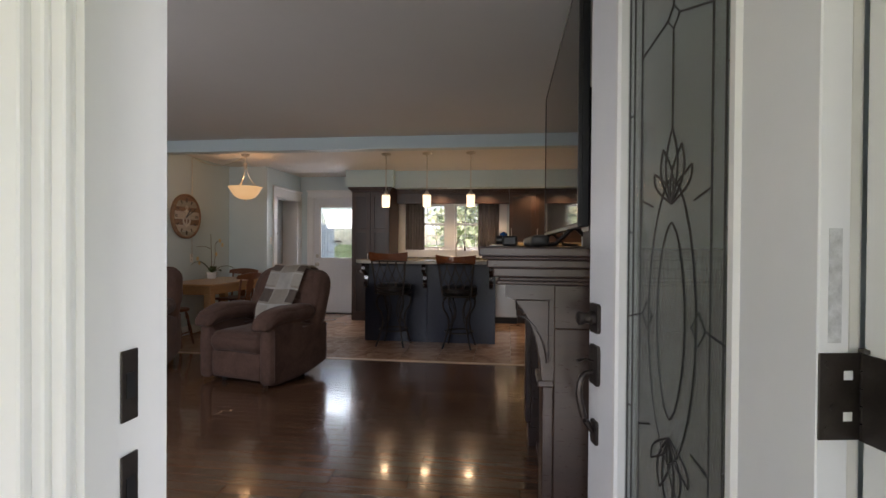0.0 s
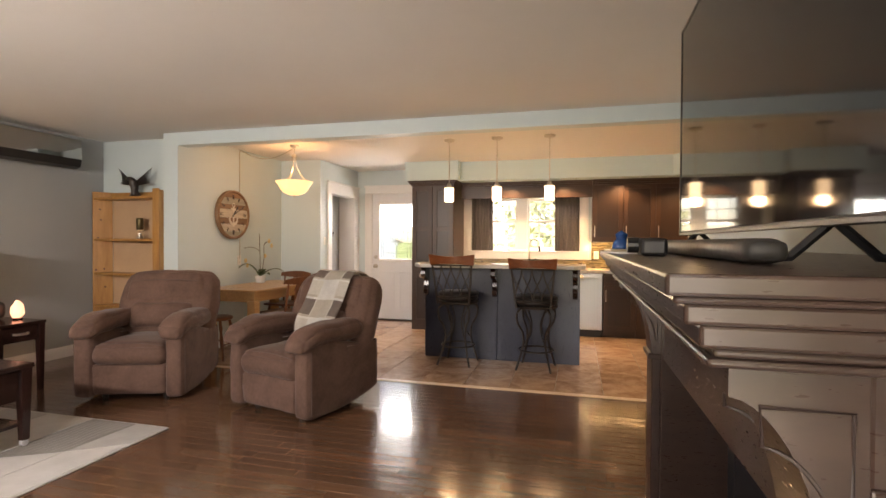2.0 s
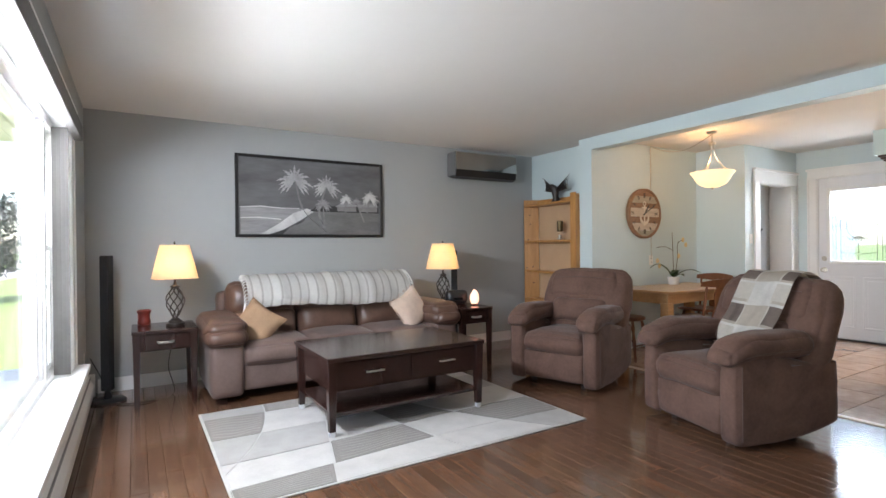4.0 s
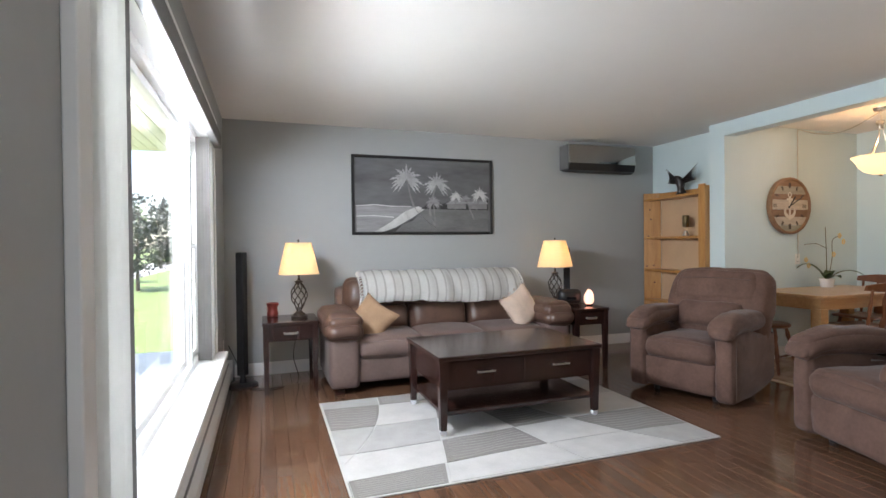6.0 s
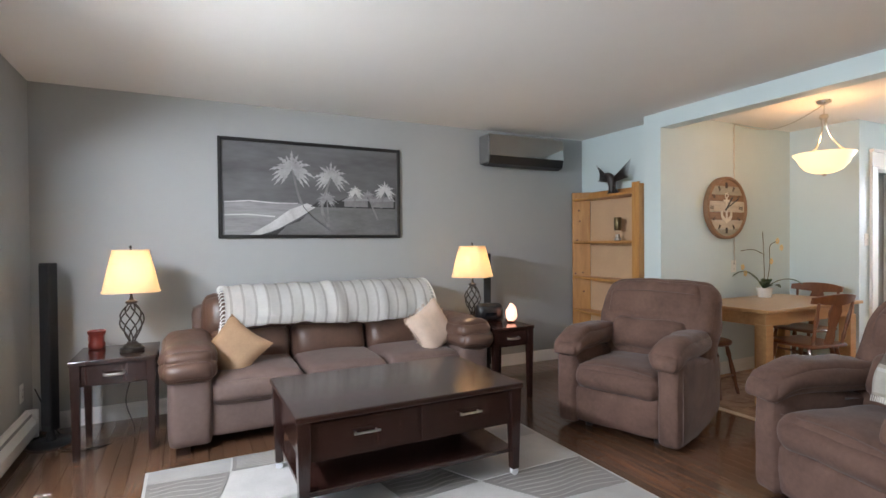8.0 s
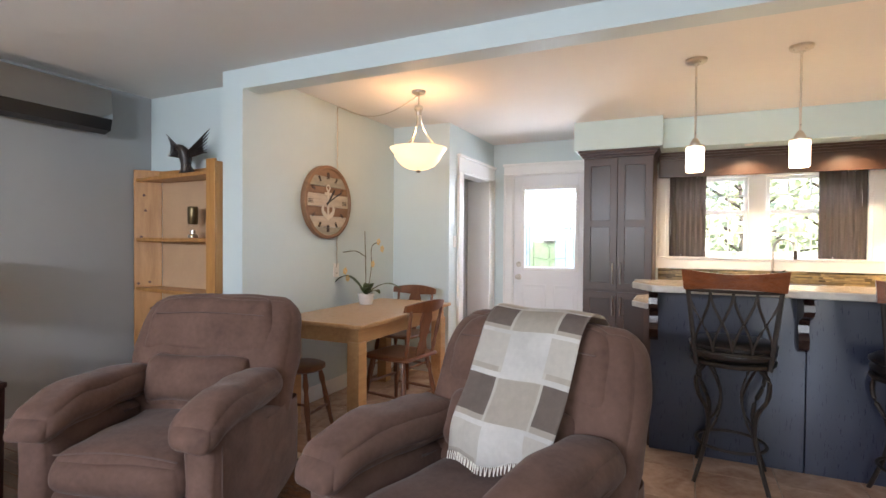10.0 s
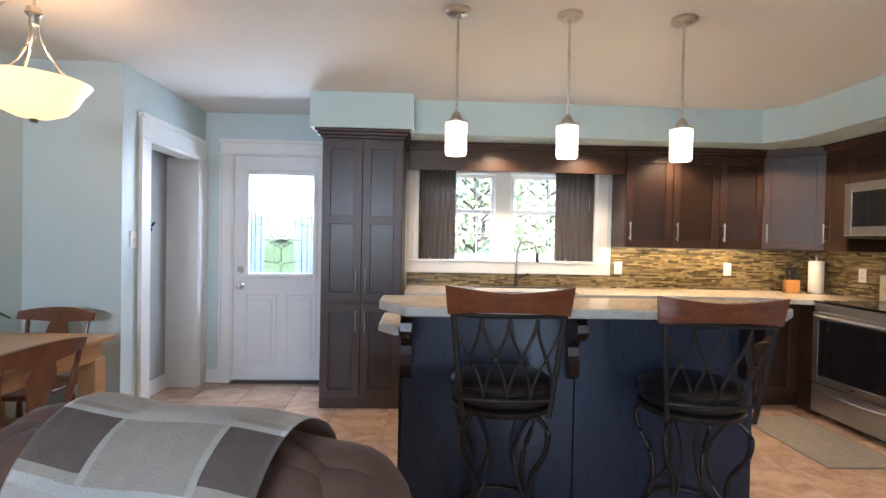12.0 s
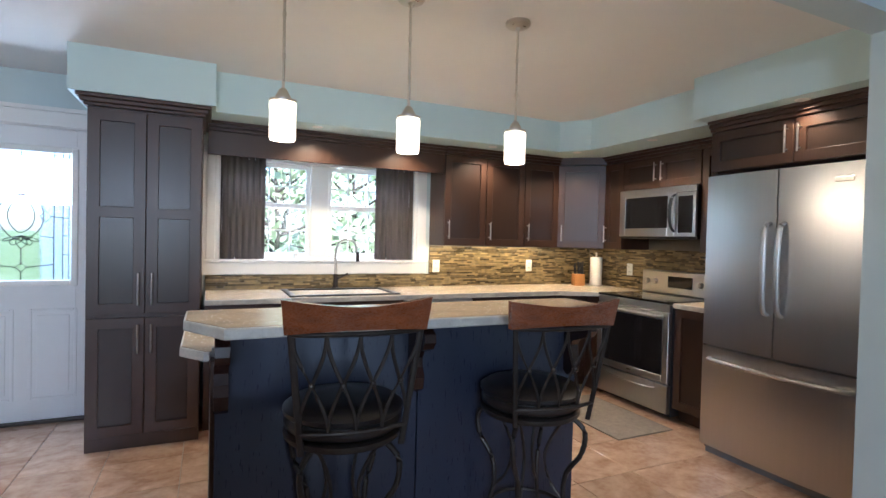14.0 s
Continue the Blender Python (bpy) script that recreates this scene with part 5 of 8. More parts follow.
lathe(bm, [(0.03, 0), (0.032, 0.01), (0.032, 0.15), (0.012, 0.19), (0.012, 0.23), (0.0, 0.235)], 14)
part("bottle_body", bm, BLACK, bt, smooth=True)
jar = thing("sponge_holder", pose(-1.18, YN + 0.005, KZ0 + 0.009), "small pale soap dish on the window ledge", "soap dish")
part("dish", boxes((-0.025, -0.03, 0, 0.025, 0.005, 0.06), bevel=0.01), WHITE_PLASTIC, jar)
wall_plate(pose(0.10, NORTH - 0.012, 1.10), "white outlet plate on the mosaic backsplash")
wall_plate(pose(1.146, NORTH - 0.012, 1.105), "white outlet plate on the mosaic backsplash")
wall_plate(pose(1.936, 8.25, 1.10, 0, 0, -90), "white outlet plate on the mosaic backsplash")
mat_o = tagged(part("kitchen_mat", boxes((0.72, 7.10, 0.001, 1.24, 7.98, 0.012), bevel=0.004), mat("taupe_woven_mat", (0.22, 0.18, 0.145), 0.95, vary=0.15, scale=30, bump=0.6, bump_scale=200), None, "taupe woven mat in front of the stove"), category="mat")

# recessed lights in the soffit
POT = glow("recessed_lamp_glow", (1.0, 0.86, 0.62), 7)
for k, (x, y) in enumerate(((-1.12, 8.34), (-0.36, 8.34), (0.39, 8.34), (1.17, 8.17), (1.29, 7.42), (1.10, 6.21))):
    p = thing("recessed_light", pose(x, y, 2.17), "small round recessed light in the soffit, lit", "ceiling light", "soffit lights")
    bm = bmesh.new()
    lathe(bm, [(0.024, -0.004), (0.036, -0.005), (0.038, -0.001), (0.024, 0.0)], 20)
    part("trim_ring", bm, TRIM, p, smooth=True)
    bm = bmesh.new()
    bmesh.ops.create_circle(bm, cap_ends=True, segments=18, radius=0.024, matrix=Matrix.Translation((0, 0, -0.003)))
    part("bulb", bm, POT, p)
    lamp("soffit_spot", 'SPOT', look((x, y, 2.15), (x, y + (0.05 if y > 8.2 else 0), 0.9)), 5.0 if y > 7 else 2.0, (1.0, 0.76, 0.46), radius=0.03, spot=radians(135))

# warm strip lights under the wall cabinets
for x in (0.15, 0.60, 1.05):
    lamp("under_cabinet_strip", 'AREA', look((x, 8.72, UZ0 - 0.012), (x, 8.78, 0.9)), 0.28, (1.0, 0.70, 0.34), size=0.36, size_y=0.05)
lamp("under_cabinet_strip", 'AREA', look((1.50, 8.50, UZ0 - 0.012), (1.56, 8.56, 0.9)), 0.28, (1.0, 0.70, 0.34), size=0.3, size_y=0.05)

# ---- pendants over the bar ----
OPAL = glow("opal_pendant_glass", (1.0, 0.76, 0.48), 0.5)
for x in (-1.582, -1.037, -0.467):
    p = thing("pendant_light", pose(x, 6.655, 0), "brushed nickel pendant with lit opal glass cylinder", "pendant light", "pendants over the bar")
    bm = bmesh.new()
    lathe(bm, [(0.0, 2.44), (0.062, 2.44), (0.062, 2.425), (0.05, 2.415), (0.012, 2.412), (0.010, 2.40)], 24)
    part("canopy", bm, NICKEL, p, smooth=True)
    bm = bmesh.new()
    rod(bm, (0, 0, 2.41), (0, 0, 1.92), 0.006)
    for z in (2.25, 2.08):
        rod(bm, (0, 0, z - 0.01), (0, 0, z + 0.01), 0.0078)
    part("stem", bm, NICKEL, p)
    bm = bmesh.new()
    lathe(bm, [(0.010, 1.95), (0.016, 1.945), (0.026, 1.925), (0.03, 1.92), (0.03, 1.905), (0.055, 1.903), (0.055, 1.893), (0.0, 1.892)], 22)
    part("cap", bm, NICKEL, p, smooth=True)
    bm = bmesh.new()
    lathe(bm, [(0.050, 1.892), (0.054, 1.885), (0.054, 1.865), (0.0525, 1.862), (0.0525, 1.75), (0.048, 1.74), (0.0, 1.74)], 26)
    part("shade", bm, OPAL, p, "glowing opal glass shade", smooth=True)
    lamp("pendant_bulb", 'POINT', pose(x, 6.655, 1.70), 0.9, (1.0, 0.72, 0.42), radius=0.05)

# ---- bar stools ----
SQUAT = Matrix.Diagonal((1, 1, 0.975, 1))
stool = thing("bar_stool", pose(-1.39, 6.322, 0, 0, 0, -4) @ SQUAT, "dark iron bar stool with black leather seat and cherry crest", "bar stool", "stools at the bar")
bm = bmesh.new()
lathe(bm, [(0.0, 0.685), (0.19, 0.685), (0.208, 0.70), (0.213, 0.722), (0.205, 0.74), (0.215, 0.748), (0.217, 0.765), (0.19, 0.785), (0.10, 0.793), (0.0, 0.793)], 36)
part("seat", bm, LEATHER_BLACK, stool, "worn black leather swivel seat", smooth=True)
bm = bmesh.new()
lathe(bm, [(0.0, 0.655), (0.205, 0.655), (0.213, 0.665), (0.213, 0.678), (0.20, 0.684), (0.0, 0.684)], 32)
part("seat_ring", bm, IRON, stool, smooth=True)
for k in range(4):
    a = math.pi / 4 + k * math.pi / 2
    bm = bmesh.new()
    rz = [(0.175, 0.656), (0.235, 0.60), (0.225, 0.50), (0.165, 0.40), (0.155, 0.28), (0.20, 0.12), (0.245, 0.0)]
    tube(bm, curve_pts([(r * math.cos(a), r * math.sin(a), z) for r, z in rz], 22), 0.011, 8)
    part("leg", bm, IRON, stool, smooth=True)
    bm = bmesh.new()
    rz = [(0.16, 0.656), (0.10, 0.55), (0.07, 0.45), (0.10, 0.34), (0.155, 0.27)]
    tube(bm, curve_pts([(r * math.cos(a + 0.02), r * math.sin(a + 0.02), z) for r, z in rz], 16), 0.007, 7)
    part("leg_scroll", bm, IRON, stool, smooth=True)
bm = bmesh.new()
tube(bm, [(0.172 * math.cos(t), 0.172 * math.sin(t), 0.20) for t in (2 * math.pi * k / 36 for k in range(36))], 0.009, 8, True)
part("foot_ring", bm, IRON, stool, smooth=True)


def back_pt(u, z):
    """On the bowed backrest: u from -1 to 1 across, z the height."""
    f = (z - 0.66) / 0.5
    return Vector((u * (0.168 + 0.05 * f), -0.215 - 0.075 * f + 0.035 * u * u, z))


for u in (-1, 1):
    bm = bmesh.new()
    tube(bm, [back_pt(u, 0.66 + 0.44 * k / 10) for k in range(11)], 0.0115, 8, flat=0.7)
    part("back_post", bm, IRON, stool, smooth=True)
for z in (0.735, 1.075):
    bm = bmesh.new()
    tube(bm, [back_pt(-1 + 2 * k / 12, z) for k in range(13)], 0.0085, 8)
    part("back_rail", bm, IRON, stool, smooth=True)
bm = bmesh.new()
for k in range(4):
    c = -0.75 + 0.5 * k
    for s in (-1, 1):
        tube(bm, [back_pt(c + s * (0.25 * math.cos(math.pi * i / 16) * (1 if i <= 16 else 1)) , 1.075 - 0.34 * i / 16) for i in range(17)], 0.0065, 6, flat=0.6)
part("back_lattice", bm, IRON, stool, "crossed iron lattice", smooth=True)
for k in range(5):
    bm = bmesh.new()
    p = back_pt(-0.75 + 0.5 * k if k < 4 else 0, 0.905) if k < 4 else back_pt(0, 0.905)
    if k < 4:
        lathe(bm, [(0.0, -0.011), (0.009, -0.006), (0.011, 0), (0.009, 0.006), (0.0, 0.011)], 10, tuple(p + Vector((0, -0.006, 0))))
        part("rivet", bm, IRON, stool, smooth=True)
    else:
        bm.free()
bm = bmesh.new()
n = 16
rows = []
for i in range(n + 1):
    u = -1.1 + 2.2 * i / n
    p, q = back_pt(u, 1.075), back_pt(u, 1.175)
    top = 1.178 - 0.012 * (1 - u * u) + 0.008 * abs(u)
    lo = 1.078 + 0.012 * (1 - u * u)
    rows.append([bm.verts.new((p.x, p.y - 0.012, lo)), bm.verts.new((q.x, q.y - 0.016, top)), bm.verts.new((q.x, q.y + 0.010, top)), bm.verts.new((p.x, p.y + 0.012, lo))])
for a, b in zip(rows, rows[1:]):
    for k in range(4):
        bm.faces.new((a[k], a[(k + 1) % 4], b[(k + 1) % 4], b[k]))
bm.faces.new(rows[0])
bm.faces.new(rows[-1][::-1])
bmesh.ops.bevel(bm, geom=[e for e in bm.edges if len(e.link_faces) == 2 and e.calc_face_angle(0) > 0.8], offset=0.006, segments=2, profile=0.5, affect='EDGES')
part("crest_rail", bm, CREST, stool, "cherry-stained wooden crest rail", smooth=True)
copy_thing(stool, pose(-0.572, 6.316, 0, 0, 0, -5) @ SQUAT)

# ---- living room: seats ----
def add_mats(ob, *mats):
    for m in mats:
        ob.data.materials.append(m)


def sheet(name, parent, material_of, mats, point, nu, nv, thick=0.006, label=""):
    """A cloth from point(u, v), each small square with its own colour by material_of(i, j)."""
    bm = bmesh.new()
    g = [[bm.verts.new(point(i / nu, j / nv)) for j in range(nv + 1)] for i in range(nu + 1)]
    for i in range(nu):
        for j in range(nv):
            f = bm.faces.new((g[i][j], g[i + 1][j], g[i + 1][j + 1], g[i][j + 1]))
            f.material_index = material_of(i, j)
            f.smooth = True
    bmesh.ops.solidify(bm, geom=bm.faces, thickness=thick)
    me = bpy.data.meshes.new(name)
    bm.to_mesh(me)
    bm.free()
    for m in mats:
        me.materials.append(m)
    ob = new(name, me)
    if parent:
        ob.parent = parent
    return tagged(ob, label)


def seam_line(parent, pts, r=0.0035):
    bm = bmesh.new()
    tube(bm, pts, r, 5)
    part("seam", bm, SEAM, parent, smooth=True)


SEAM = mat("brown_seam_thread", (0.105, 0.066, 0.053), 0.8)
LEAN = pose(0, 0.50, 0.40, -22)


def recliner(m, label, seed=0.0):
    """A rocker recliner from the middle of its front, facing -y: skirted arms with drooping pads, a waterfall seat, a tall leaning back."""
    r = thing("recliner", m, label, "recliner", "recliners")
    bm = bmesh.new()
    cushion(bm, -0.29, 0.05, 0.06, 0.29, 0.76, 0.32, 0.03, (0, 0, 0), 5)
    part("base", bm, VELVET, r, smooth=True)
    bm = bmesh.new()
    cushion(bm, -0.285, 0.004, 0.055, 0.285, 0.10, 0.30, 0.028, (0, 0.012, 0), 10, 0.007, seed=seed)
    part("footrest", bm, VELVET, r, smooth=True)
    bm = bmesh.new()
    cushion(bm, -0.288, -0.03, 0.275, 0.288, 0.60, 0.455, 0.075, (0, 0.018, 0.03), 16, 0.011, seed=3 + seed)
    for v in bm.verts:
        if v.co.y < 0.12 and v.co.z < 0.36:
            v.co.y += 0.02 * (0.36 - v.co.z) / 0.08
    seat = part("seat", bm, VELVET, r, smooth=True)
    seam_line(seat, [(-0.26 + 0.52 * k / 16, 0.006, 0.447 + 0.022 * math.sin(math.pi * k / 16)) for k in range(17)])
    for s in (-1, 1):
        bm = bmesh.new()
        cushion(bm, s * 0.28, 0.0, 0.03, s * 0.422, 0.78, 0.565, 0.035, (0.010, 0.014, 0), 12, 0.007, seed=s + seed)
        for v in bm.verts:
            f = max(0.0, (v.co.y - 0.25) / 0.58)
            if v.co.z < 0.3:
                v.co.z += 0.10 * f * f * (0.3 - v.co.z) / 0.27
            if v.co.z > 0.5:
                v.co.z -= 0.13 * f
        a = part("arm", bm, VELVET, r, smooth=True)
        seam_line(a, [(s * 0.428, 0.028, 0.07 + 0.44 * k / 10) for k in range(11)], 0.003)
        bm = bmesh.new()
        cushion(bm, s * 0.228, -0.055, 0.550, s * 0.440, 0.60, 0.668, 0.056, (0.006, 0.02, 0.026), 18, 0.015, seed=5 * s + seed)
        for v in bm.verts:
            t = (v.co.y + 0.045) / 0.645
            v.co.z -= 0.055 * max(0.0, 1 - t / 0.32) ** 1.6 + 0.03 * max(0.0, t - 0.7)
            v.co.x = s * 0.34 + (v.co.x - s * 0.34) * (1.0 - 0.16 * max(0.0, t - 0.35))
        pad = part("arm_pad", bm, VELVET, a, smooth=True)
        seam_line(pad, [(s * 0.434, 0.03 + 0.5 * k / 12, 0.585 - 0.02 * (1 - k / 12) ** 2) for k in range(13)], 0.003)
    bm = bmesh.new()
    cushion(bm, -0.425, 0.0, -0.02, 0.425, 0.185, 0.66, 0.086, (0.0, 0.05, 0.02), 18, 0.012, Matrix(), 7 + seed)
    for v in bm.verts:
        z = v.co.z
        v.co.x *= 1 + 0.03 * math.sin(math.pi * min(1, max(0, z) / 0.62)) - (0.11 * ((z - 0.46) / 0.2) ** 2 if z > 0.46 else 0.0)
    bmesh.ops.transform(bm, matrix=LEAN, verts=bm.verts)
    b = part("backrest", bm, VELVET, r, smooth=True)
    for z0, z1, y, w, puff in ((0.33, 0.648, -0.032, 0.36, 0.032), (0.09, 0.345, -0.065, 0.280, 0.065)):
        bm = bmesh.new()
        cushion(bm, -w, y, z0, w, 0.10, z1, 0.07, (0.0, puff, 0.012), 16, 0.014, Matrix(), z0 * 9 + seed)
        for v in bm.verts:
            if v.co.z > 0.46:
                v.co.x *= 1 - 0.14 * ((v.co.z - 0.46) / 0.16) ** 2
            v.co.y += 0.006 * noise.noise(Vector((v.co.x * 16, seed, v.co.z * 5)))
        bmesh.ops.transform(bm, matrix=LEAN, verts=bm.verts)
        part("back_pillow", bm, VELVET, b, smooth=True)
    seam_line(b, [LEAN @ Vector((-0.29 + 0.58 * k / 20, -0.060 - 0.010 * math.sin(math.pi * k / 20), 0.53 + 0.008 * math.sin(math.pi * k / 20))) for k in range(21)])
    for x in (-0.24, 0.24):
        for y in (0.12, 0.62):
            bm = bmesh.new()
            rod(bm, (x, y, 0.0), (x, y, 0.09), 0.022, 0.028, 10)
            part("foot", bm, BLACK, r)
    return r


recliner(pose(-3.615, 4.32, 0, 0, 0, 18.6), "brown microfiber recliner armchair, upright")
THROWN = pose(-2.365, 4.325, 0, 0, 0, -16)
recliner(THROWN, "brown microfiber recliner armchair with plaid throw on it", 4.0)

# plaid throw over the second recliner
PL = (mat("plaid_cream", (0.74, 0.70, 0.63), 0.95, vary=0.06, scale=40, bump=0.5, bump_scale=260), mat("plaid_tan", (0.62, 0.56, 0.48), 0.95, vary=0.06, scale=40, bump=0.5, bump_scale=260),
      mat("plaid_taupe", (0.25, 0.20, 0.17), 0.95, vary=0.08, scale=40, bump=0.5, bump_scale=260), mat("plaid_white_line", (0.82, 0.80, 0.76), 0.95, bump=0.5, bump_scale=260))
prof = curve_pts([(0, -0.145, 0.085), (0, -0.160, 0.20), (0, -0.122, 0.34), (0, -0.100, 0.48), (0, -0.078, 0.60), (0, -0.02, 0.675), (0, 0.07, 0.700), (0, 0.155, 0.675), (0, 0.215, 0.60), (0, 0.228, 0.47), (0, 0.228, 0.32)], 72)


def throw_pt(u, v):
    p = prof[min(72, round(v * 72))]
    f = 1 - min(1, v / 0.55)
    x = -0.175 + 0.415 * u + 0.03 * f * (1 - 0.6 * u)
    fold = 0.007 * math.sin(u * 13 + v * 4) + 0.005 * math.sin(u * 29 - v * 9)
    q = Vector((x, p.y - 0.008 + fold * f, p.z + (0.05 * u + 0.014 * math.sin(u * 9 + 1)) * max(0.0, 1 - v / 0.12) + 0.004 * math.sin(u * 8 + 2)))
    return LEAN @ q


def plaid(i, j):
    """Two checked outer bands and a pale middle one, with fine lines at the changes."""
    row, b = divmod(j + 1, 9)
    dark = row % 2 == 1
    side = i < 11 or i > 27
    if b == 0:
        return 3
    if b == 1 and side:
        return 1
    if i in (11, 27):
        return 0
    if side:
        return 2 if dark else 0
    return 1 if dark else 3


throw = thing("plaid_throw", THROWN, "cream and taupe plaid throw draped over a recliner", "throw blanket")
sheet("cloth", throw, plaid, PL, throw_pt, 36, 72)
bm = bmesh.new()
for k in range(60):
    p = throw_pt(k / 59, 0)
    tube(bm, [p, p + Vector((0.004 * math.sin(k * 3.1), -0.006, -0.028))], 0.0022, 4)
tagged(part("fringe", bm, PL[0], throw, "short cream fringe"), kind="stuff")

# sofa, facing east
sofa = thing("sofa", pose(-4.63, 2.855, 0, 0, 0, 90), "brown leather three-seat sofa with suede base", "sofa")
bm = bmesh.new()
cushion(bm, -0.92, 0.03, 0.08, 0.92, 0.86, 0.30, 0.03, (0, 0.006, 0), 8, 0.004)
part("base", bm, SUEDE, sofa, smooth=True)
for k in range(3):
    x0 = -0.90 + 0.60 * k
    bm = bmesh.new()
    cushion(bm, x0 + 0.003, -0.01, 0.28, x0 + 0.597, 0.62, 0.445, 0.06, (0, 0.02, 0.03), 12, 0.010, seed=k * 4.0)
    part("seat_cushion", bm, SUEDE, sofa, smooth=True)
    t = pose(0, 0.55, 0.40, -13)
    bm = bmesh.new()
    cushion(bm, x0 + 0.003, -0.04, 0.0, x0 + 0.597, 0.18, 0.29, 0.08, (0, 0.05, 0.0), 12, 0.014, t, 10 + k)
    part("back_cushion", bm, LEATHER, sofa, "creased brown leather", smooth=True)
    bm = bmesh.new()
    cushion(bm, x0 - (0.03 if k == 0 else -0.003), -0.02, 0.22, x0 + (0.63 if k == 2 else 0.597), 0.22, 0.545, 0.10, (0, 0.04, 0.015), 12, 0.014, t, 20 + k)
    part("head_cushion", bm, LEATHER, sofa, "creased brown leather", smooth=True)
for s in (-1, 1):
    bm = bmesh.new()
    cushion(bm, s * 0.885, -0.02, 0.05, s * 1.13, 0.88, 0.50, 0.04, (0.008, 0.01, 0), 8, 0.005, seed=s)
    a = part("arm", bm, SUEDE, sofa, smooth=True)
    for k, (y0, z0, z1, f) in enumerate(((-0.075, 0.46, 0.60, 0.0), (-0.03, 0.53, 0.665, 0.02))):
        bm = bmesh.new()
        cushion(bm, s * 0.86, y0, z0, s * 1.17, 0.72, z1, 0.07, (0.012, 0.03, 0.025), 12, 0.014, Matrix(), s * 3 + k)
        part("arm_pad", bm, LEATHER, a, "creased brown leather arm roll", smooth=True)
bm = bmesh.new()
cushion(bm, -0.99, 0.70, 0.10, 0.99, 0.905, 0.84, 0.06, (0, 0, 0.0), 10, 0.006, seed=2)
part("back_frame", bm, SUEDE, sofa, smooth=True)
for x in (-1.05, 1.05):
    for y in (0.06, 0.80):
        part("foot", boxes((x - 0.04, y - 0.04, 0, x + 0.04, y + 0.04, 0.07), bevel=0.004), ESPRESSO, sofa)

# striped throw along the sofa back
ST = (mat("throw_white", (0.78, 0.77, 0.74), 0.95, vary=0.04, scale=40, bump=0.6, bump_scale=220), mat("throw_stripe", (0.56, 0.54, 0.51), 0.95, vary=0.08, scale=40, bump=0.6, bump_scale=220))
sprof = curve_pts([(0, 0.395, 0.67), (0, 0.40, 0.76), (0, 0.455, 0.88), (0, 0.55, 0.955), (0, 0.66, 0.965), (0, 0.80, 0.93), (0, 0.885, 0.86), (0, 0.92, 0.72)], 30)
sth = thing("striped_throw", pose(-4.63, 2.855, 0, 0, 0, 90), "white throw with thin grey stripes along sofa back", "throw blanket")


def sthrow(u, v):
    p = sprof[round(v * 30)]
    w = 0.012 * math.sin(u * 23) + 0.008 * math.sin(u * 57 + v * 4)
    return Vector((-0.78 + 1.61 * u + 0.03 * (v - 0.5) + 0.01 * math.sin(v * 9), p.y + w * (1 if v < 0.5 else -0.3) - 0.012, p.z + 0.018 + 0.6 * abs(w) + (0.02 * math.sin(u * 7) if v < 0.12 else 0)))


sheet("cloth", sth, lambda i, j: 1 if i % 5 in (2,) else 0, ST, sthrow, 96, 30, 0.008)
for u, s in ((0.0, -1), (1.0, 1)):
    for k in range(16):
        p = sthrow(u, k / 30)
        bm = bmesh.new()
        tube(bm, curve_pts([p, p + Vector((s * 0.02, -0.008, -0.004)), p + Vector((s * 0.035, -0.012, -0.03))], 6), 0.0045, 5)
        part("fringe", bm, ST[0], sth)

CUSH_A = mat("tan_pillow_fabric", (0.31, 0.195, 0.115), 0.9, vary=0.12, scale=10, bump=0.3, bump_scale=200)
CUSH_B = mat("cream_pillow_fabric", (0.58, 0.45, 0.36), 0.95, vary=0.1, scale=12, bump=0.5, bump_scale=200)


def pillow(m, material, label, fringe=False):
    p = thing("throw_pillow", m, label, "pillow")
    bm = bmesh.new()
    n = 14
    def pt(i, j, s):
        u, v = -1 + 2 * i / n, -1 + 2 * j / n
        k = 0.20 * (1 - 0.09 * (1 - u * u) * abs(v) ** 3 - 0.09 * (1 - v * v) * abs(u) ** 3)
        t = 0.075 * ((1 - u ** 4) * (1 - v ** 4)) ** 0.6
        nn = 0.008 * noise.noise(Vector((u * 2, v * 2, s * 3)))
        return Vector((u * k * (1 + 0.04 * abs(v)), s * t + nn, v * k * (1 + 0.04 * abs(u))))
    for s in (-1, 1):
        g = [[bm.verts.new(pt(i, j, s)) for j in range(n + 1)] for i in range(n + 1)]
        for i in range(n):
            for j in range(n):
                bm.faces.new((g[i][j], g[i + 1][j], g[i + 1][j + 1], g[i][j + 1]))
    bmesh.ops.remove_doubles(bm, verts=bm.verts, dist=0.002)
    part("cover", bm, material, p, smooth=True)
    if fringe:
        bm = bmesh.new()
        rr = random.Random(2)
        for k in range(150):
            e, f = k % 4, rr.uniform(-0.2, 0.2)
            a = Vector(((0.195, 0, f), (-0.195, 0, f), (f, 0, 0.195), (f, 0, -0.195))[e])
            b = a * 1.07 + Vector((rr.uniform(-0.012, 0.012), rr.uniform(-0.01, 0.01), rr.uniform(-0.012, 0.012)))
            tube(bm, [a, b], 0.003, 4)
        tagged(part("fringe", bm, material, p), kind="stuff")


pillow(pose(-4.90, 2.12, 0.575, -30, 34, 58) @ Matrix.Scale(0.88, 4), CUSH_A, "tan throw pillow leaning in the sofa corner")
pillow(pose(-4.86, 3.60, 0.605, -22, -24, 112) @ Matrix.Scale(0.92, 4), CUSH_B, "cream fringed throw pillow leaning in sofa corner", True)

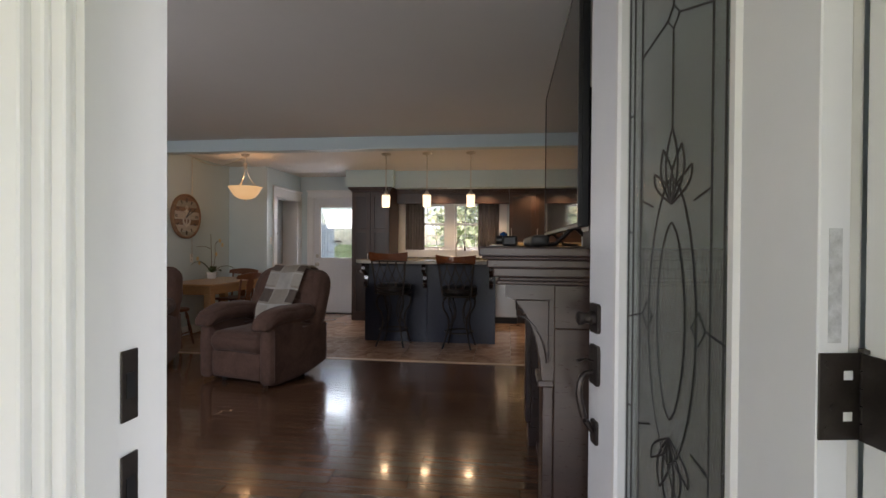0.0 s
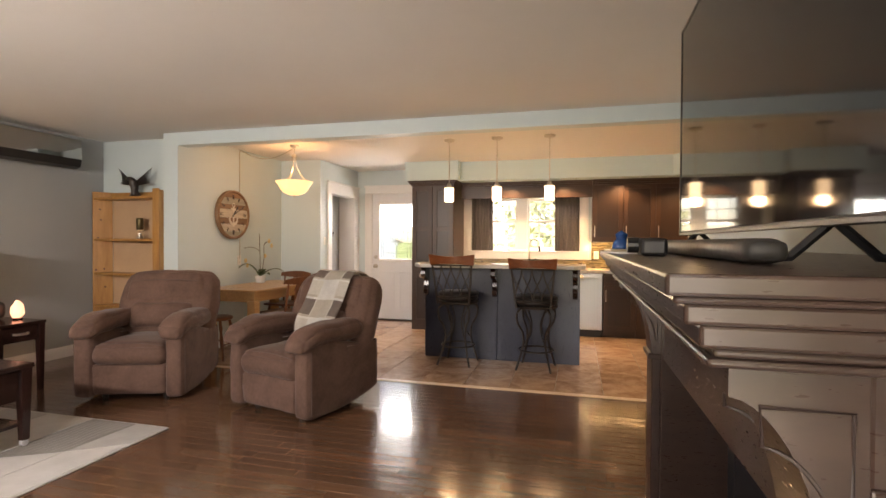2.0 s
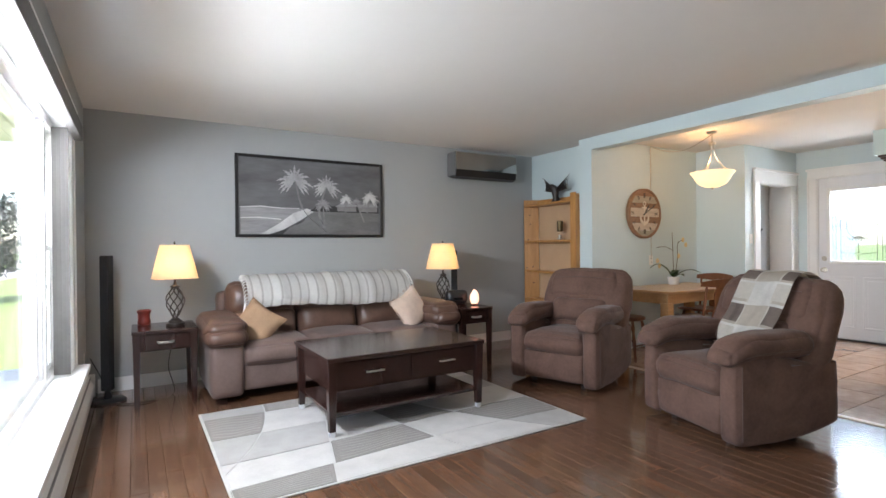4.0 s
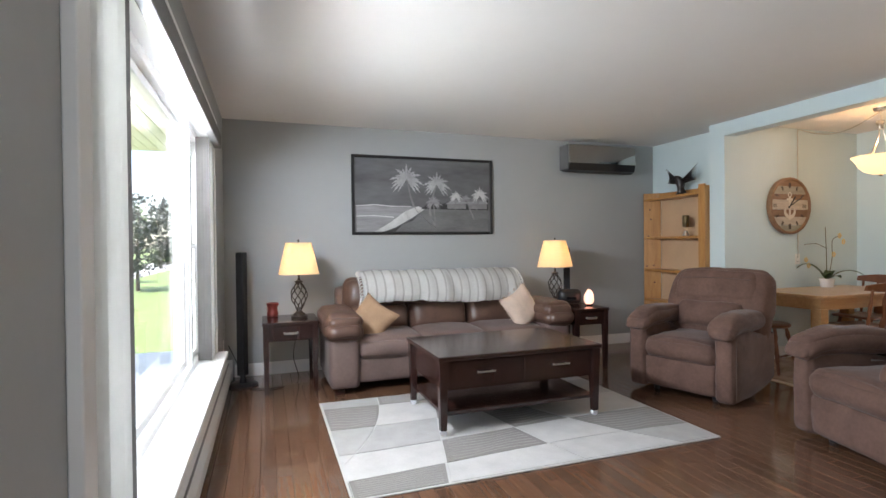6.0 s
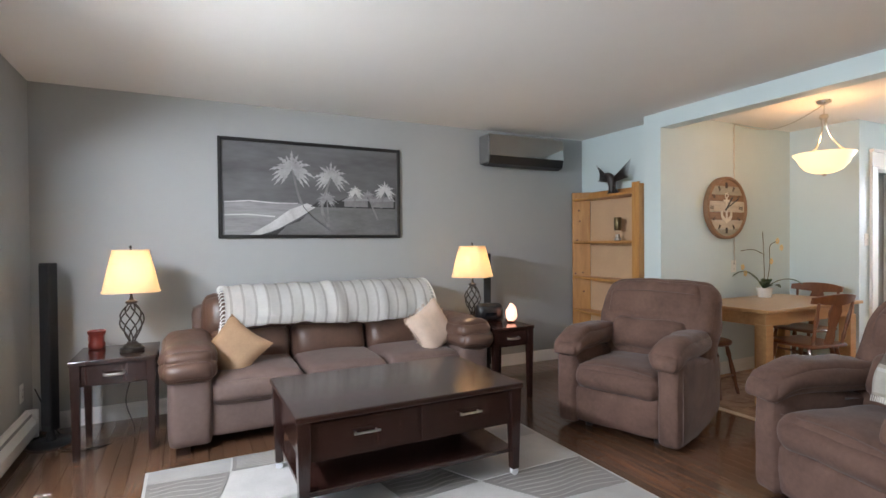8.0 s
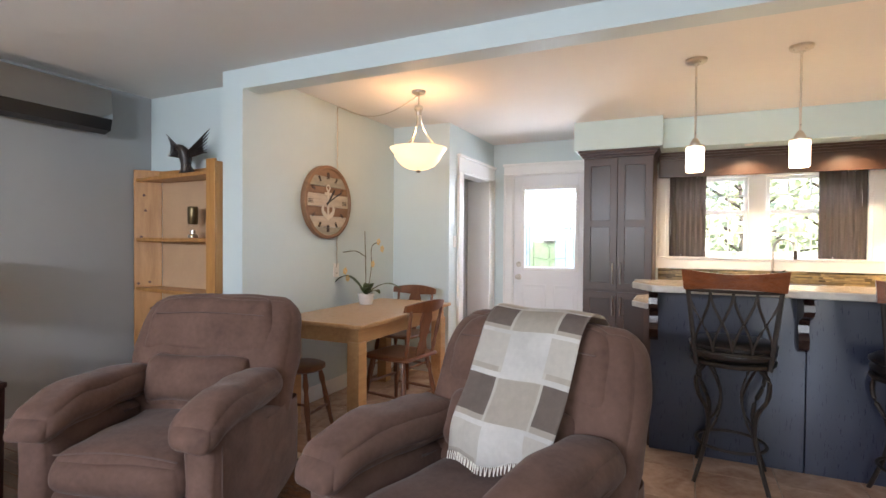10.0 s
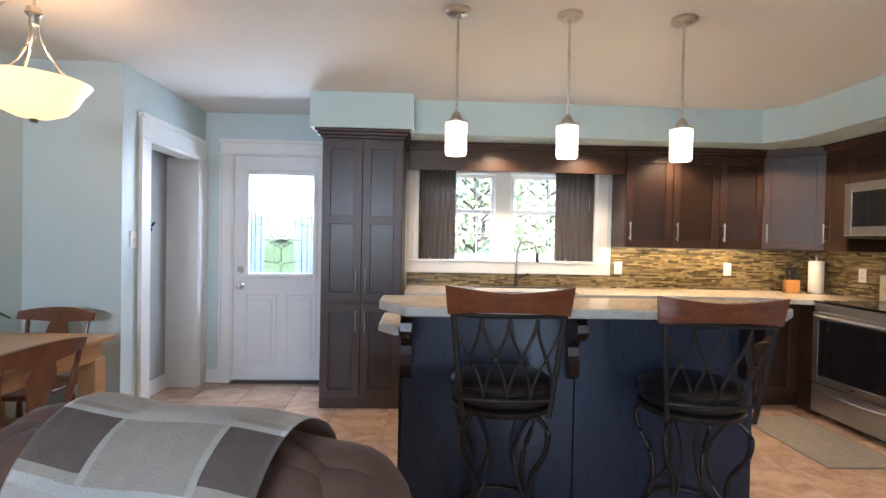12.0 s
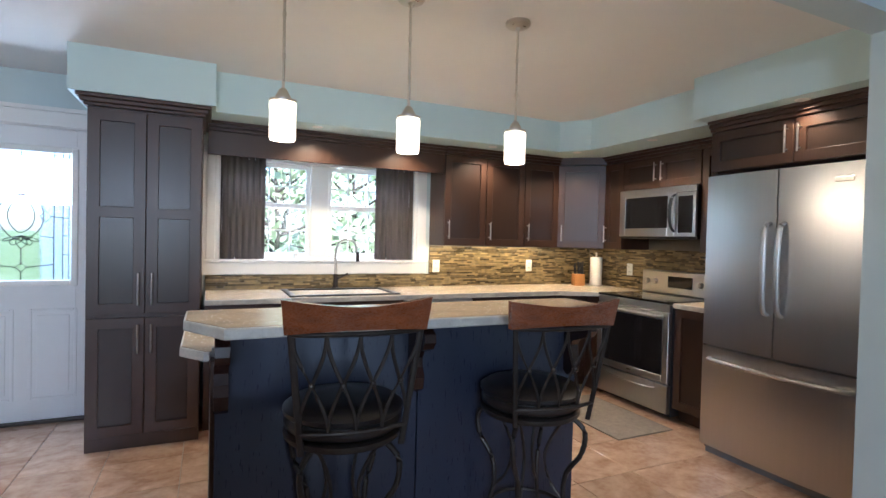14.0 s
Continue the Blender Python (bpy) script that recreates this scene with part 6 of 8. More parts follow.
# ---- tables ----
ct = thing("coffee_table", pose(-3.82, 2.865, 0), "espresso wood coffee table with drawers on casters", "coffee table")
part("tabletop", boxes((-0.385, -0.61, 0.495, 0.385, 0.61, 0.525), bevel=0.006), ESPRESSO, ct)
part("apron", boxes((-0.35, -0.575, 0.30, 0.345, 0.575, 0.495)), ESPRESSO, ct)
for s in (-1, 1):
    d = part("drawer_front", boxes((0.345, s * 0.28 - 0.27, 0.315, 0.358, s * 0.28 + 0.27, 0.482), bevel=0.003, seg=1), ESPRESSO, ct)
    bm = bmesh.new()
    tube(bm, [(0.384, s * 0.28 - 0.065, 0.41), (0.384, s * 0.28 + 0.065, 0.41)], 0.006, 8)
    for e in (-0.05, 0.05):
        rod(bm, (0.356, s * 0.28 + e, 0.41), (0.384, s * 0.28 + e, 0.41), 0.004)
    part("handle", bm, NICKEL, d, "bright nickel pull", smooth=True)
part("lower_shelf", boxes((-0.345, -0.57, 0.14, 0.345, 0.57, 0.165), bevel=0.003, seg=1), ESPRESSO, ct)
for x in (-0.345, 0.345):
    for y in (-0.57, 0.57):
        bm = bmesh.new()
        v = box(bm, x - 0.032, y - 0.032, 0.05, x + 0.032, y + 0.032, 0.496, bevel=0.004)
        for q in bm.verts:
            if q.co.z < 0.30:
                f = 1 - 0.35 * (0.30 - q.co.z) / 0.25
                q.co.x, q.co.y = x + (q.co.x - x) * f, y + (q.co.y - y) * f
        leg = part("leg", bm, ESPRESSO, ct)
        bm = bmesh.new()
        rod(bm, (x - 0.012, y, 0.0335), (x + 0.012, y, 0.0335), 0.021, seg=14)
        box(bm, x - 0.016, y - 0.012, 0.035, x + 0.016, y + 0.012, 0.052)
        part("caster", bm, mat("clear_caster", (0.65, 0.66, 0.68), 0.2) if "clear_caster" not in bpy.data.materials else bpy.data.materials["clear_caster"], leg, "pale clear caster wheel")


def end_table(m, label, w=0.46, d=0.50):
    t = thing("end_table", m, label, "end table", "end tables")
    part("tabletop", boxes((-w / 2, -d / 2, 0.575, w / 2, d / 2, 0.602), bevel=0.005), ESPRESSO, t)
    part("apron", boxes((-w / 2 + 0.03, -d / 2 + 0.035, 0.44, w / 2 - 0.03, d / 2 - 0.03, 0.575)), ESPRESSO, t)
    f = part("drawer_front", boxes((-w / 2 + 0.06, -d / 2 + 0.022, 0.452, w / 2 - 0.06, -d / 2 + 0.036, 0.565), bevel=0.003, seg=1), ESPRESSO, t)
    bm = bmesh.new()
    tube(bm, curve_pts([(-0.055, -d / 2 + 0.02, 0.51), (-0.04, -d / 2 - 0.005, 0.508), (0.04, -d / 2 - 0.005, 0.508), (0.055, -d / 2 + 0.02, 0.51)], 10), 0.0075, 8, flat=1.3)
    part("handle", bm, NICKEL, f, "bright nickel pull", smooth=True)
    for x in (-w / 2 + 0.032, w / 2 - 0.032):
        for y in (-d / 2 + 0.032, d / 2 - 0.032):
            bm = bmesh.new()
            box(bm, x - 0.026, y - 0.026, 0.0, x + 0.026, y + 0.026, 0.576, bevel=0.003)
            for q in bm.verts:
                if q.co.z < 0.3:
                    q.co.x, q.co.y = x + (q.co.x - x) * 0.68, y + (q.co.y - y) * 0.68
            part("leg", bm, ESPRESSO, t)
    return t


end_table(pose(-5.085, 1.43, 0, 0, 0, 90), "espresso wood end table beside the sofa arm")
end_table(pose(-4.85, 4.215, 0, 0, 0, 90), "espresso wood end table between sofa and recliner", 0.40, 0.54)

# table lamps
SHADE = cloth_shade("cream_lamp_shade", (0.86, 0.72, 0.52), 0.5)


def table_lamp(m, label):
    l = thing("table_lamp", m, label, "table lamp", "table lamps")
    bm = bmesh.new()
    lathe(bm, [(0.068, 0), (0.072, 0.008), (0.070, 0.02), (0.052, 0.026), (0.05, 0.04), (0.034, 0.048), (0.028, 0.06), (0.0, 0.062)], 22)
    part("base", bm, IRON, l, smooth=True)
    for k in range(7):
        a0 = 2 * math.pi * k / 7
        bm = bmesh.new()
        tube(bm, [(r * math.cos(a0 + 2.6 * u), r * math.sin(a0 + 2.6 * u), 0.055 + 0.26 * u) for u, r in ((i / 18, 0.014 + 0.056 * math.sin(math.pi * min(1, (i / 18) ** 1.25))) for i in range(19))], 0.0048, 6)
        part("cage_wire", bm, IRON, l, smooth=True)
    bm = bmesh.new()
    lathe(bm, [(0.02, 0.305), (0.036, 0.315), (0.036, 0.325), (0.014, 0.335), (0.008, 0.36), (0.008, 0.66), (0.004, 0.67), (0.010, 0.68), (0.0, 0.695)], 14)
    part("stem", bm, IRON, l, smooth=True)
    bm = bmesh.new()
    rings = []
    for z, w in ((0.39, 0.165), (0.52, 0.138), (0.66, 0.105)):
        rings.append([bm.verts.new((w * math.copysign(abs(math.cos(t)) ** 0.55, math.cos(t)), w * math.copysign(abs(math.sin(t)) ** 0.55, math.sin(t)), z)) for t in (2 * math.pi * (k + 0.5) / 32 for k in range(32))])
    for a, b in zip(rings, rings[1:]):
        for k in range(32):
            bm.faces.new((a[k], a[(k + 1) % 32], b[(k + 1) % 32], b[k]))
    bmesh.ops.solidify(bm, geom=bm.faces, thickness=0.002)
    s = part("shade", bm, SHADE, l, "cream fabric shade, lit from inside", smooth=True)
    for ring in (0.39, 0.66):
        bm = bmesh.new()
        w = 0.1665 if ring < 0.5 else 0.1065
        tube(bm, [(w * math.copysign(abs(math.cos(t)) ** 0.55, math.cos(t)), w * math.copysign(abs(math.sin(t)) ** 0.55, math.sin(t)), ring) for t in (2 * math.pi * (k + 0.5) / 32 for k in range(32))], 0.003, 5, True)
        part("piping", bm, SHADE, s)
    return l


table_lamp(pose(-5.06, 1.51, 0.603, 0, 0, 6), "wrought iron table lamp with cream shade, lit")
table_lamp(pose(-5.06, 4.10, 0.603, 0, 0, 38), "wrought iron table lamp with cream shade, lit")
for x, y in ((-5.06, 1.51), (-5.06, 4.10)):
    lamp("table_lamp_bulb", 'POINT', pose(x, y, 0.603 + 0.50), 0.45, (1.0, 0.70, 0.42), radius=0.04)

for x, y, label in ((-5.27, 1.03, "slim black tower speaker on round base"), (-5.46, 4.50, "slim black tower speaker behind the end table")):
    s = thing("tower_speaker", pose(x, y, 0, 0, 0, 60), label, "speaker", "tower speakers")
    bm = bmesh.new()
    lathe(bm, [(0.13, 0), (0.13, 0.012), (0.12, 0.02), (0.03, 0.026), (0.02, 0.10), (0.0, 0.10)], 28)
    part("base", bm, BLACK, s, smooth=True)
    part("column", boxes((-0.036, -0.036, 0.09, 0.036, 0.036, 1.185), bevel=0.008), BLACK, s)
    part("grille", boxes((-0.03, -0.039, 0.13, 0.03, -0.0355, 1.17)), mat("speaker_cloth", (0.02, 0.02, 0.021), 0.9, bump=0.4, bump_scale=400) if "speaker_cloth" not in bpy.data.materials else bpy.data.materials["speaker_cloth"], s)
bm = bmesh.new()
tube(bm, curve_pts([(-5.50, 0.90, 0.32), (-5.46, 0.95, 0.22), (-5.40, 1.05, 0.02), (-5.25, 1.16, 0.008), (-5.12, 1.1, 0.008), (-5.05, 1.3, 0.008), (-5.2, 1.5, 0.01), (-5.16, 1.46, 0.25), (-5.3, 1.5, 0.43)], 50), 0.004, 6)
tagged(part("power_cord", bm, BLACK, None, "black power cord trailing along the floor", True), category="cord")
wall_plate(pose(-5.32, YS + 0.002, 0.34, 0, 0, 180), "white outlet plate above the baseboard heater")
wj = thing("wax_warmer", pose(-5.26, 1.29, 0.603), "dark red ceramic wax warmer jar", "jar")
bm = bmesh.new()
lathe(bm, [(0.042, 0), (0.048, 0.006), (0.05, 0.03), (0.042, 0.05), (0.042, 0.085), (0.052, 0.10), (0.055, 0.118), (0.046, 0.122), (0.042, 0.112), (0.0, 0.11)], 24)
part("jar_body", bm, mat("red_glaze", (0.14, 0.022, 0.016), 0.3, vary=0.3, scale=20), wj, smooth=True)
part("band", boxes((-0.018, -0.047, 0.05, 0.018, -0.04, 0.088)), mat("red_glaze_panel", (0.30, 0.11, 0.08), 0.4), wj)
rd = thing("clock_radio", pose(-4.98, 4.22, 0.603, 0, 0, 78), "black rounded clock radio on the end table", "radio")
bm = bmesh.new()
cushion(bm, -0.125, -0.05, 0, 0.125, 0.06, 0.155, 0.05, (0, 0.01, 0), 8)
part("case", bm, BLACK, rd, smooth=True)
part("display", boxes((-0.05, -0.063, 0.05, 0.05, -0.055, 0.075)), BLACK_GLASS, rd)
sl = thing("salt_lamp", pose(-4.80, 4.335, 0.603), "pink rock salt lamp, softly lit", "lamp")
bm = bmesh.new()
lathe(bm, [(0.035, 0), (0.038, 0.012), (0.03, 0.015)], 16)
part("base", bm, ESPRESSO, sl)
bm = bmesh.new()
bmesh.ops.create_icosphere(bm, subdivisions=3, radius=1)
for v in bm.verts:
    c = v.co.copy()
    k = 1 + 0.14 * noise.noise(c * 2.2)
    v.co = Vector((c.x * 0.047 * k * (1 - 0.25 * c.z), c.y * 0.047 * k * (1 - 0.25 * c.z), 0.085 + c.z * 0.078 * k))
part("salt_rock", bm, glow("lit_salt", (1.0, 0.42, 0.27), 0.25, (0.75, 0.40, 0.32)), sl, "glowing pink salt crystal", smooth=True)

# ---- rug ----
RUG = (mat("rug_cream", (0.46, 0.447, 0.43), 0.95, vary=0.08, scale=8, bump=0.6, bump_scale=160), mat("rug_pale_grey", (0.35, 0.34, 0.327), 0.95, vary=0.08, scale=8, bump=0.6, bump_scale=160),
       mat("rug_taupe_grey", (0.24, 0.225, 0.21), 0.95, second=(0.21, 0.195, 0.185), scale=14, stretch=(9, 1.2, 1), distort=2.5, bump=0.7, bump_scale=120), mat("rug_carved_line", (0.33, 0.315, 0.295), 0.95, vary=0.08, scale=8))
rug = thing("rug", pose(-4.46, 1.615, 0), "cream and grey rug with angular patchwork pattern", "rug")
part("backing", boxes((0, 0, 0.001, 1.60, 2.32, 0.010), bevel=0.003), RUG[0], rug)
RUG_X = (0.012, 0.17, 0.60, 1.01, 1.36, 1.588)


def rug_across(j, x):
    """The j-th sweeping seam across the rug: its y at a depth x; the seams fan out."""
    return (0.012, 0.45 - 0.04 * x - 0.27 * x * x, 0.92 - 0.26 * x, 1.02 + 0.11 * x + 0.05 * x * x, 1.28 + 0.15 * x + 0.20 * x * x, 2.308)[j]


def rug_along(i, y):
    return RUG_X[i] + (0.05 * math.sin(1.6 * y + 0.7 * i - 0.6) if 0 < i < 5 else 0)


DARK = {(1, 0), (4, 1), (0, 1), (3, 2), (2, 3), (3, 4), (0, 3), (1, 2), (4, 0)}
PALE = {(0, 0), (2, 0), (1, 4), (4, 4), (1, 3), (0, 2), (2, 1)}
for i in range(5):
    for j in range(5):
        def rug_pt(f, g):
            x = RUG_X[i] + (RUG_X[i + 1] - RUG_X[i]) * f
            for _ in range(3):
                lo, hi = rug_across(j, x), rug_across(j + 1, x)
                y = max(0.012, lo) + (max(0.012, hi) - max(0.012, lo)) * g
                x = rug_along(i, y) + (rug_along(i + 1, y) - rug_along(i, y)) * f
            return x, y
        e = 0.012
        steps = [k / 8 for k in range(8)]
        ring = [rug_pt(e + (1 - 2 * e) * t, e) for t in steps] + [rug_pt(1 - e, e + (1 - 2 * e) * t) for t in steps] + [rug_pt(1 - e - (1 - 2 * e) * t, 1 - e) for t in steps] + [rug_pt(e, 1 - e - (1 - 2 * e) * t) for t in steps]
        pts = []
        for q in ring:
            if all(abs(q[0] - p[0]) + abs(q[1] - p[1]) > 2e-3 for p in pts):
                pts.append(q)
        if len(pts) < 5:
            continue
        bm = bmesh.new()
        prism(bm, pts, 0.0095, 0.0130, Matrix(((1, 0, 0, 0), (0, 0, 1, 0), (0, 1, 0, 0), (0, 0, 0, 1))))
        patch = part("patch", bm, RUG[2 if (i, j) in DARK else 1 if (i, j) in PALE else 0], rug)
        if (i, j) in DARK:
            bm = bmesh.new()
            for k in range(1, 9):
                run = [rug_pt(k / 9 + 0.03 * math.sin(7 * g + i + 0.5 * k), 0.06 + 0.88 * g) for g in (q / 14 for q in range(15))]
                tube(bm, [(x, y, 0.0128) for x, y in run], 0.0022, 4)
            tagged(part("carved_line", bm, RUG[3], patch, "pale wavy carved lines"), kind="stuff")

# ---- painting ----
pic = thing("painting", pose(XW + 0.003, 2.065, 1.345, 0, 0, 90), "black and white beach painting with palms in black frame", "painting")
PWD, PHT = 1.558, 0.818
part("frame", frame_mesh(0, 0, PWD, PHT, -0.032, 0, 0.028, 0.004), mat("black_picture_frame", (0.012, 0.012, 0.012), 0.4), pic, "narrow black frame")
G = {k: mat("paint_" + k, c, 0.6, second=s, scale=sc, stretch=st, bump=0.2, bump_scale=60, distort=0.5) for k, c, s, sc, st in (
    ("sky", (0.07, 0.071, 0.074), (0.17, 0.17, 0.178), 1.2, (0.6, 1, 2.2)), ("sea", (0.32, 0.32, 0.33), (0.17, 0.17, 0.175), 4, (0.5, 1, 6)), ("sand", (0.17, 0.17, 0.17), (0.11, 0.11, 0.11), 3, (1, 1, 3)),
    ("white", (0.62, 0.62, 0.62), (0.38, 0.38, 0.38), 6, (1, 1, 1)), ("palm", (0.44, 0.44, 0.445), (0.26, 0.26, 0.265), 9, (1, 1, 1)), ("mid", (0.24, 0.24, 0.24), (0.14, 0.14, 0.14), 9, (1, 1, 1)), ("dark", (0.02, 0.02, 0.02), (0.035, 0.035, 0.035), 8, (1, 1, 1)))}
part("canvas", boxes((0.02, -0.012, 0.02, PWD - 0.02, -0.004, PHT - 0.02)), G["sky"], pic, "dark grey painted sky")


def paint(name, poly, key, lift):
    bm = bmesh.new()
    prism(bm, [(x * PWD, z * PHT) for x, z in poly], -0.0125 - lift, -0.0115)
    part(name, bm, G[key], pic)


paint("painted_sea", [(0.03, 0.035), (0.24, 0.035), (0.48, 0.33), (0.46, 0.36), (0.03, 0.37)], "sea", 0.001)
paint("painted_foam", [(0.20, 0.035), (0.30, 0.10), (0.42, 0.23), (0.50, 0.33), (0.45, 0.365), (0.36, 0.30), (0.26, 0.16), (0.15, 0.035)], "white", 0.002)
paint("painted_wave", [(0.03, 0.355), (0.15, 0.372), (0.28, 0.355), (0.40, 0.358), (0.40, 0.366), (0.28, 0.366), (0.15, 0.384), (0.03, 0.366)], "white", 0.002)
paint("painted_wave", [(0.03, 0.225), (0.14, 0.235), (0.28, 0.215), (0.28, 0.228), (0.14, 0.248), (0.03, 0.238)], "white", 0.002)
paint("painted_bank", [(0.21, 0.035), (0.30, 0.09), (0.44, 0.23), (0.50, 0.335), (0.97, 0.325), (0.97, 0.035)], "sand", 0.0025)
paint("painted_bank_edge", [(0.21, 0.035), (0.30, 0.09), (0.44, 0.23), (0.41, 0.18), (0.34, 0.13), (0.29, 0.035)], "dark", 0.003)
paint("painted_bush", [(0.47, 0.33), (0.52, 0.40), (0.57, 0.43), (0.63, 0.40), (0.68, 0.44), (0.76, 0.45), (0.82, 0.43), (0.90, 0.42), (0.97, 0.46), (0.97, 0.325)], "dark", 0.003)
for hx in (0.73, 0.89):
    paint("painted_hut", [(hx - 0.07, 0.34), (hx - 0.07, 0.40), (hx + 0.07, 0.42), (hx + 0.07, 0.34)], "mid", 0.0035)
    paint("painted_roof", [(hx - 0.085, 0.40), (hx - 0.03, 0.46), (hx + 0.05, 0.46), (hx + 0.085, 0.41)], "sea", 0.004)
def frond(bm, p, a, reach, depth):
    """A drooping painted palm leaf with a ragged edge, from the crown p outwards at the angle a."""
    spine = [Vector((p.x + math.cos(a) * reach * t, 0, p.z + math.sin(a) * reach * 0.85 * t - reach * 0.38 * abs(math.cos(a)) * t * t)) for t in (k / 9 for k in range(10))]
    upper, lower = [], []
    for k, q in enumerate(spine):
        d = (spine[min(9, k + 1)] - spine[max(0, k - 1)]).normalized()
        w = reach * 0.085 * math.sin(math.pi * (0.1 + 0.86 * k / 9)) * (1.25 if k % 2 else 0.55)
        upper.append((q.x - d.z * w, q.z + d.x * w))
        lower.append((q.x + d.z * w, q.z - d.x * w))
    prism(bm, upper + lower[::-1], -depth, -depth + 0.0003)


for kx, base, top, size, key in ((0, (0.58, 0.07), (0.37, 0.72), 0.165, "palm"), (1, (0.57, 0.12), (0.585, 0.66), 0.14, "palm"), (2, (0.57, 0.16), (0.56, 0.42), 0.085, "sea"), (3, (0.86, 0.20), (0.80, 0.46), 0.07, "sea"), (4, (0.72, 0.33), (0.725, 0.50), 0.07, "white"), (5, (0.88, 0.33), (0.905, 0.53), 0.095, "white")):
    bm = bmesh.new()
    b0, b1 = Vector((base[0] * PWD, -0.017, base[1] * PHT)), Vector((top[0] * PWD, -0.017, top[1] * PHT))
    mid = b0.lerp(b1, 0.5) + Vector((-0.07 if kx < 2 else 0.0, 0, -0.05 if kx < 2 else 0))
    tube(bm, curve_pts([b0, mid, b1], 14), [0.016 * (1 - 0.04 * k) * (1 if kx < 2 else 0.6) for k in range(15)], 6, flat=0.15)
    part("painted_trunk", bm, G["mid"], pic)
    bm = bmesh.new()
    for f in range(17):
        a = math.pi * (-0.30 + 1.6 * f / 16)
        frond(bm, b1, a, size * PWD * (0.66 + 0.10 * math.sin(f * 2.7)), 0.0172 + 0.0004 * (f % 4))
    part("painted_fronds", bm, G[key], pic)

# ---- heat pump ----
hp = thing("heat_pump", pose(XW + 0.001, 4.50, 2.055, 0, 0, 90), "wall-mounted heat pump with mirrored dark front", "heat pump")
part("case", boxes((0, -0.19, 0.03, 0.92, 0, 0.315), bevel=0.012), mat("heat_pump_grey", (0.13, 0.13, 0.13), 0.35), hp)
bm = bmesh.new()
prism(bm, [(-0.215, 0.10), (-0.205, 0.30), (-0.185, 0.315), (-0.185, 0.10)], 0.004, 0.916, Matrix(((0, 1, 0, 0), (1, 0, 0, 0), (0, 0, 1, 0), (0, 0, 0, 1))))
part("front_panel", bm, mat("mirrored_panel", (0.46, 0.45, 0.43), 0.06, metal=1.0, vary=0.03, rough_vary=0.02), hp, "mirrored front panel")
bm = bmesh.new()
prism(bm, [(-0.21, 0.098), (-0.19, 0.02), (-0.12, 0.0), (-0.02, 0.03), (-0.02, 0.098)], 0.004, 0.916, Matrix(((0, 1, 0, 0), (1, 0, 0, 0), (0, 0, 1, 0), (0, 0, 0, 1))))
part("louver", bm, BLACK, hp, "black air outlet")

# ---- pine shelf in the corner ----
sh = thing("pine_shelf", pose(0, 0, 0), "honey pine open corner shelf unit, nearly empty", "shelf")
SXL, SXR, SYB, SYF = -5.585, -4.508, 5.852, 5.55
FLAT = Matrix(((1, 0, 0, 0), (0, 0, 1, 0), (0, 1, 0, 0), (0, 0, 0, 1)))


def flat_board(name, poly, z0, z1, material, label=""):
    bm = bmesh.new()
    prism(bm, poly, z0, z1, FLAT)
    bmesh.ops.bevel(bm, geom=list(bm.edges), offset=0.003, segments=1, affect='EDGES')
    return part(name, bm, material, sh, label)


flat_board("side_panel", [(SXL, 5.70), (SXL + 0.02, 5.69), (-5.44, SYB - 0.012), (-5.462, SYB - 0.002)], 0, 1.84, PINE)
flat_board("side_panel", [(SXR - 0.022, SYF + 0.02), (SXR, SYF + 0.02), (SXR, SYB), (SXR - 0.022, SYB)], 0, 1.83, PINE)
flat_board("front_stile", [(SXR - 0.085, SYF), (SXR, SYF), (SXR, SYF + 0.02), (SXR - 0.085, SYF + 0.02)], 0, 1.845, PINE)
flat_board("back_panel", [(-5.44, SYB - 0.012), (SXR - 0.022, SYB - 0.012), (SXR - 0.022, SYB - 0.003), (-5.44, SYB - 0.003)], 0.03, 1.80, mat("pale_hardboard", (0.50, 0.33, 0.20), 0.7, vary=0.05), "pale hardboard back")
flat_board("top_rail", [(-5.45, SYB - 0.032), (SXR - 0.022, SYB - 0.032), (SXR - 0.022, SYB - 0.013), (-5.45, SYB - 0.013)], 1.76, 1.835, PINE)
for z in (1.745, 1.275, 0.885, 0.515, 0.10):
    flat_board("shelf_board", [(SXL + 0.024, 5.70), (SXR - 0.024, SYF + 0.022), (SXR - 0.024, SYB - 0.013), (-5.436, SYB - 0.013)], z, z + 0.028, PINE)
knots = bmesh.new()
for f, z in ((0.4, 1.52), (0.25, 1.31), (0.15, 0.94), (0.55, 0.95), (0.6, 0.74), (0.35, 1.64)):
    bmesh.ops.create_circle(knots, cap_ends=True, segments=9, radius=0.011, matrix=Matrix.Translation((SXL + 0.0225 + 0.125 * f, 5.69 + 0.15 * f - 0.001, z)) @ Matrix.Rotation(radians(-40), 4, 'Z') @ Matrix.Rotation(radians(90), 4, 'Y'))
part("knot", knots, mat("pine_knot", (0.10, 0.035, 0.012), 0.5), sh)

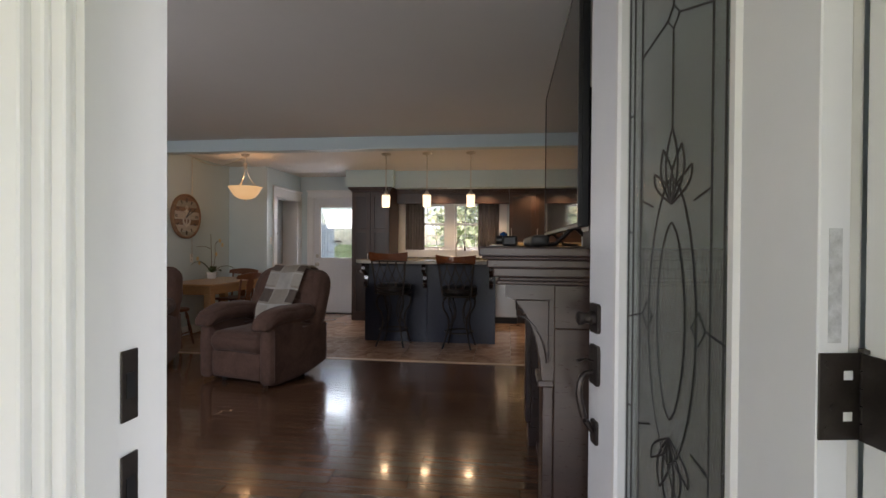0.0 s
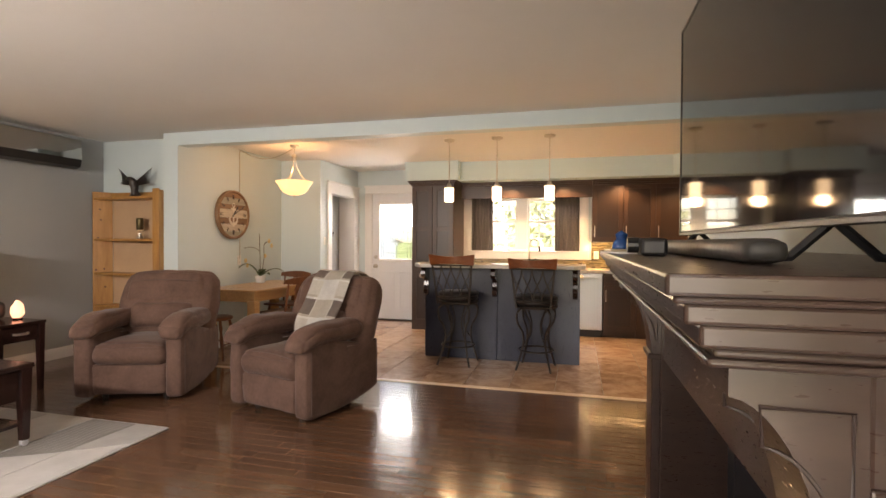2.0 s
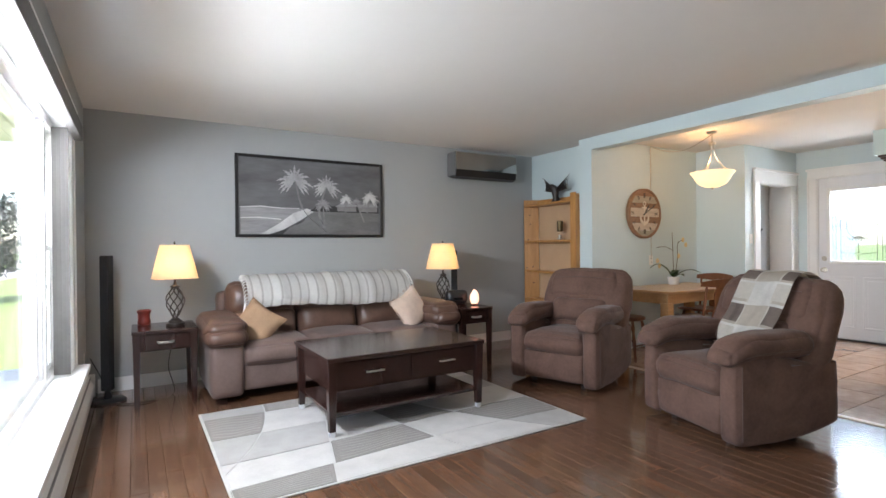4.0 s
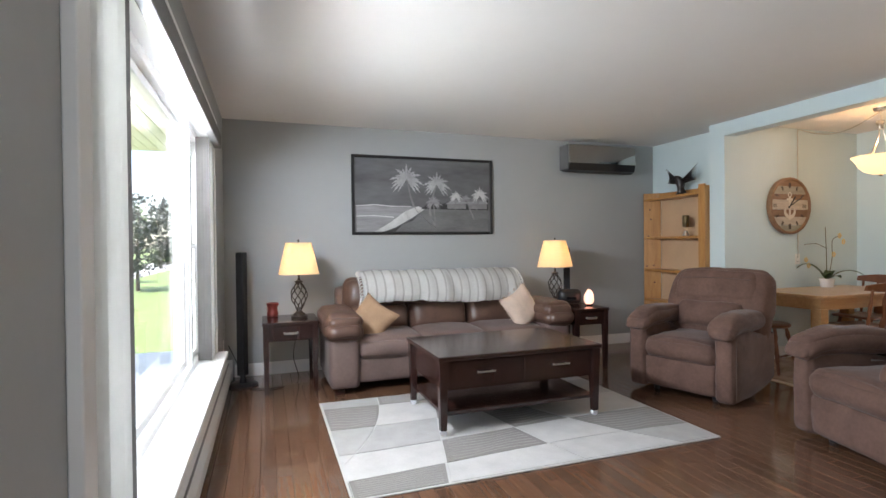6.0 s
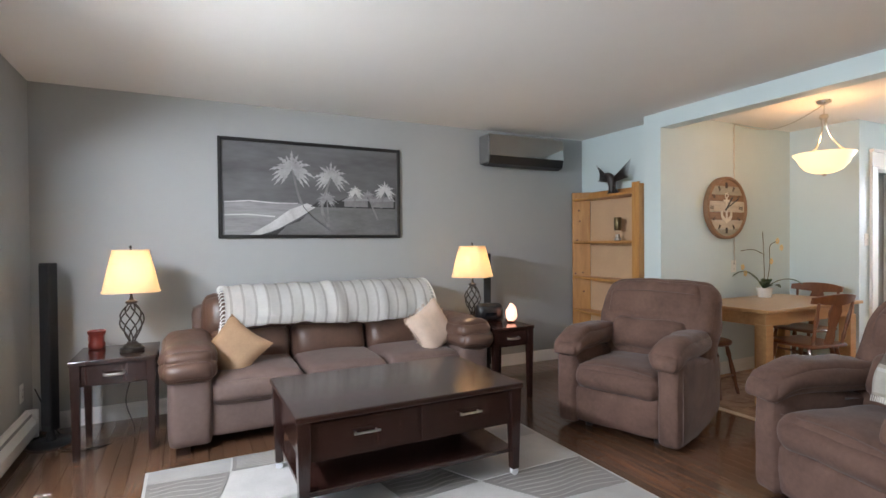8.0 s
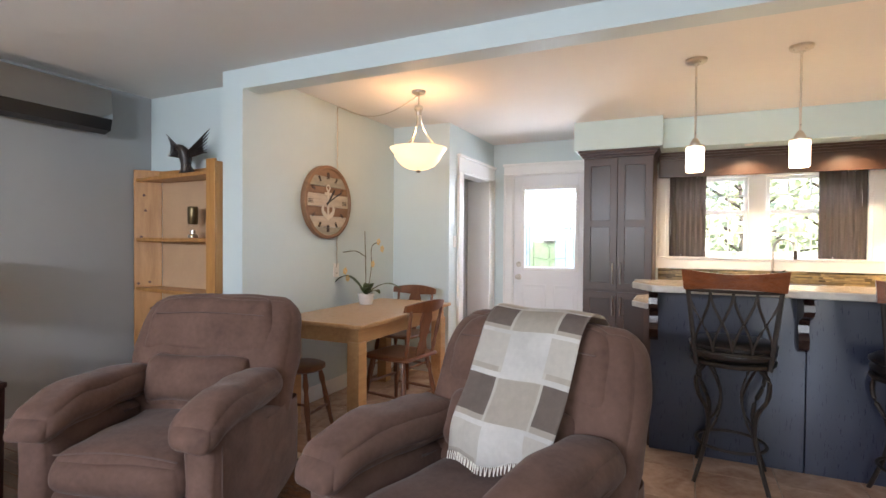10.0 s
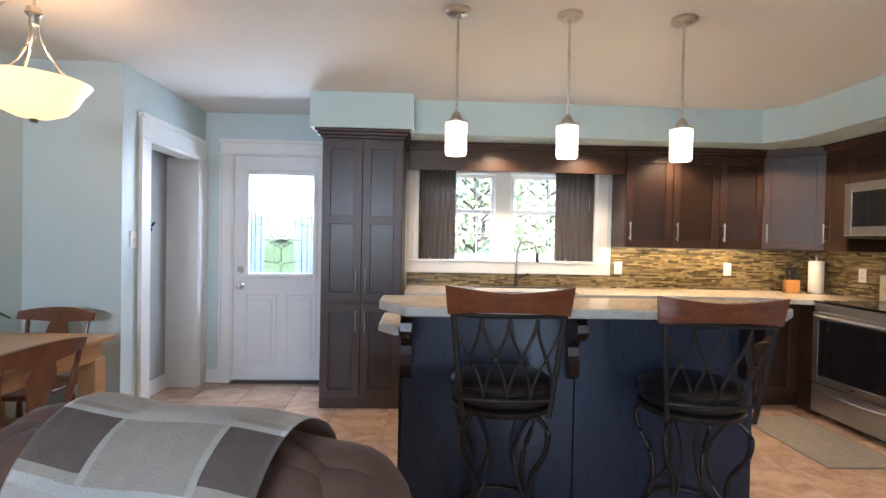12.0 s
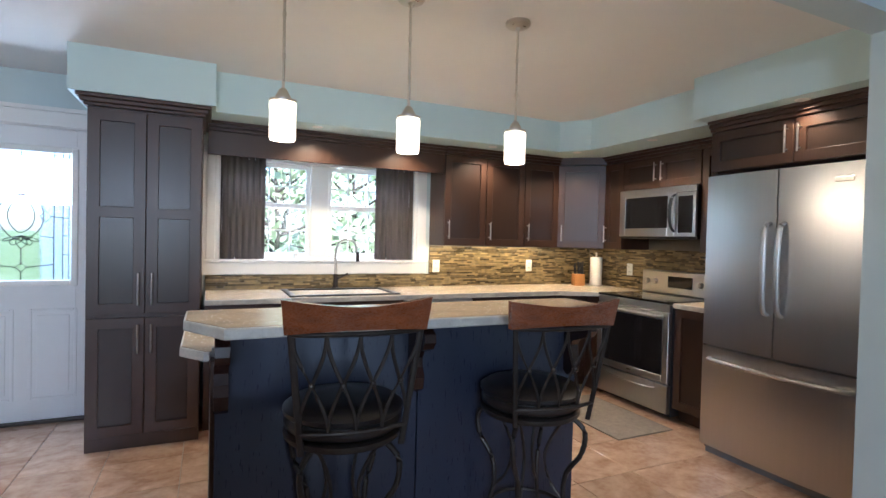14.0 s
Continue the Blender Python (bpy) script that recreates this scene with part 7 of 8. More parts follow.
# bird statue with raised wings
bm = bmesh.new()
tube(bm, curve_pts([(0, 0, 0), (0, 0, 0.03), (0.01, 0, 0.08), (0, 0, 0.14), (-0.01, -0.02, 0.185), (-0.045, -0.03, 0.20), (-0.065, -0.035, 0.185)], 14), [0.05, 0.045, 0.035, 0.033, 0.036, 0.04, 0.044, 0.046, 0.044, 0.038, 0.03, 0.026, 0.02, 0.012, 0.004], 10)
for s in (-1, 1):
    for k in range(7):
        a = Vector((s * 0.02, 0.0, 0.16 - 0.006 * k))
        b = Vector((s * (0.11 + 0.012 * k), 0.01, 0.225 - 0.012 * k))
        c = Vector((s * (0.235 - 0.012 * k), 0.02 + 0.006 * k, 0.325 - 0.028 * k))
        tube(bm, curve_pts([a, b, c], 8), [0.014, 0.016, 0.016, 0.016, 0.015, 0.013, 0.01, 0.007, 0.002], 6, flat=0.35)
for k in range(5):
    tube(bm, [(0.03, 0.0, 0.09), (0.05 + 0.01 * k, 0.05 - 0.025 * k, 0.01)], [0.016, 0.009], 5, flat=0.4)
eagle = part("bird_statue", bm, mat("dark_cast_bronze", (0.035, 0.026, 0.022), 0.4, vary=0.3, scale=30, bump=0.5, bump_scale=60), None, "dark bronze eagle statue with raised wings on shelf", True)
eagle.matrix_world = pose(-4.99, 5.70, 1.773)
tagged(eagle, category="statue")
ln = thing("lantern", pose(-4.92, 5.71, 1.303), "small brass and glass oil lantern on shelf", "lantern")
bm = bmesh.new()
lathe(bm, [(0.034, 0), (0.036, 0.02), (0.022, 0.03), (0.02, 0.06), (0.0, 0.062)], 18)
part("foot", bm, NICKEL, ln, smooth=True)
bm = bmesh.new()
lathe(bm, [(0.024, 0.06), (0.03, 0.09), (0.03, 0.10)], 18)
part("glass_cup", bm, CLEAR, ln, smooth=True)
bm = bmesh.new()
lathe(bm, [(0.028, 0.10), (0.036, 0.11), (0.038, 0.22), (0.034, 0.232), (0.0, 0.234)], 18)
part("cylinder", bm, mat("dark_brass", (0.16, 0.12, 0.06), 0.35, metal=0.8, vary=0.2), ln, "dark brass cylinder", smooth=True)

# ---- mantel with television ----
mt = thing("fireplace_mantel", pose(0, 0, 0), "cocoa-stained wooden fireplace mantel with scrolled corbels", "mantel")
YM0, YM1, XM = 1.80, 3.52, 0.78
BEAD_LINE = mat("dark_bead_line", (0.03, 0.018, 0.015), 0.4)
for name, x, e, z0, z1 in (("mantel_shelf", -0.075, 0.05, 1.222, 1.25), ("moulding", -0.065, 0.042, 1.212, 1.222), ("moulding", -0.05, 0.032, 1.185, 1.212), ("moulding", -0.03, 0.024, 1.155, 1.185), ("moulding", -0.012, 0.014, 1.142, 1.155), ("moulding", -0.02, 0.018, 1.13, 1.142)):
    part(name, boxes((x, YM0 - e, z0, XM, YM1 + e, z1), bevel=0.005), MANTEL, mt)
part("frieze", boxes((0.165, YM0, 0.99, XM, YM1, 1.13), bevel=0.003, seg=1), MANTEL, mt)
for y0, y1 in ((YM0, YM0 + 0.17), (YM1 - 0.17, YM1)):
    bm = boxes((0.165, y0, 0.12, XM, y1, 0.99), bevel=0.004)
    box(bm, 0.15, y0 - 0.008, 0.0, XM, y1 + 0.008, 0.12, bevel=0.005)
    part("side_column", bm, MANTEL, mt)
    bm = boxes((0.13, y0 + 0.01, 0.14, 0.166, y1 - 0.01, 0.80), bevel=0.004)
    box(bm, 0.115, y0 + 0.002, 0.80, 0.168, y1 - 0.002, 0.822, bevel=0.004)
    part("pilaster", bm, MANTEL, mt)
    pr = [(0.166, 1.13), (0.166, 0.822), (0.128, 0.822)]
    for k in range(13):
        t = k / 12
        pr.append((0.128 - 0.02 * math.sin(math.pi * t) * 0.0 - 0.118 * (t ** 1.6) , 0.825 + 0.265 * (1 - (1 - t) ** 1.7)))
    pr.append((0.01, 1.13))
    bm = bmesh.new()
    prism(bm, pr, y0 + 0.004, y1 - 0.004)
    bmesh.ops.bevel(bm, geom=[e for e in bm.edges if len(e.link_faces) == 2 and e.calc_face_angle(0) > 1.2], offset=0.006, segments=2, profile=0.5, affect='EDGES')
    c = part("corbel", bm, MANTEL, mt, "scrolled corbel with beaded panel")
    for yy in (y0 + 0.003, y1 - 0.003):
        bm = bmesh.new()
        tube(bm, [(0.148, yy, 1.08), (0.148, yy, 0.88)] + [(0.143 - 0.095 * (k / 8) ** 1.6, yy, 0.88 + 0.15 * (1 - (1 - k / 8) ** 1.7)) for k in range(9)] + [(0.046, yy, 1.08)], 0.003, 5, True)
        part("bead", bm, BEAD_LINE, c)
part("header", boxes((0.175, YM0 + 0.17, 0.80, XM, YM1 - 0.17, 0.99), bevel=0.003, seg=1), MANTEL, mt)
part("firebox", boxes((0.42, YM0 + 0.17, 0.03, XM, YM1 - 0.17, 0.80)), BLACK, mt, "black firebox insert")
part("firebox_glass", boxes((0.408, YM0 + 0.30, 0.15, 0.42, YM1 - 0.30, 0.72)), BLACK_GLASS, mt, "dark fire glass")
part("hearth", boxes((0.20, YM0 + 0.17, 0.0, XM, YM1 - 0.17, 0.03), bevel=0.003, seg=1), MANTEL, mt)

tv = thing("television", pose(0, 0, 0), "large black flat television on the mantel", "television")
part("screen", boxes((0.250, 1.905, 1.335, 0.256, 3.445, 2.178)), SCREEN, tv, "glossy dark screen")
part("bezel", frame_mesh(1.893, 1.318, 3.457, 2.19, -0.003, 0.012, 0.013, 0.002), BLACK, tv).matrix_basis = Matrix(((0, 1, 0, 0.25), (1, 0, 0, 0), (0, 0, 1, 0), (0, 0, 0, 1)))
bm = boxes((0.257, 1.895, 1.32, 0.285, 3.455, 2.188), (0.285, 2.1, 1.35, 0.33, 3.25, 1.85), bevel=0.004)
part("back_shell", bm, BLACK, tv)
for y in (2.15, 3.2):
    bm = bmesh.new()
    tube(bm, [(0.27, y, 1.33), (0.20, y, 1.262), (0.12, y, 1.256)], 0.009, 6)
    tube(bm, [(0.27, y, 1.33), (0.34, y, 1.262), (0.42, y, 1.256)], 0.009, 6)
    part("stand_foot", bm, BLACK, tv)
sb = thing("soundbar", pose(0, 0, 0), "long dark soundbar below the television", "soundbar")
bm = bmesh.new()
cushion(bm, 0.10, 2.05, 1.251, 0.17, 3.05, 1.296, 0.02, (0, 0, 0), 8)
part("bar", bm, mat("soundbar_grey", (0.03, 0.028, 0.026), 0.45), sb, smooth=True)
spk = thing("box_speaker", pose(0.37, 1.90, 1.251, 0, 0, 0), "black box speaker on the mantel beside television", "speaker")
part("cabinet", boxes((-0.075, -0.075, 0.05, 0.075, 0.075, 0.40), bevel=0.006), BLACK, spk)
part("foot_box", boxes((-0.09, -0.085, 0, 0.085, 0.10, 0.055), bevel=0.004), mat("dark_slate_box", (0.05, 0.055, 0.065), 0.5), spk)
bl = thing("blue_figurine", pose(-0.01, 3.18, 1.2505), "small glossy blue object on the mantel", "ornament")
bm = bmesh.new()
lathe(bm, [(0.03, 0), (0.036, 0.015), (0.03, 0.04), (0.02, 0.05), (0.024, 0.07), (0.0, 0.085)], 16)
part("ornament_body", bm, mat("cobalt_glaze", (0.02, 0.08, 0.24), 0.2), bl, smooth=True)
cm = thing("camera_ornament", pose(0.02, 2.62, 1.2505), "small black gadget on the mantel", "gadget")
bm = boxes((-0.03, -0.06, 0, 0.04, 0.06, 0.05), bevel=0.01)
rod(bm, (-0.03, 0, 0.03), (-0.06, 0, 0.03), 0.022, seg=14)
part("gadget_body", bm, BLACK, cm)
pa = thing("paper_pile", pose(-0.02, 2.95, 1.2505, 0, 0, 12), "loose papers and a card on the mantel", "papers")
part("sheet", boxes((-0.05, -0.11, 0, 0.05, 0.11, 0.004)), WHITE_PLASTIC, pa)
part("card", boxes((-0.03, 0.05, 0.004, 0.045, 0.14, 0.012)), mat("tan_card", (0.5, 0.42, 0.3), 0.8), pa)

# ---- dining corner ----
dt = thing("dining_table", pose(-3.845, 6.485, 0), "light maple dining table with square legs", "dining table")
part("tabletop", boxes((-0.36, -0.70, 0.725, 0.36, 0.70, 0.752), bevel=0.006), OAK_TABLE, dt)
part("apron", boxes((-0.31, -0.65, 0.62, 0.31, 0.65, 0.725)), OAK_TABLE, dt)
for x in (-0.275, 0.275):
    for y in (-0.615, 0.615):
        part("leg", boxes((x - 0.047, y - 0.047, 0, x + 0.047, y + 0.047, 0.63), bevel=0.004), OAK_TABLE, dt)


def turned(bm, p, q, r):
    p, q = Vector(p), Vector(q)
    tube(bm, [p.lerp(q, k / 10) for k in range(11)], [r * f for f in (0.85, 0.9, 1.2, 0.8, 1.0, 1.15, 1.2, 1.0, 0.8, 0.9, 0.7)], 8)


def wood_chair(m, label):
    c = thing("dining_chair", m, label, "chair", "chairs at the dining table")
    bm = bmesh.new()
    cushion(bm, -0.205, -0.20, 0.425, 0.205, 0.20, 0.462, 0.018, (0.02, 0.02, -0.006), 10)
    part("seat", bm, CHAIR_WOOD, c, smooth=True)
    for x in (-1, 1):
        for y in (-1, 1):
            bm = bmesh.new()
            turned(bm, (x * 0.15, y * 0.14, 0.43), (x * 0.205, y * 0.20, 0.0), 0.017)
            part("leg", bm, CHAIR_WOOD, c, smooth=True)
    for a, b in (((-0.185, -0.175, 0.17), (-0.185, 0.175, 0.17)), ((0.185, -0.175, 0.17), (0.185, 0.175, 0.17)), ((-0.18, -0.17, 0.24), (0.18, -0.17, 0.24)), ((-0.18, 0.17, 0.15), (0.18, 0.17, 0.15))):
        bm = bmesh.new()
        turned(bm, a, b, 0.010)
        part("stretcher", bm, CHAIR_WOOD, c, smooth=True)
    for x in (-1, 1):
        bm = bmesh.new()
        turned(bm, (x * 0.165, 0.175, 0.45), (x * 0.19, 0.245, 0.80), 0.014)
        part("back_post", bm, CHAIR_WOOD, c, smooth=True)
    bm = bmesh.new()
    prism(bm, [(-0.045, 0.0), (0.045, 0.0), (0.05, 0.06), (0.035, 0.12), (0.055, 0.20), (0.07, 0.27), (0.05, 0.33), (-0.05, 0.33), (-0.07, 0.27), (-0.055, 0.20), (-0.035, 0.12), (-0.05, 0.06)], -0.006, 0.006, pose(0, 0.185, 0.455, -11))
    part("splat", bm, CHAIR_WOOD, c)
    bm = bmesh.new()
    rows = []
    for i in range(13):
        u = -1 + i / 6
        y = 0.262 - 0.045 * u * u
        rows.append([bm.verts.new((u * 0.235, y - 0.010, 0.775 + 0.02 * abs(u))), bm.verts.new((u * 0.235, y + 0.005, 0.868 - 0.025 * u * u)), bm.verts.new((u * 0.235, y + 0.025, 0.868 - 0.025 * u * u)), bm.verts.new((u * 0.235, y + 0.010, 0.775 + 0.02 * abs(u)))])
    for a, b in zip(rows, rows[1:]):
        for k in range(4):
            bm.faces.new((a[k], a[(k + 1) % 4], b[(k + 1) % 4], b[k]))
    bm.faces.new(rows[0])
    bm.faces.new(rows[-1][::-1])
    part("crest_rail", bm, CHAIR_WOOD, c, smooth=True)
    return c


wood_chair(pose(-3.56, 6.42, 0, 0, 0, -98), "reddish brown wooden chair with vase-shaped splat at table")
wood_chair(pose(-3.98, 7.16, 0, 0, 0, -4), "reddish brown wooden chair at the table end")
ds = thing("dining_stool", pose(-3.98, 5.80, 0, 0, 0, 8), "low reddish brown wooden stool by the dining table", "stool")
bm = bmesh.new()
lathe(bm, [(0.0, 0.42), (0.15, 0.42), (0.165, 0.432), (0.165, 0.45), (0.15, 0.458), (0.0, 0.452)], 26)
part("seat", bm, CHAIR_WOOD, ds, smooth=True)
for x in (-1, 1):
    for y in (-1, 1):
        bm = bmesh.new()
        turned(bm, (x * 0.09, y * 0.09, 0.425), (x * 0.16, y * 0.15, 0.0), 0.017)
        part("leg", bm, CHAIR_WOOD, ds, smooth=True)
for a, b in (((-0.135, -0.13, 0.16), (-0.135, 0.13, 0.16)), ((0.135, -0.13, 0.16), (0.135, 0.13, 0.16)), ((-0.13, -0.125, 0.22), (0.13, -0.125, 0.22))):
    bm = bmesh.new()
    turned(bm, a, b, 0.010)
    part("stretcher", bm, CHAIR_WOOD, ds, smooth=True)

orc = thing("orchid", pose(-4.07, 6.72, 0.753), "potted orchid with white pot and few yellow flowers", "plant")
bm = bmesh.new()
lathe(bm, [(0.05, 0), (0.056, 0.006), (0.066, 0.075), (0.07, 0.08), (0.07, 0.09), (0.062, 0.09), (0.058, 0.075), (0.0, 0.072)], 26)
part("pot", bm, mat("white_pot_glaze", (0.76, 0.74, 0.70), 0.25), orc, "white ceramic pot", smooth=True)
LEAFO = mat("orchid_leaf", (0.06, 0.12, 0.03), 0.4, second=(0.035, 0.075, 0.02), scale=10)
for a, L, up in ((0.3, 0.30, 0.08), (3.5, 0.28, 0.13), (1.9, 0.18, 0.07), (5.2, 0.19, 0.06), (-0.5, 0.24, 0.04)):
    bm = bmesh.new()
    d = Vector((math.cos(a), math.sin(a), 0))
    w = Vector((-math.sin(a), math.cos(a), 0))
    rows = []
    for k in range(9):
        t = k / 8
        c = Vector((0, 0, 0.08)) + d * (L * t) + Vector((0, 0, up * math.sin(math.pi * t * 0.8) * 1.2))
        h = 0.045 * math.sin(math.pi * (0.12 + 0.86 * t)) + 0.001
        rows.append([bm.verts.new(c - w * h + Vector((0, 0, 0.008))), bm.verts.new(c), bm.verts.new(c + w * h + Vector((0, 0, 0.008)))])
    for p, q in zip(rows, rows[1:]):
        for k in range(2):
            bm.faces.new((p[k], p[k + 1], q[k + 1], q[k]))
    bmesh.ops.solidify(bm, geom=bm.faces, thickness=0.003)
    part("leaf", bm, LEAFO, orc, smooth=True)
STEM = mat("orchid_stem", (0.10, 0.09, 0.035), 0.6)
for pts in (((0, 0, 0.07), (0.0, -0.01, 0.36), (-0.03, 0.02, 0.62)), ((0.01, 0, 0.07), (0.03, 0.03, 0.30), (0.02, 0.05, 0.48), (0.08, 0.06, 0.53)), ((0, 0, 0.40), (-0.08, -0.04, 0.45), (-0.18, -0.08, 0.44))):
    bm = bmesh.new()
    tube(bm, curve_pts(pts, 14), 0.0035, 6)
    part("stem", bm, STEM, orc, smooth=True)
PETAL = mat("pale_yellow_petal", (0.72, 0.52, 0.22), 0.6, vary=0.15, scale=40)
for c in ((0.08, 0.06, 0.53), (0.11, 0.07, 0.47), (-0.17, -0.07, 0.28), (0.03, 0.05, 0.34), (-0.15, -0.06, 0.22)):
    bm = bmesh.new()
    for k in range(5):
        a = 2 * math.pi * k / 5
        e = Vector(c) + Vector((0.004, math.cos(a) * 0.018, math.sin(a) * 0.018))
        bmesh.ops.create_icosphere(bm, subdivisions=1, radius=1, matrix=Matrix.Translation(e) @ Matrix.Diagonal((0.004, 0.014, 0.014, 1)))
    part("flower", bm, PETAL, orc, smooth=True)

dl = thing("dining_pendant", pose(-3.485, 6.55, 0), "alabaster glass bowl pendant with nickel arms, lit", "pendant light")
bm = bmesh.new()
lathe(bm, [(0.0, 2.44), (0.055, 2.44), (0.05, 2.42), (0.015, 2.405), (0.0, 2.40)], 24)
part("canopy", bm, NICKEL, dl, smooth=True)
bm = bmesh.new()
rod(bm, (0, 0, 2.41), (0, 0, 2.32), 0.006)
lathe(bm, [(0.0, 2.33), (0.03, 2.325), (0.036, 2.30), (0.02, 2.28), (0.022, 2.25), (0.0, 2.245)], 18)
part("stem", bm, NICKEL, dl, smooth=True)
for k in range(3):
    a = 2 * math.pi * k / 3 + 0.5
    bm = bmesh.new()
    tube(bm, curve_pts([(0.016 * math.cos(a), 0.016 * math.sin(a), 2.28), (0.03 * math.cos(a), 0.03 * math.sin(a), 2.18), (0.10 * math.cos(a), 0.10 * math.sin(a), 2.06), (0.182 * math.cos(a), 0.182 * math.sin(a), 2.0)], 16), 0.006, 7)
    part("arm", bm, NICKEL, dl, smooth=True)
bm = bmesh.new()
lathe(bm, [(0.0, 1.838), (0.07, 1.843), (0.125, 1.868), (0.163, 1.91), (0.187, 1.957), (0.214, 1.993), (0.220, 2.003), (0.212, 2.005), (0.182, 1.967), (0.156, 1.92), (0.118, 1.879), (0.063, 1.856), (0.0, 1.851)], 40)
part("bowl", bm, glow("alabaster_glass", (1.0, 0.62, 0.28), 0.17, (0.70, 0.55, 0.36)), dl, "glowing alabaster glass bowl", smooth=True)
bm = bmesh.new()
lathe(bm, [(0.0, 1.814), (0.014, 1.819), (0.02, 1.832), (0.0, 1.842)], 14)
part("finial", bm, NICKEL, dl, smooth=True)
lamp("dining_bulb", 'POINT', pose(-3.485, 6.55, 2.12), 0.7, (1.0, 0.60, 0.28), radius=0.06)
bm = bmesh.new()
sw = [Vector((-3.485, 6.55, 2.41)).lerp(Vector((-4.305, 6.63, 2.43)), k / 30) - Vector((0, 0, 0.12 * math.sin(math.pi * k / 30))) for k in range(31)]
sw += [Vector((-4.308, 6.63, 2.42 - 0.05 * k)) for k in range(1, 28)]
tube(bm, [p + Vector((0, 0.004 * (-1) ** i, 0)) for i, p in enumerate(sw)], 0.0045, 5)
tagged(part("swag_chain", bm, NICKEL, None, "nickel swag chain and cord running down the wall", True), category="chain")
wall_plate(pose(-4.3185, 6.63, 1.04, 0, 0, 90), "white outlet plate under the wall clock")
wall_plate(pose(-3.694, 7.715, 1.29, 0, 0, 90), "white light switch plate beside the hall opening", "switch")
hk = thing("coat_hook", pose(-3.953, 8.30, 1.40, 0, 0, 90), "black double coat hooks on the hall wall", "hook")
part("plate", boxes((-0.09, -0.012, -0.02, 0.09, 0, 0.02), bevel=0.003), BLACK, hk)
for x in (-0.06, 0.0, 0.06):
    bm = bmesh.new()
    tube(bm, curve_pts([(x, -0.01, 0.01), (x, -0.05, 0.0), (x, -0.07, 0.03)], 8), 0.008, 7)
    tube(bm, curve_pts([(x, -0.01, -0.01), (x, -0.035, -0.045), (x, -0.05, -0.02)], 8), 0.007, 7)
    part("hook_arm", bm, BLACK, hk, smooth=True)

# wall clock of bleached boards with an anchor
ck = thing("wall_clock", pose(-4.318, 6.482, 1.606, 0, 0, 90), "round wooden wall clock with painted boards and anchor", "clock")
R = 0.30
CKW = mat("clock_brown_board", (0.30, 0.165, 0.085), 0.6, second=(0.20, 0.105, 0.055), scale=6, stretch=(1, 5, 5))
CKP = mat("clock_pale_board", (0.62, 0.52, 0.40), 0.7, second=(0.46, 0.38, 0.29), scale=7, stretch=(1, 5, 5))
CKG = mat("clock_grey_board", (0.40, 0.36, 0.27), 0.7, second=(0.28, 0.25, 0.19), scale=7, stretch=(1, 5, 5))
bm = bmesh.new()
lathe(bm, [(R - 0.03, 0), (R, 0), (R, 0.045), (R - 0.008, 0.05), (R - 0.022, 0.05), (R - 0.03, 0.035)], 48, (0, 0, 0), False)
bmesh.ops.transform(bm, matrix=Matrix.Rotation(radians(90), 4, 'X'), verts=bm.verts)
part("rim", bm, CKW, ck, "brown wooden rim", smooth=True)
cuts = [-1, -0.74, -0.42, -0.14, 0.24, 0.46, 0.76, 1]
for k, m_ in enumerate((CKG, CKP, CKW, CKP, CKW, CKG, CKW)):
    r = R - 0.025
    z0, z1 = cuts[k] * r + 0.0015, cuts[k + 1] * r - 0.0015
    edge = [(math.sqrt(max(0, r * r - z * z)), z) for z in (z0 + (z1 - z0) * i / 6 for i in range(7))]
    bm = bmesh.new()
    prism(bm, [(x + 1e-4, z) for x, z in edge] + [(-x - 1e-4, z) for x, z in reversed(edge)], -0.03, -0.004)
    part("board", bm, m_, ck)
bm = bmesh.new()
prism(bm, [(-0.012, -0.13), (0.012, -0.13), (0.012, 0.06), (0.045, 0.06), (0.045, 0.08), (0.012, 0.08), (0.012, 0.10), (-0.012, 0.10), (-0.012, 0.08), (-0.045, 0.08), (-0.045, 0.06), (-0.012, 0.06)], -0.034, -0.03)
tube(bm, [(0.022 * math.cos(t), -0.032, 0.118 + 0.022 * math.sin(t)) for t in (2 * math.pi * k / 14 for k in range(14))], 0.006, 6, True)
prism(bm, [(0, -0.15)] + [(0.085 * math.sin(t), -0.06 - 0.075 * math.cos(t)) for t in (0.3 + 1.5 * k / 8 for k in range(9))] + [(0.06, -0.02), (0.055, -0.07), (0.0, -0.115), (-0.055, -0.07), (-0.06, -0.02)] + [(-0.085 * math.sin(t), -0.06 - 0.075 * math.cos(t)) for t in (0.3 + 1.5 * k / 8 for k in range(8, -1, -1))], -0.0338, -0.0302)
part("anchor", bm, mat("clock_cream_paint", (0.68, 0.60, 0.48), 0.7), ck, "cream painted anchor")
CKD = mat("clock_dark_mark", (0.07, 0.045, 0.03), 0.6)
for k in range(12):
    a = radians(30 * k)
    big = k % 3 == 0
    bm = bmesh.new()
    for e in ((-0.012, 0.0, 0.012) if big else (-0.006, 0.006)):
        box(bm, e - 0.003, -0.0335, 0.19, e + 0.003, -0.0302, 0.245 if big else 0.235)
    bmesh.ops.transform(bm, matrix=Matrix.Rotation(a, 4, 'Y'), verts=bm.verts)
    part("hour_mark", bm, CKD, ck)
for a, L, w in ((38, 0.13, 0.007), (62, 0.20, 0.005)):
    bm = boxes((-w, -0.038, -0.03, w, -0.035, L))
    bmesh.ops.transform(bm, matrix=Matrix.Rotation(radians(a), 4, 'Y'), verts=bm.verts)
    part("pointer", bm, BLACK, ck, "black clock hand")

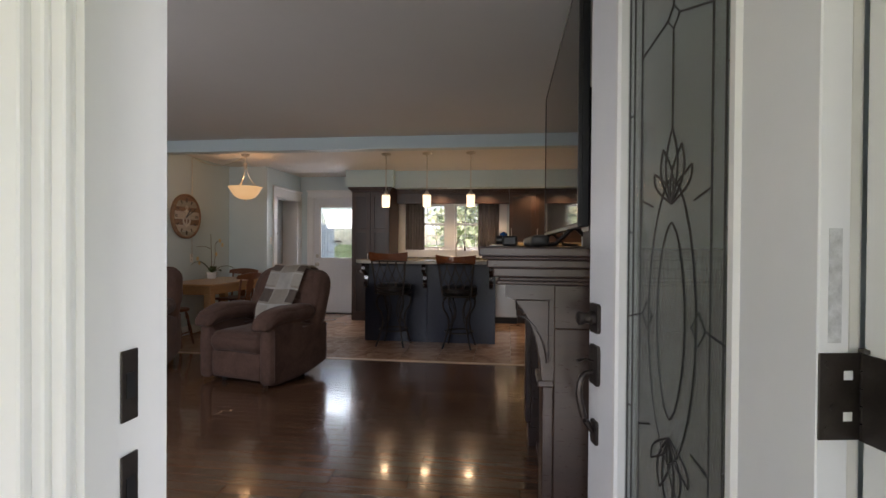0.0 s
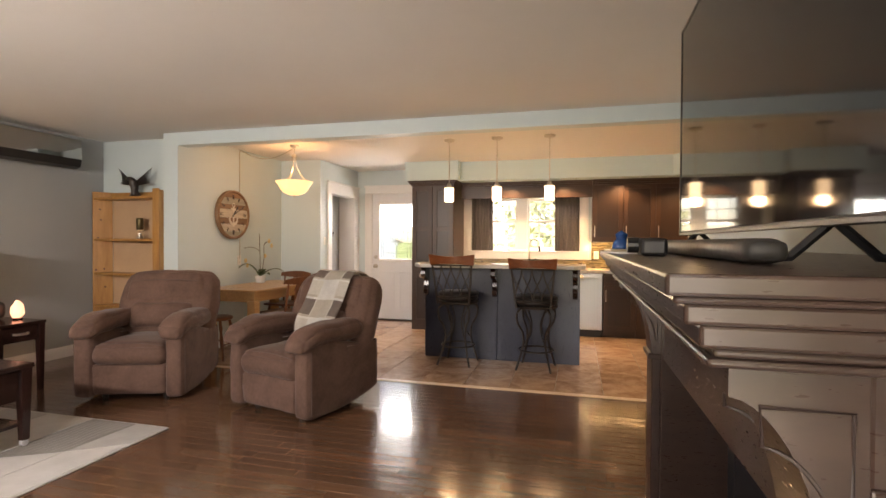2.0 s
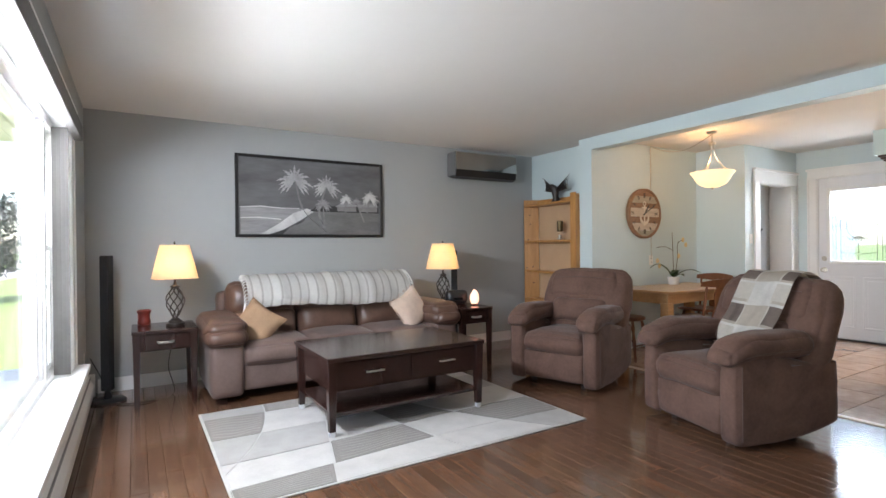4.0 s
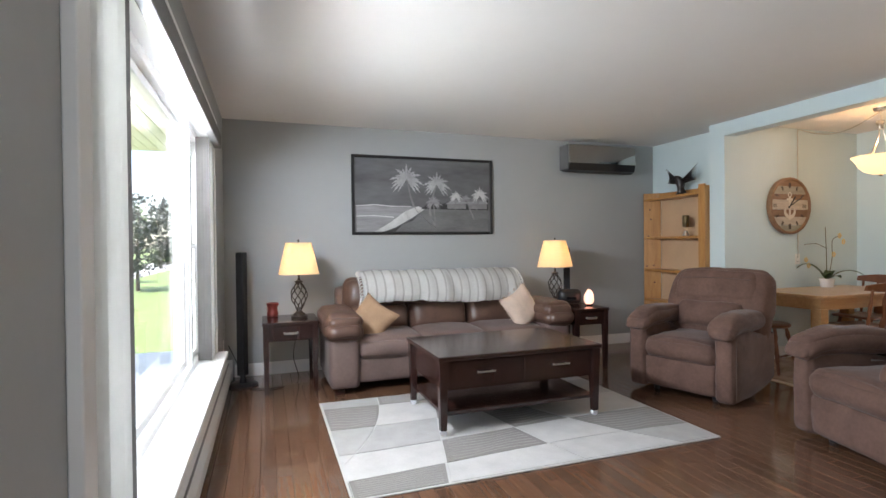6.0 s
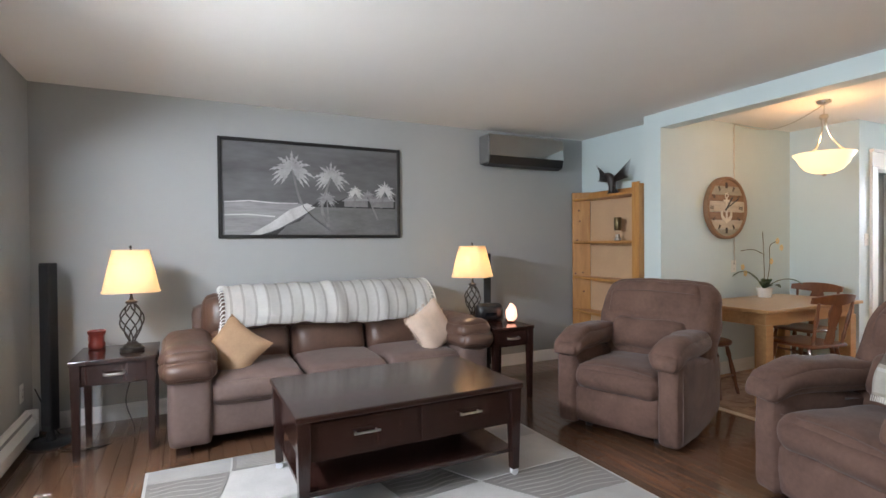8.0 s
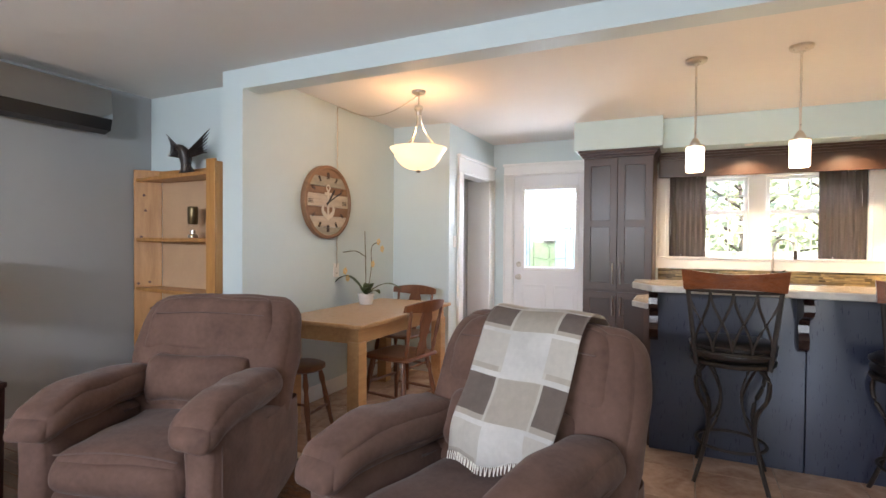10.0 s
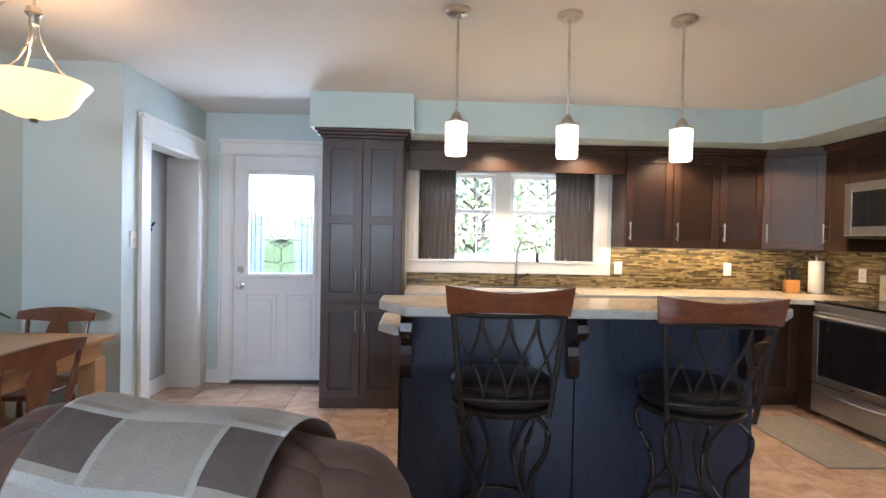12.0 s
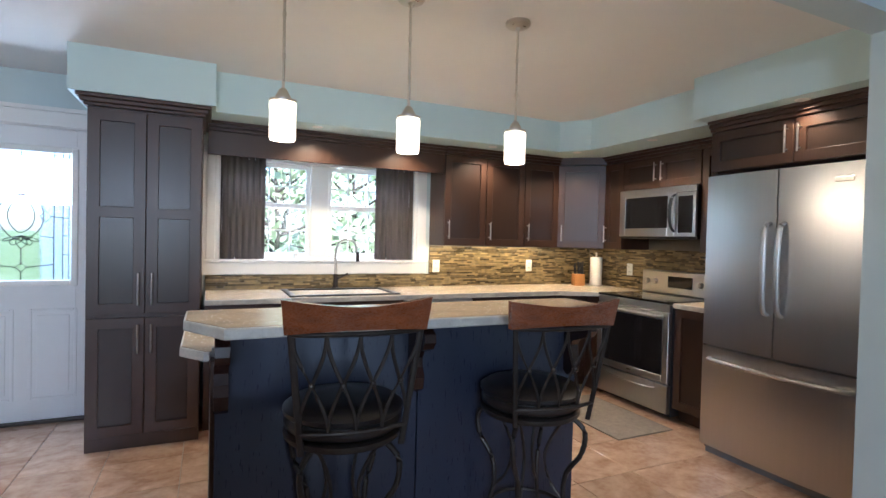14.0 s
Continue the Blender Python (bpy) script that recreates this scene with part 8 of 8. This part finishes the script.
# ---- floors ----
bm = boxes((XW - 0.14, YS - 0.15, -0.12, 2.1, 5.47, -0.012), (XW - 0.14, 5.47, -0.12, -4.4, 6.1, -0.012))
floor_wood = structure("floor_wood", bm, FLOOR_BASE, "dark walnut-stained strip wood floor", "floor")
bm = boxes((-4.4, 5.47, -0.12, 2.1, YN + 0.15, -0.006))
floor_tile = structure("floor_tile", bm, GROUT, "brown marbled glazed ceramic tile floor", "floor")
bm = boxes((-4.504, 5.45, -0.01, XE, 5.505, 0.006), bevel=0.003, seg=1)
structure("trim_threshold", bm, STRIP, "pale wood threshold between wood and tile", "trim")

# wood strips, running across the room
rnd = random.Random(11)
PWID = 0.083
meshes = {}
vs, fs = [], []
count = 0


def plank_verts(L, W, h=0.012, c=0.0018):
    return [(0, 0, -h), (L, 0, -h), (L, W, -h), (0, W, -h), (0, 0, -c), (L, 0, -c), (L, W, -c), (0, W, -c), (c, c, 0), (L - c, c, 0), (L - c, W - c, 0), (c, W - c, 0)]


PF = [(0, 1, 5, 4), (1, 2, 6, 5), (2, 3, 7, 6), (3, 0, 4, 7), (4, 5, 9, 8), (5, 6, 10, 9), (6, 7, 11, 10), (7, 4, 8, 11), (8, 9, 10, 11)]
row, y = 0, YS
while y < 5.44:
    x = XW - rnd.uniform(0, 0.9)
    while x < XE:
        L = rnd.choice((0.42, 0.58, 0.74, 0.9, 1.1))
        x0, x1 = max(x, XW), min(x + L, XE)
        W_ = min(PWID, 5.45 - y) - 0.0012
        if x1 - x0 > 0.02:
            near = -3.2 < (x0 + x1) / 2 < 0.6 and 2.1 < y < 5.44
            if near and count < 290:
                count += 1
                key = (round(x1 - x0, 2), round(W_, 4))
                if key not in meshes:
                    me = bpy.data.meshes.new("plank")
                    me.from_pydata(plank_verts(key[0] - 0.0012, W_), [], PF)
                    me.materials.append(PLANK)
                    meshes[key] = me
                o = new("plank", meshes[key])
                o.parent = floor_wood
                o.location = (x0, y, 0)
                o.rotation_euler = (rnd.gauss(0, 0.0018), 0, 0)
            else:
                i = len(vs)
                lean = rnd.gauss(0, 0.0018)
                vs.extend((x0 + a, y + b, c + lean * b) for a, b, c in plank_verts(x1 - x0 - 0.0012, W_))
                fs.extend(tuple(k + i for k in f) for f in PF)
        x += L
    row += 1
    y += PWID
i = len(vs)
vs.extend((XW + a, 5.45 + b, c) for a, b, c in plank_verts(1.09, 0.40))
fs.extend(tuple(k + i for k in f) for f in PF)
me = bpy.data.meshes.new("planks")
me.from_pydata(vs, [], fs)
me.materials.append(PLANK_REST)
o = new("planks", me)
o.parent = floor_wood
tagged(o, "walnut-stained floor strips", kind="stuff")

# tiles
T = 0.405
me = bpy.data.meshes.new("tile")
me.from_pydata(plank_verts(T - 0.005, T - 0.005, 0.008, 0.0016), [], PF)
me.materials.append(TILE)
for i in range(16):
    for j in range(9):
        x, y = -4.40 + i * T, 5.507 + j * T
        if x + T > 2.05 or y > YN:
            continue
        o = new("tile", me)
        o.parent = floor_tile
        o.location = (x, y, 0)
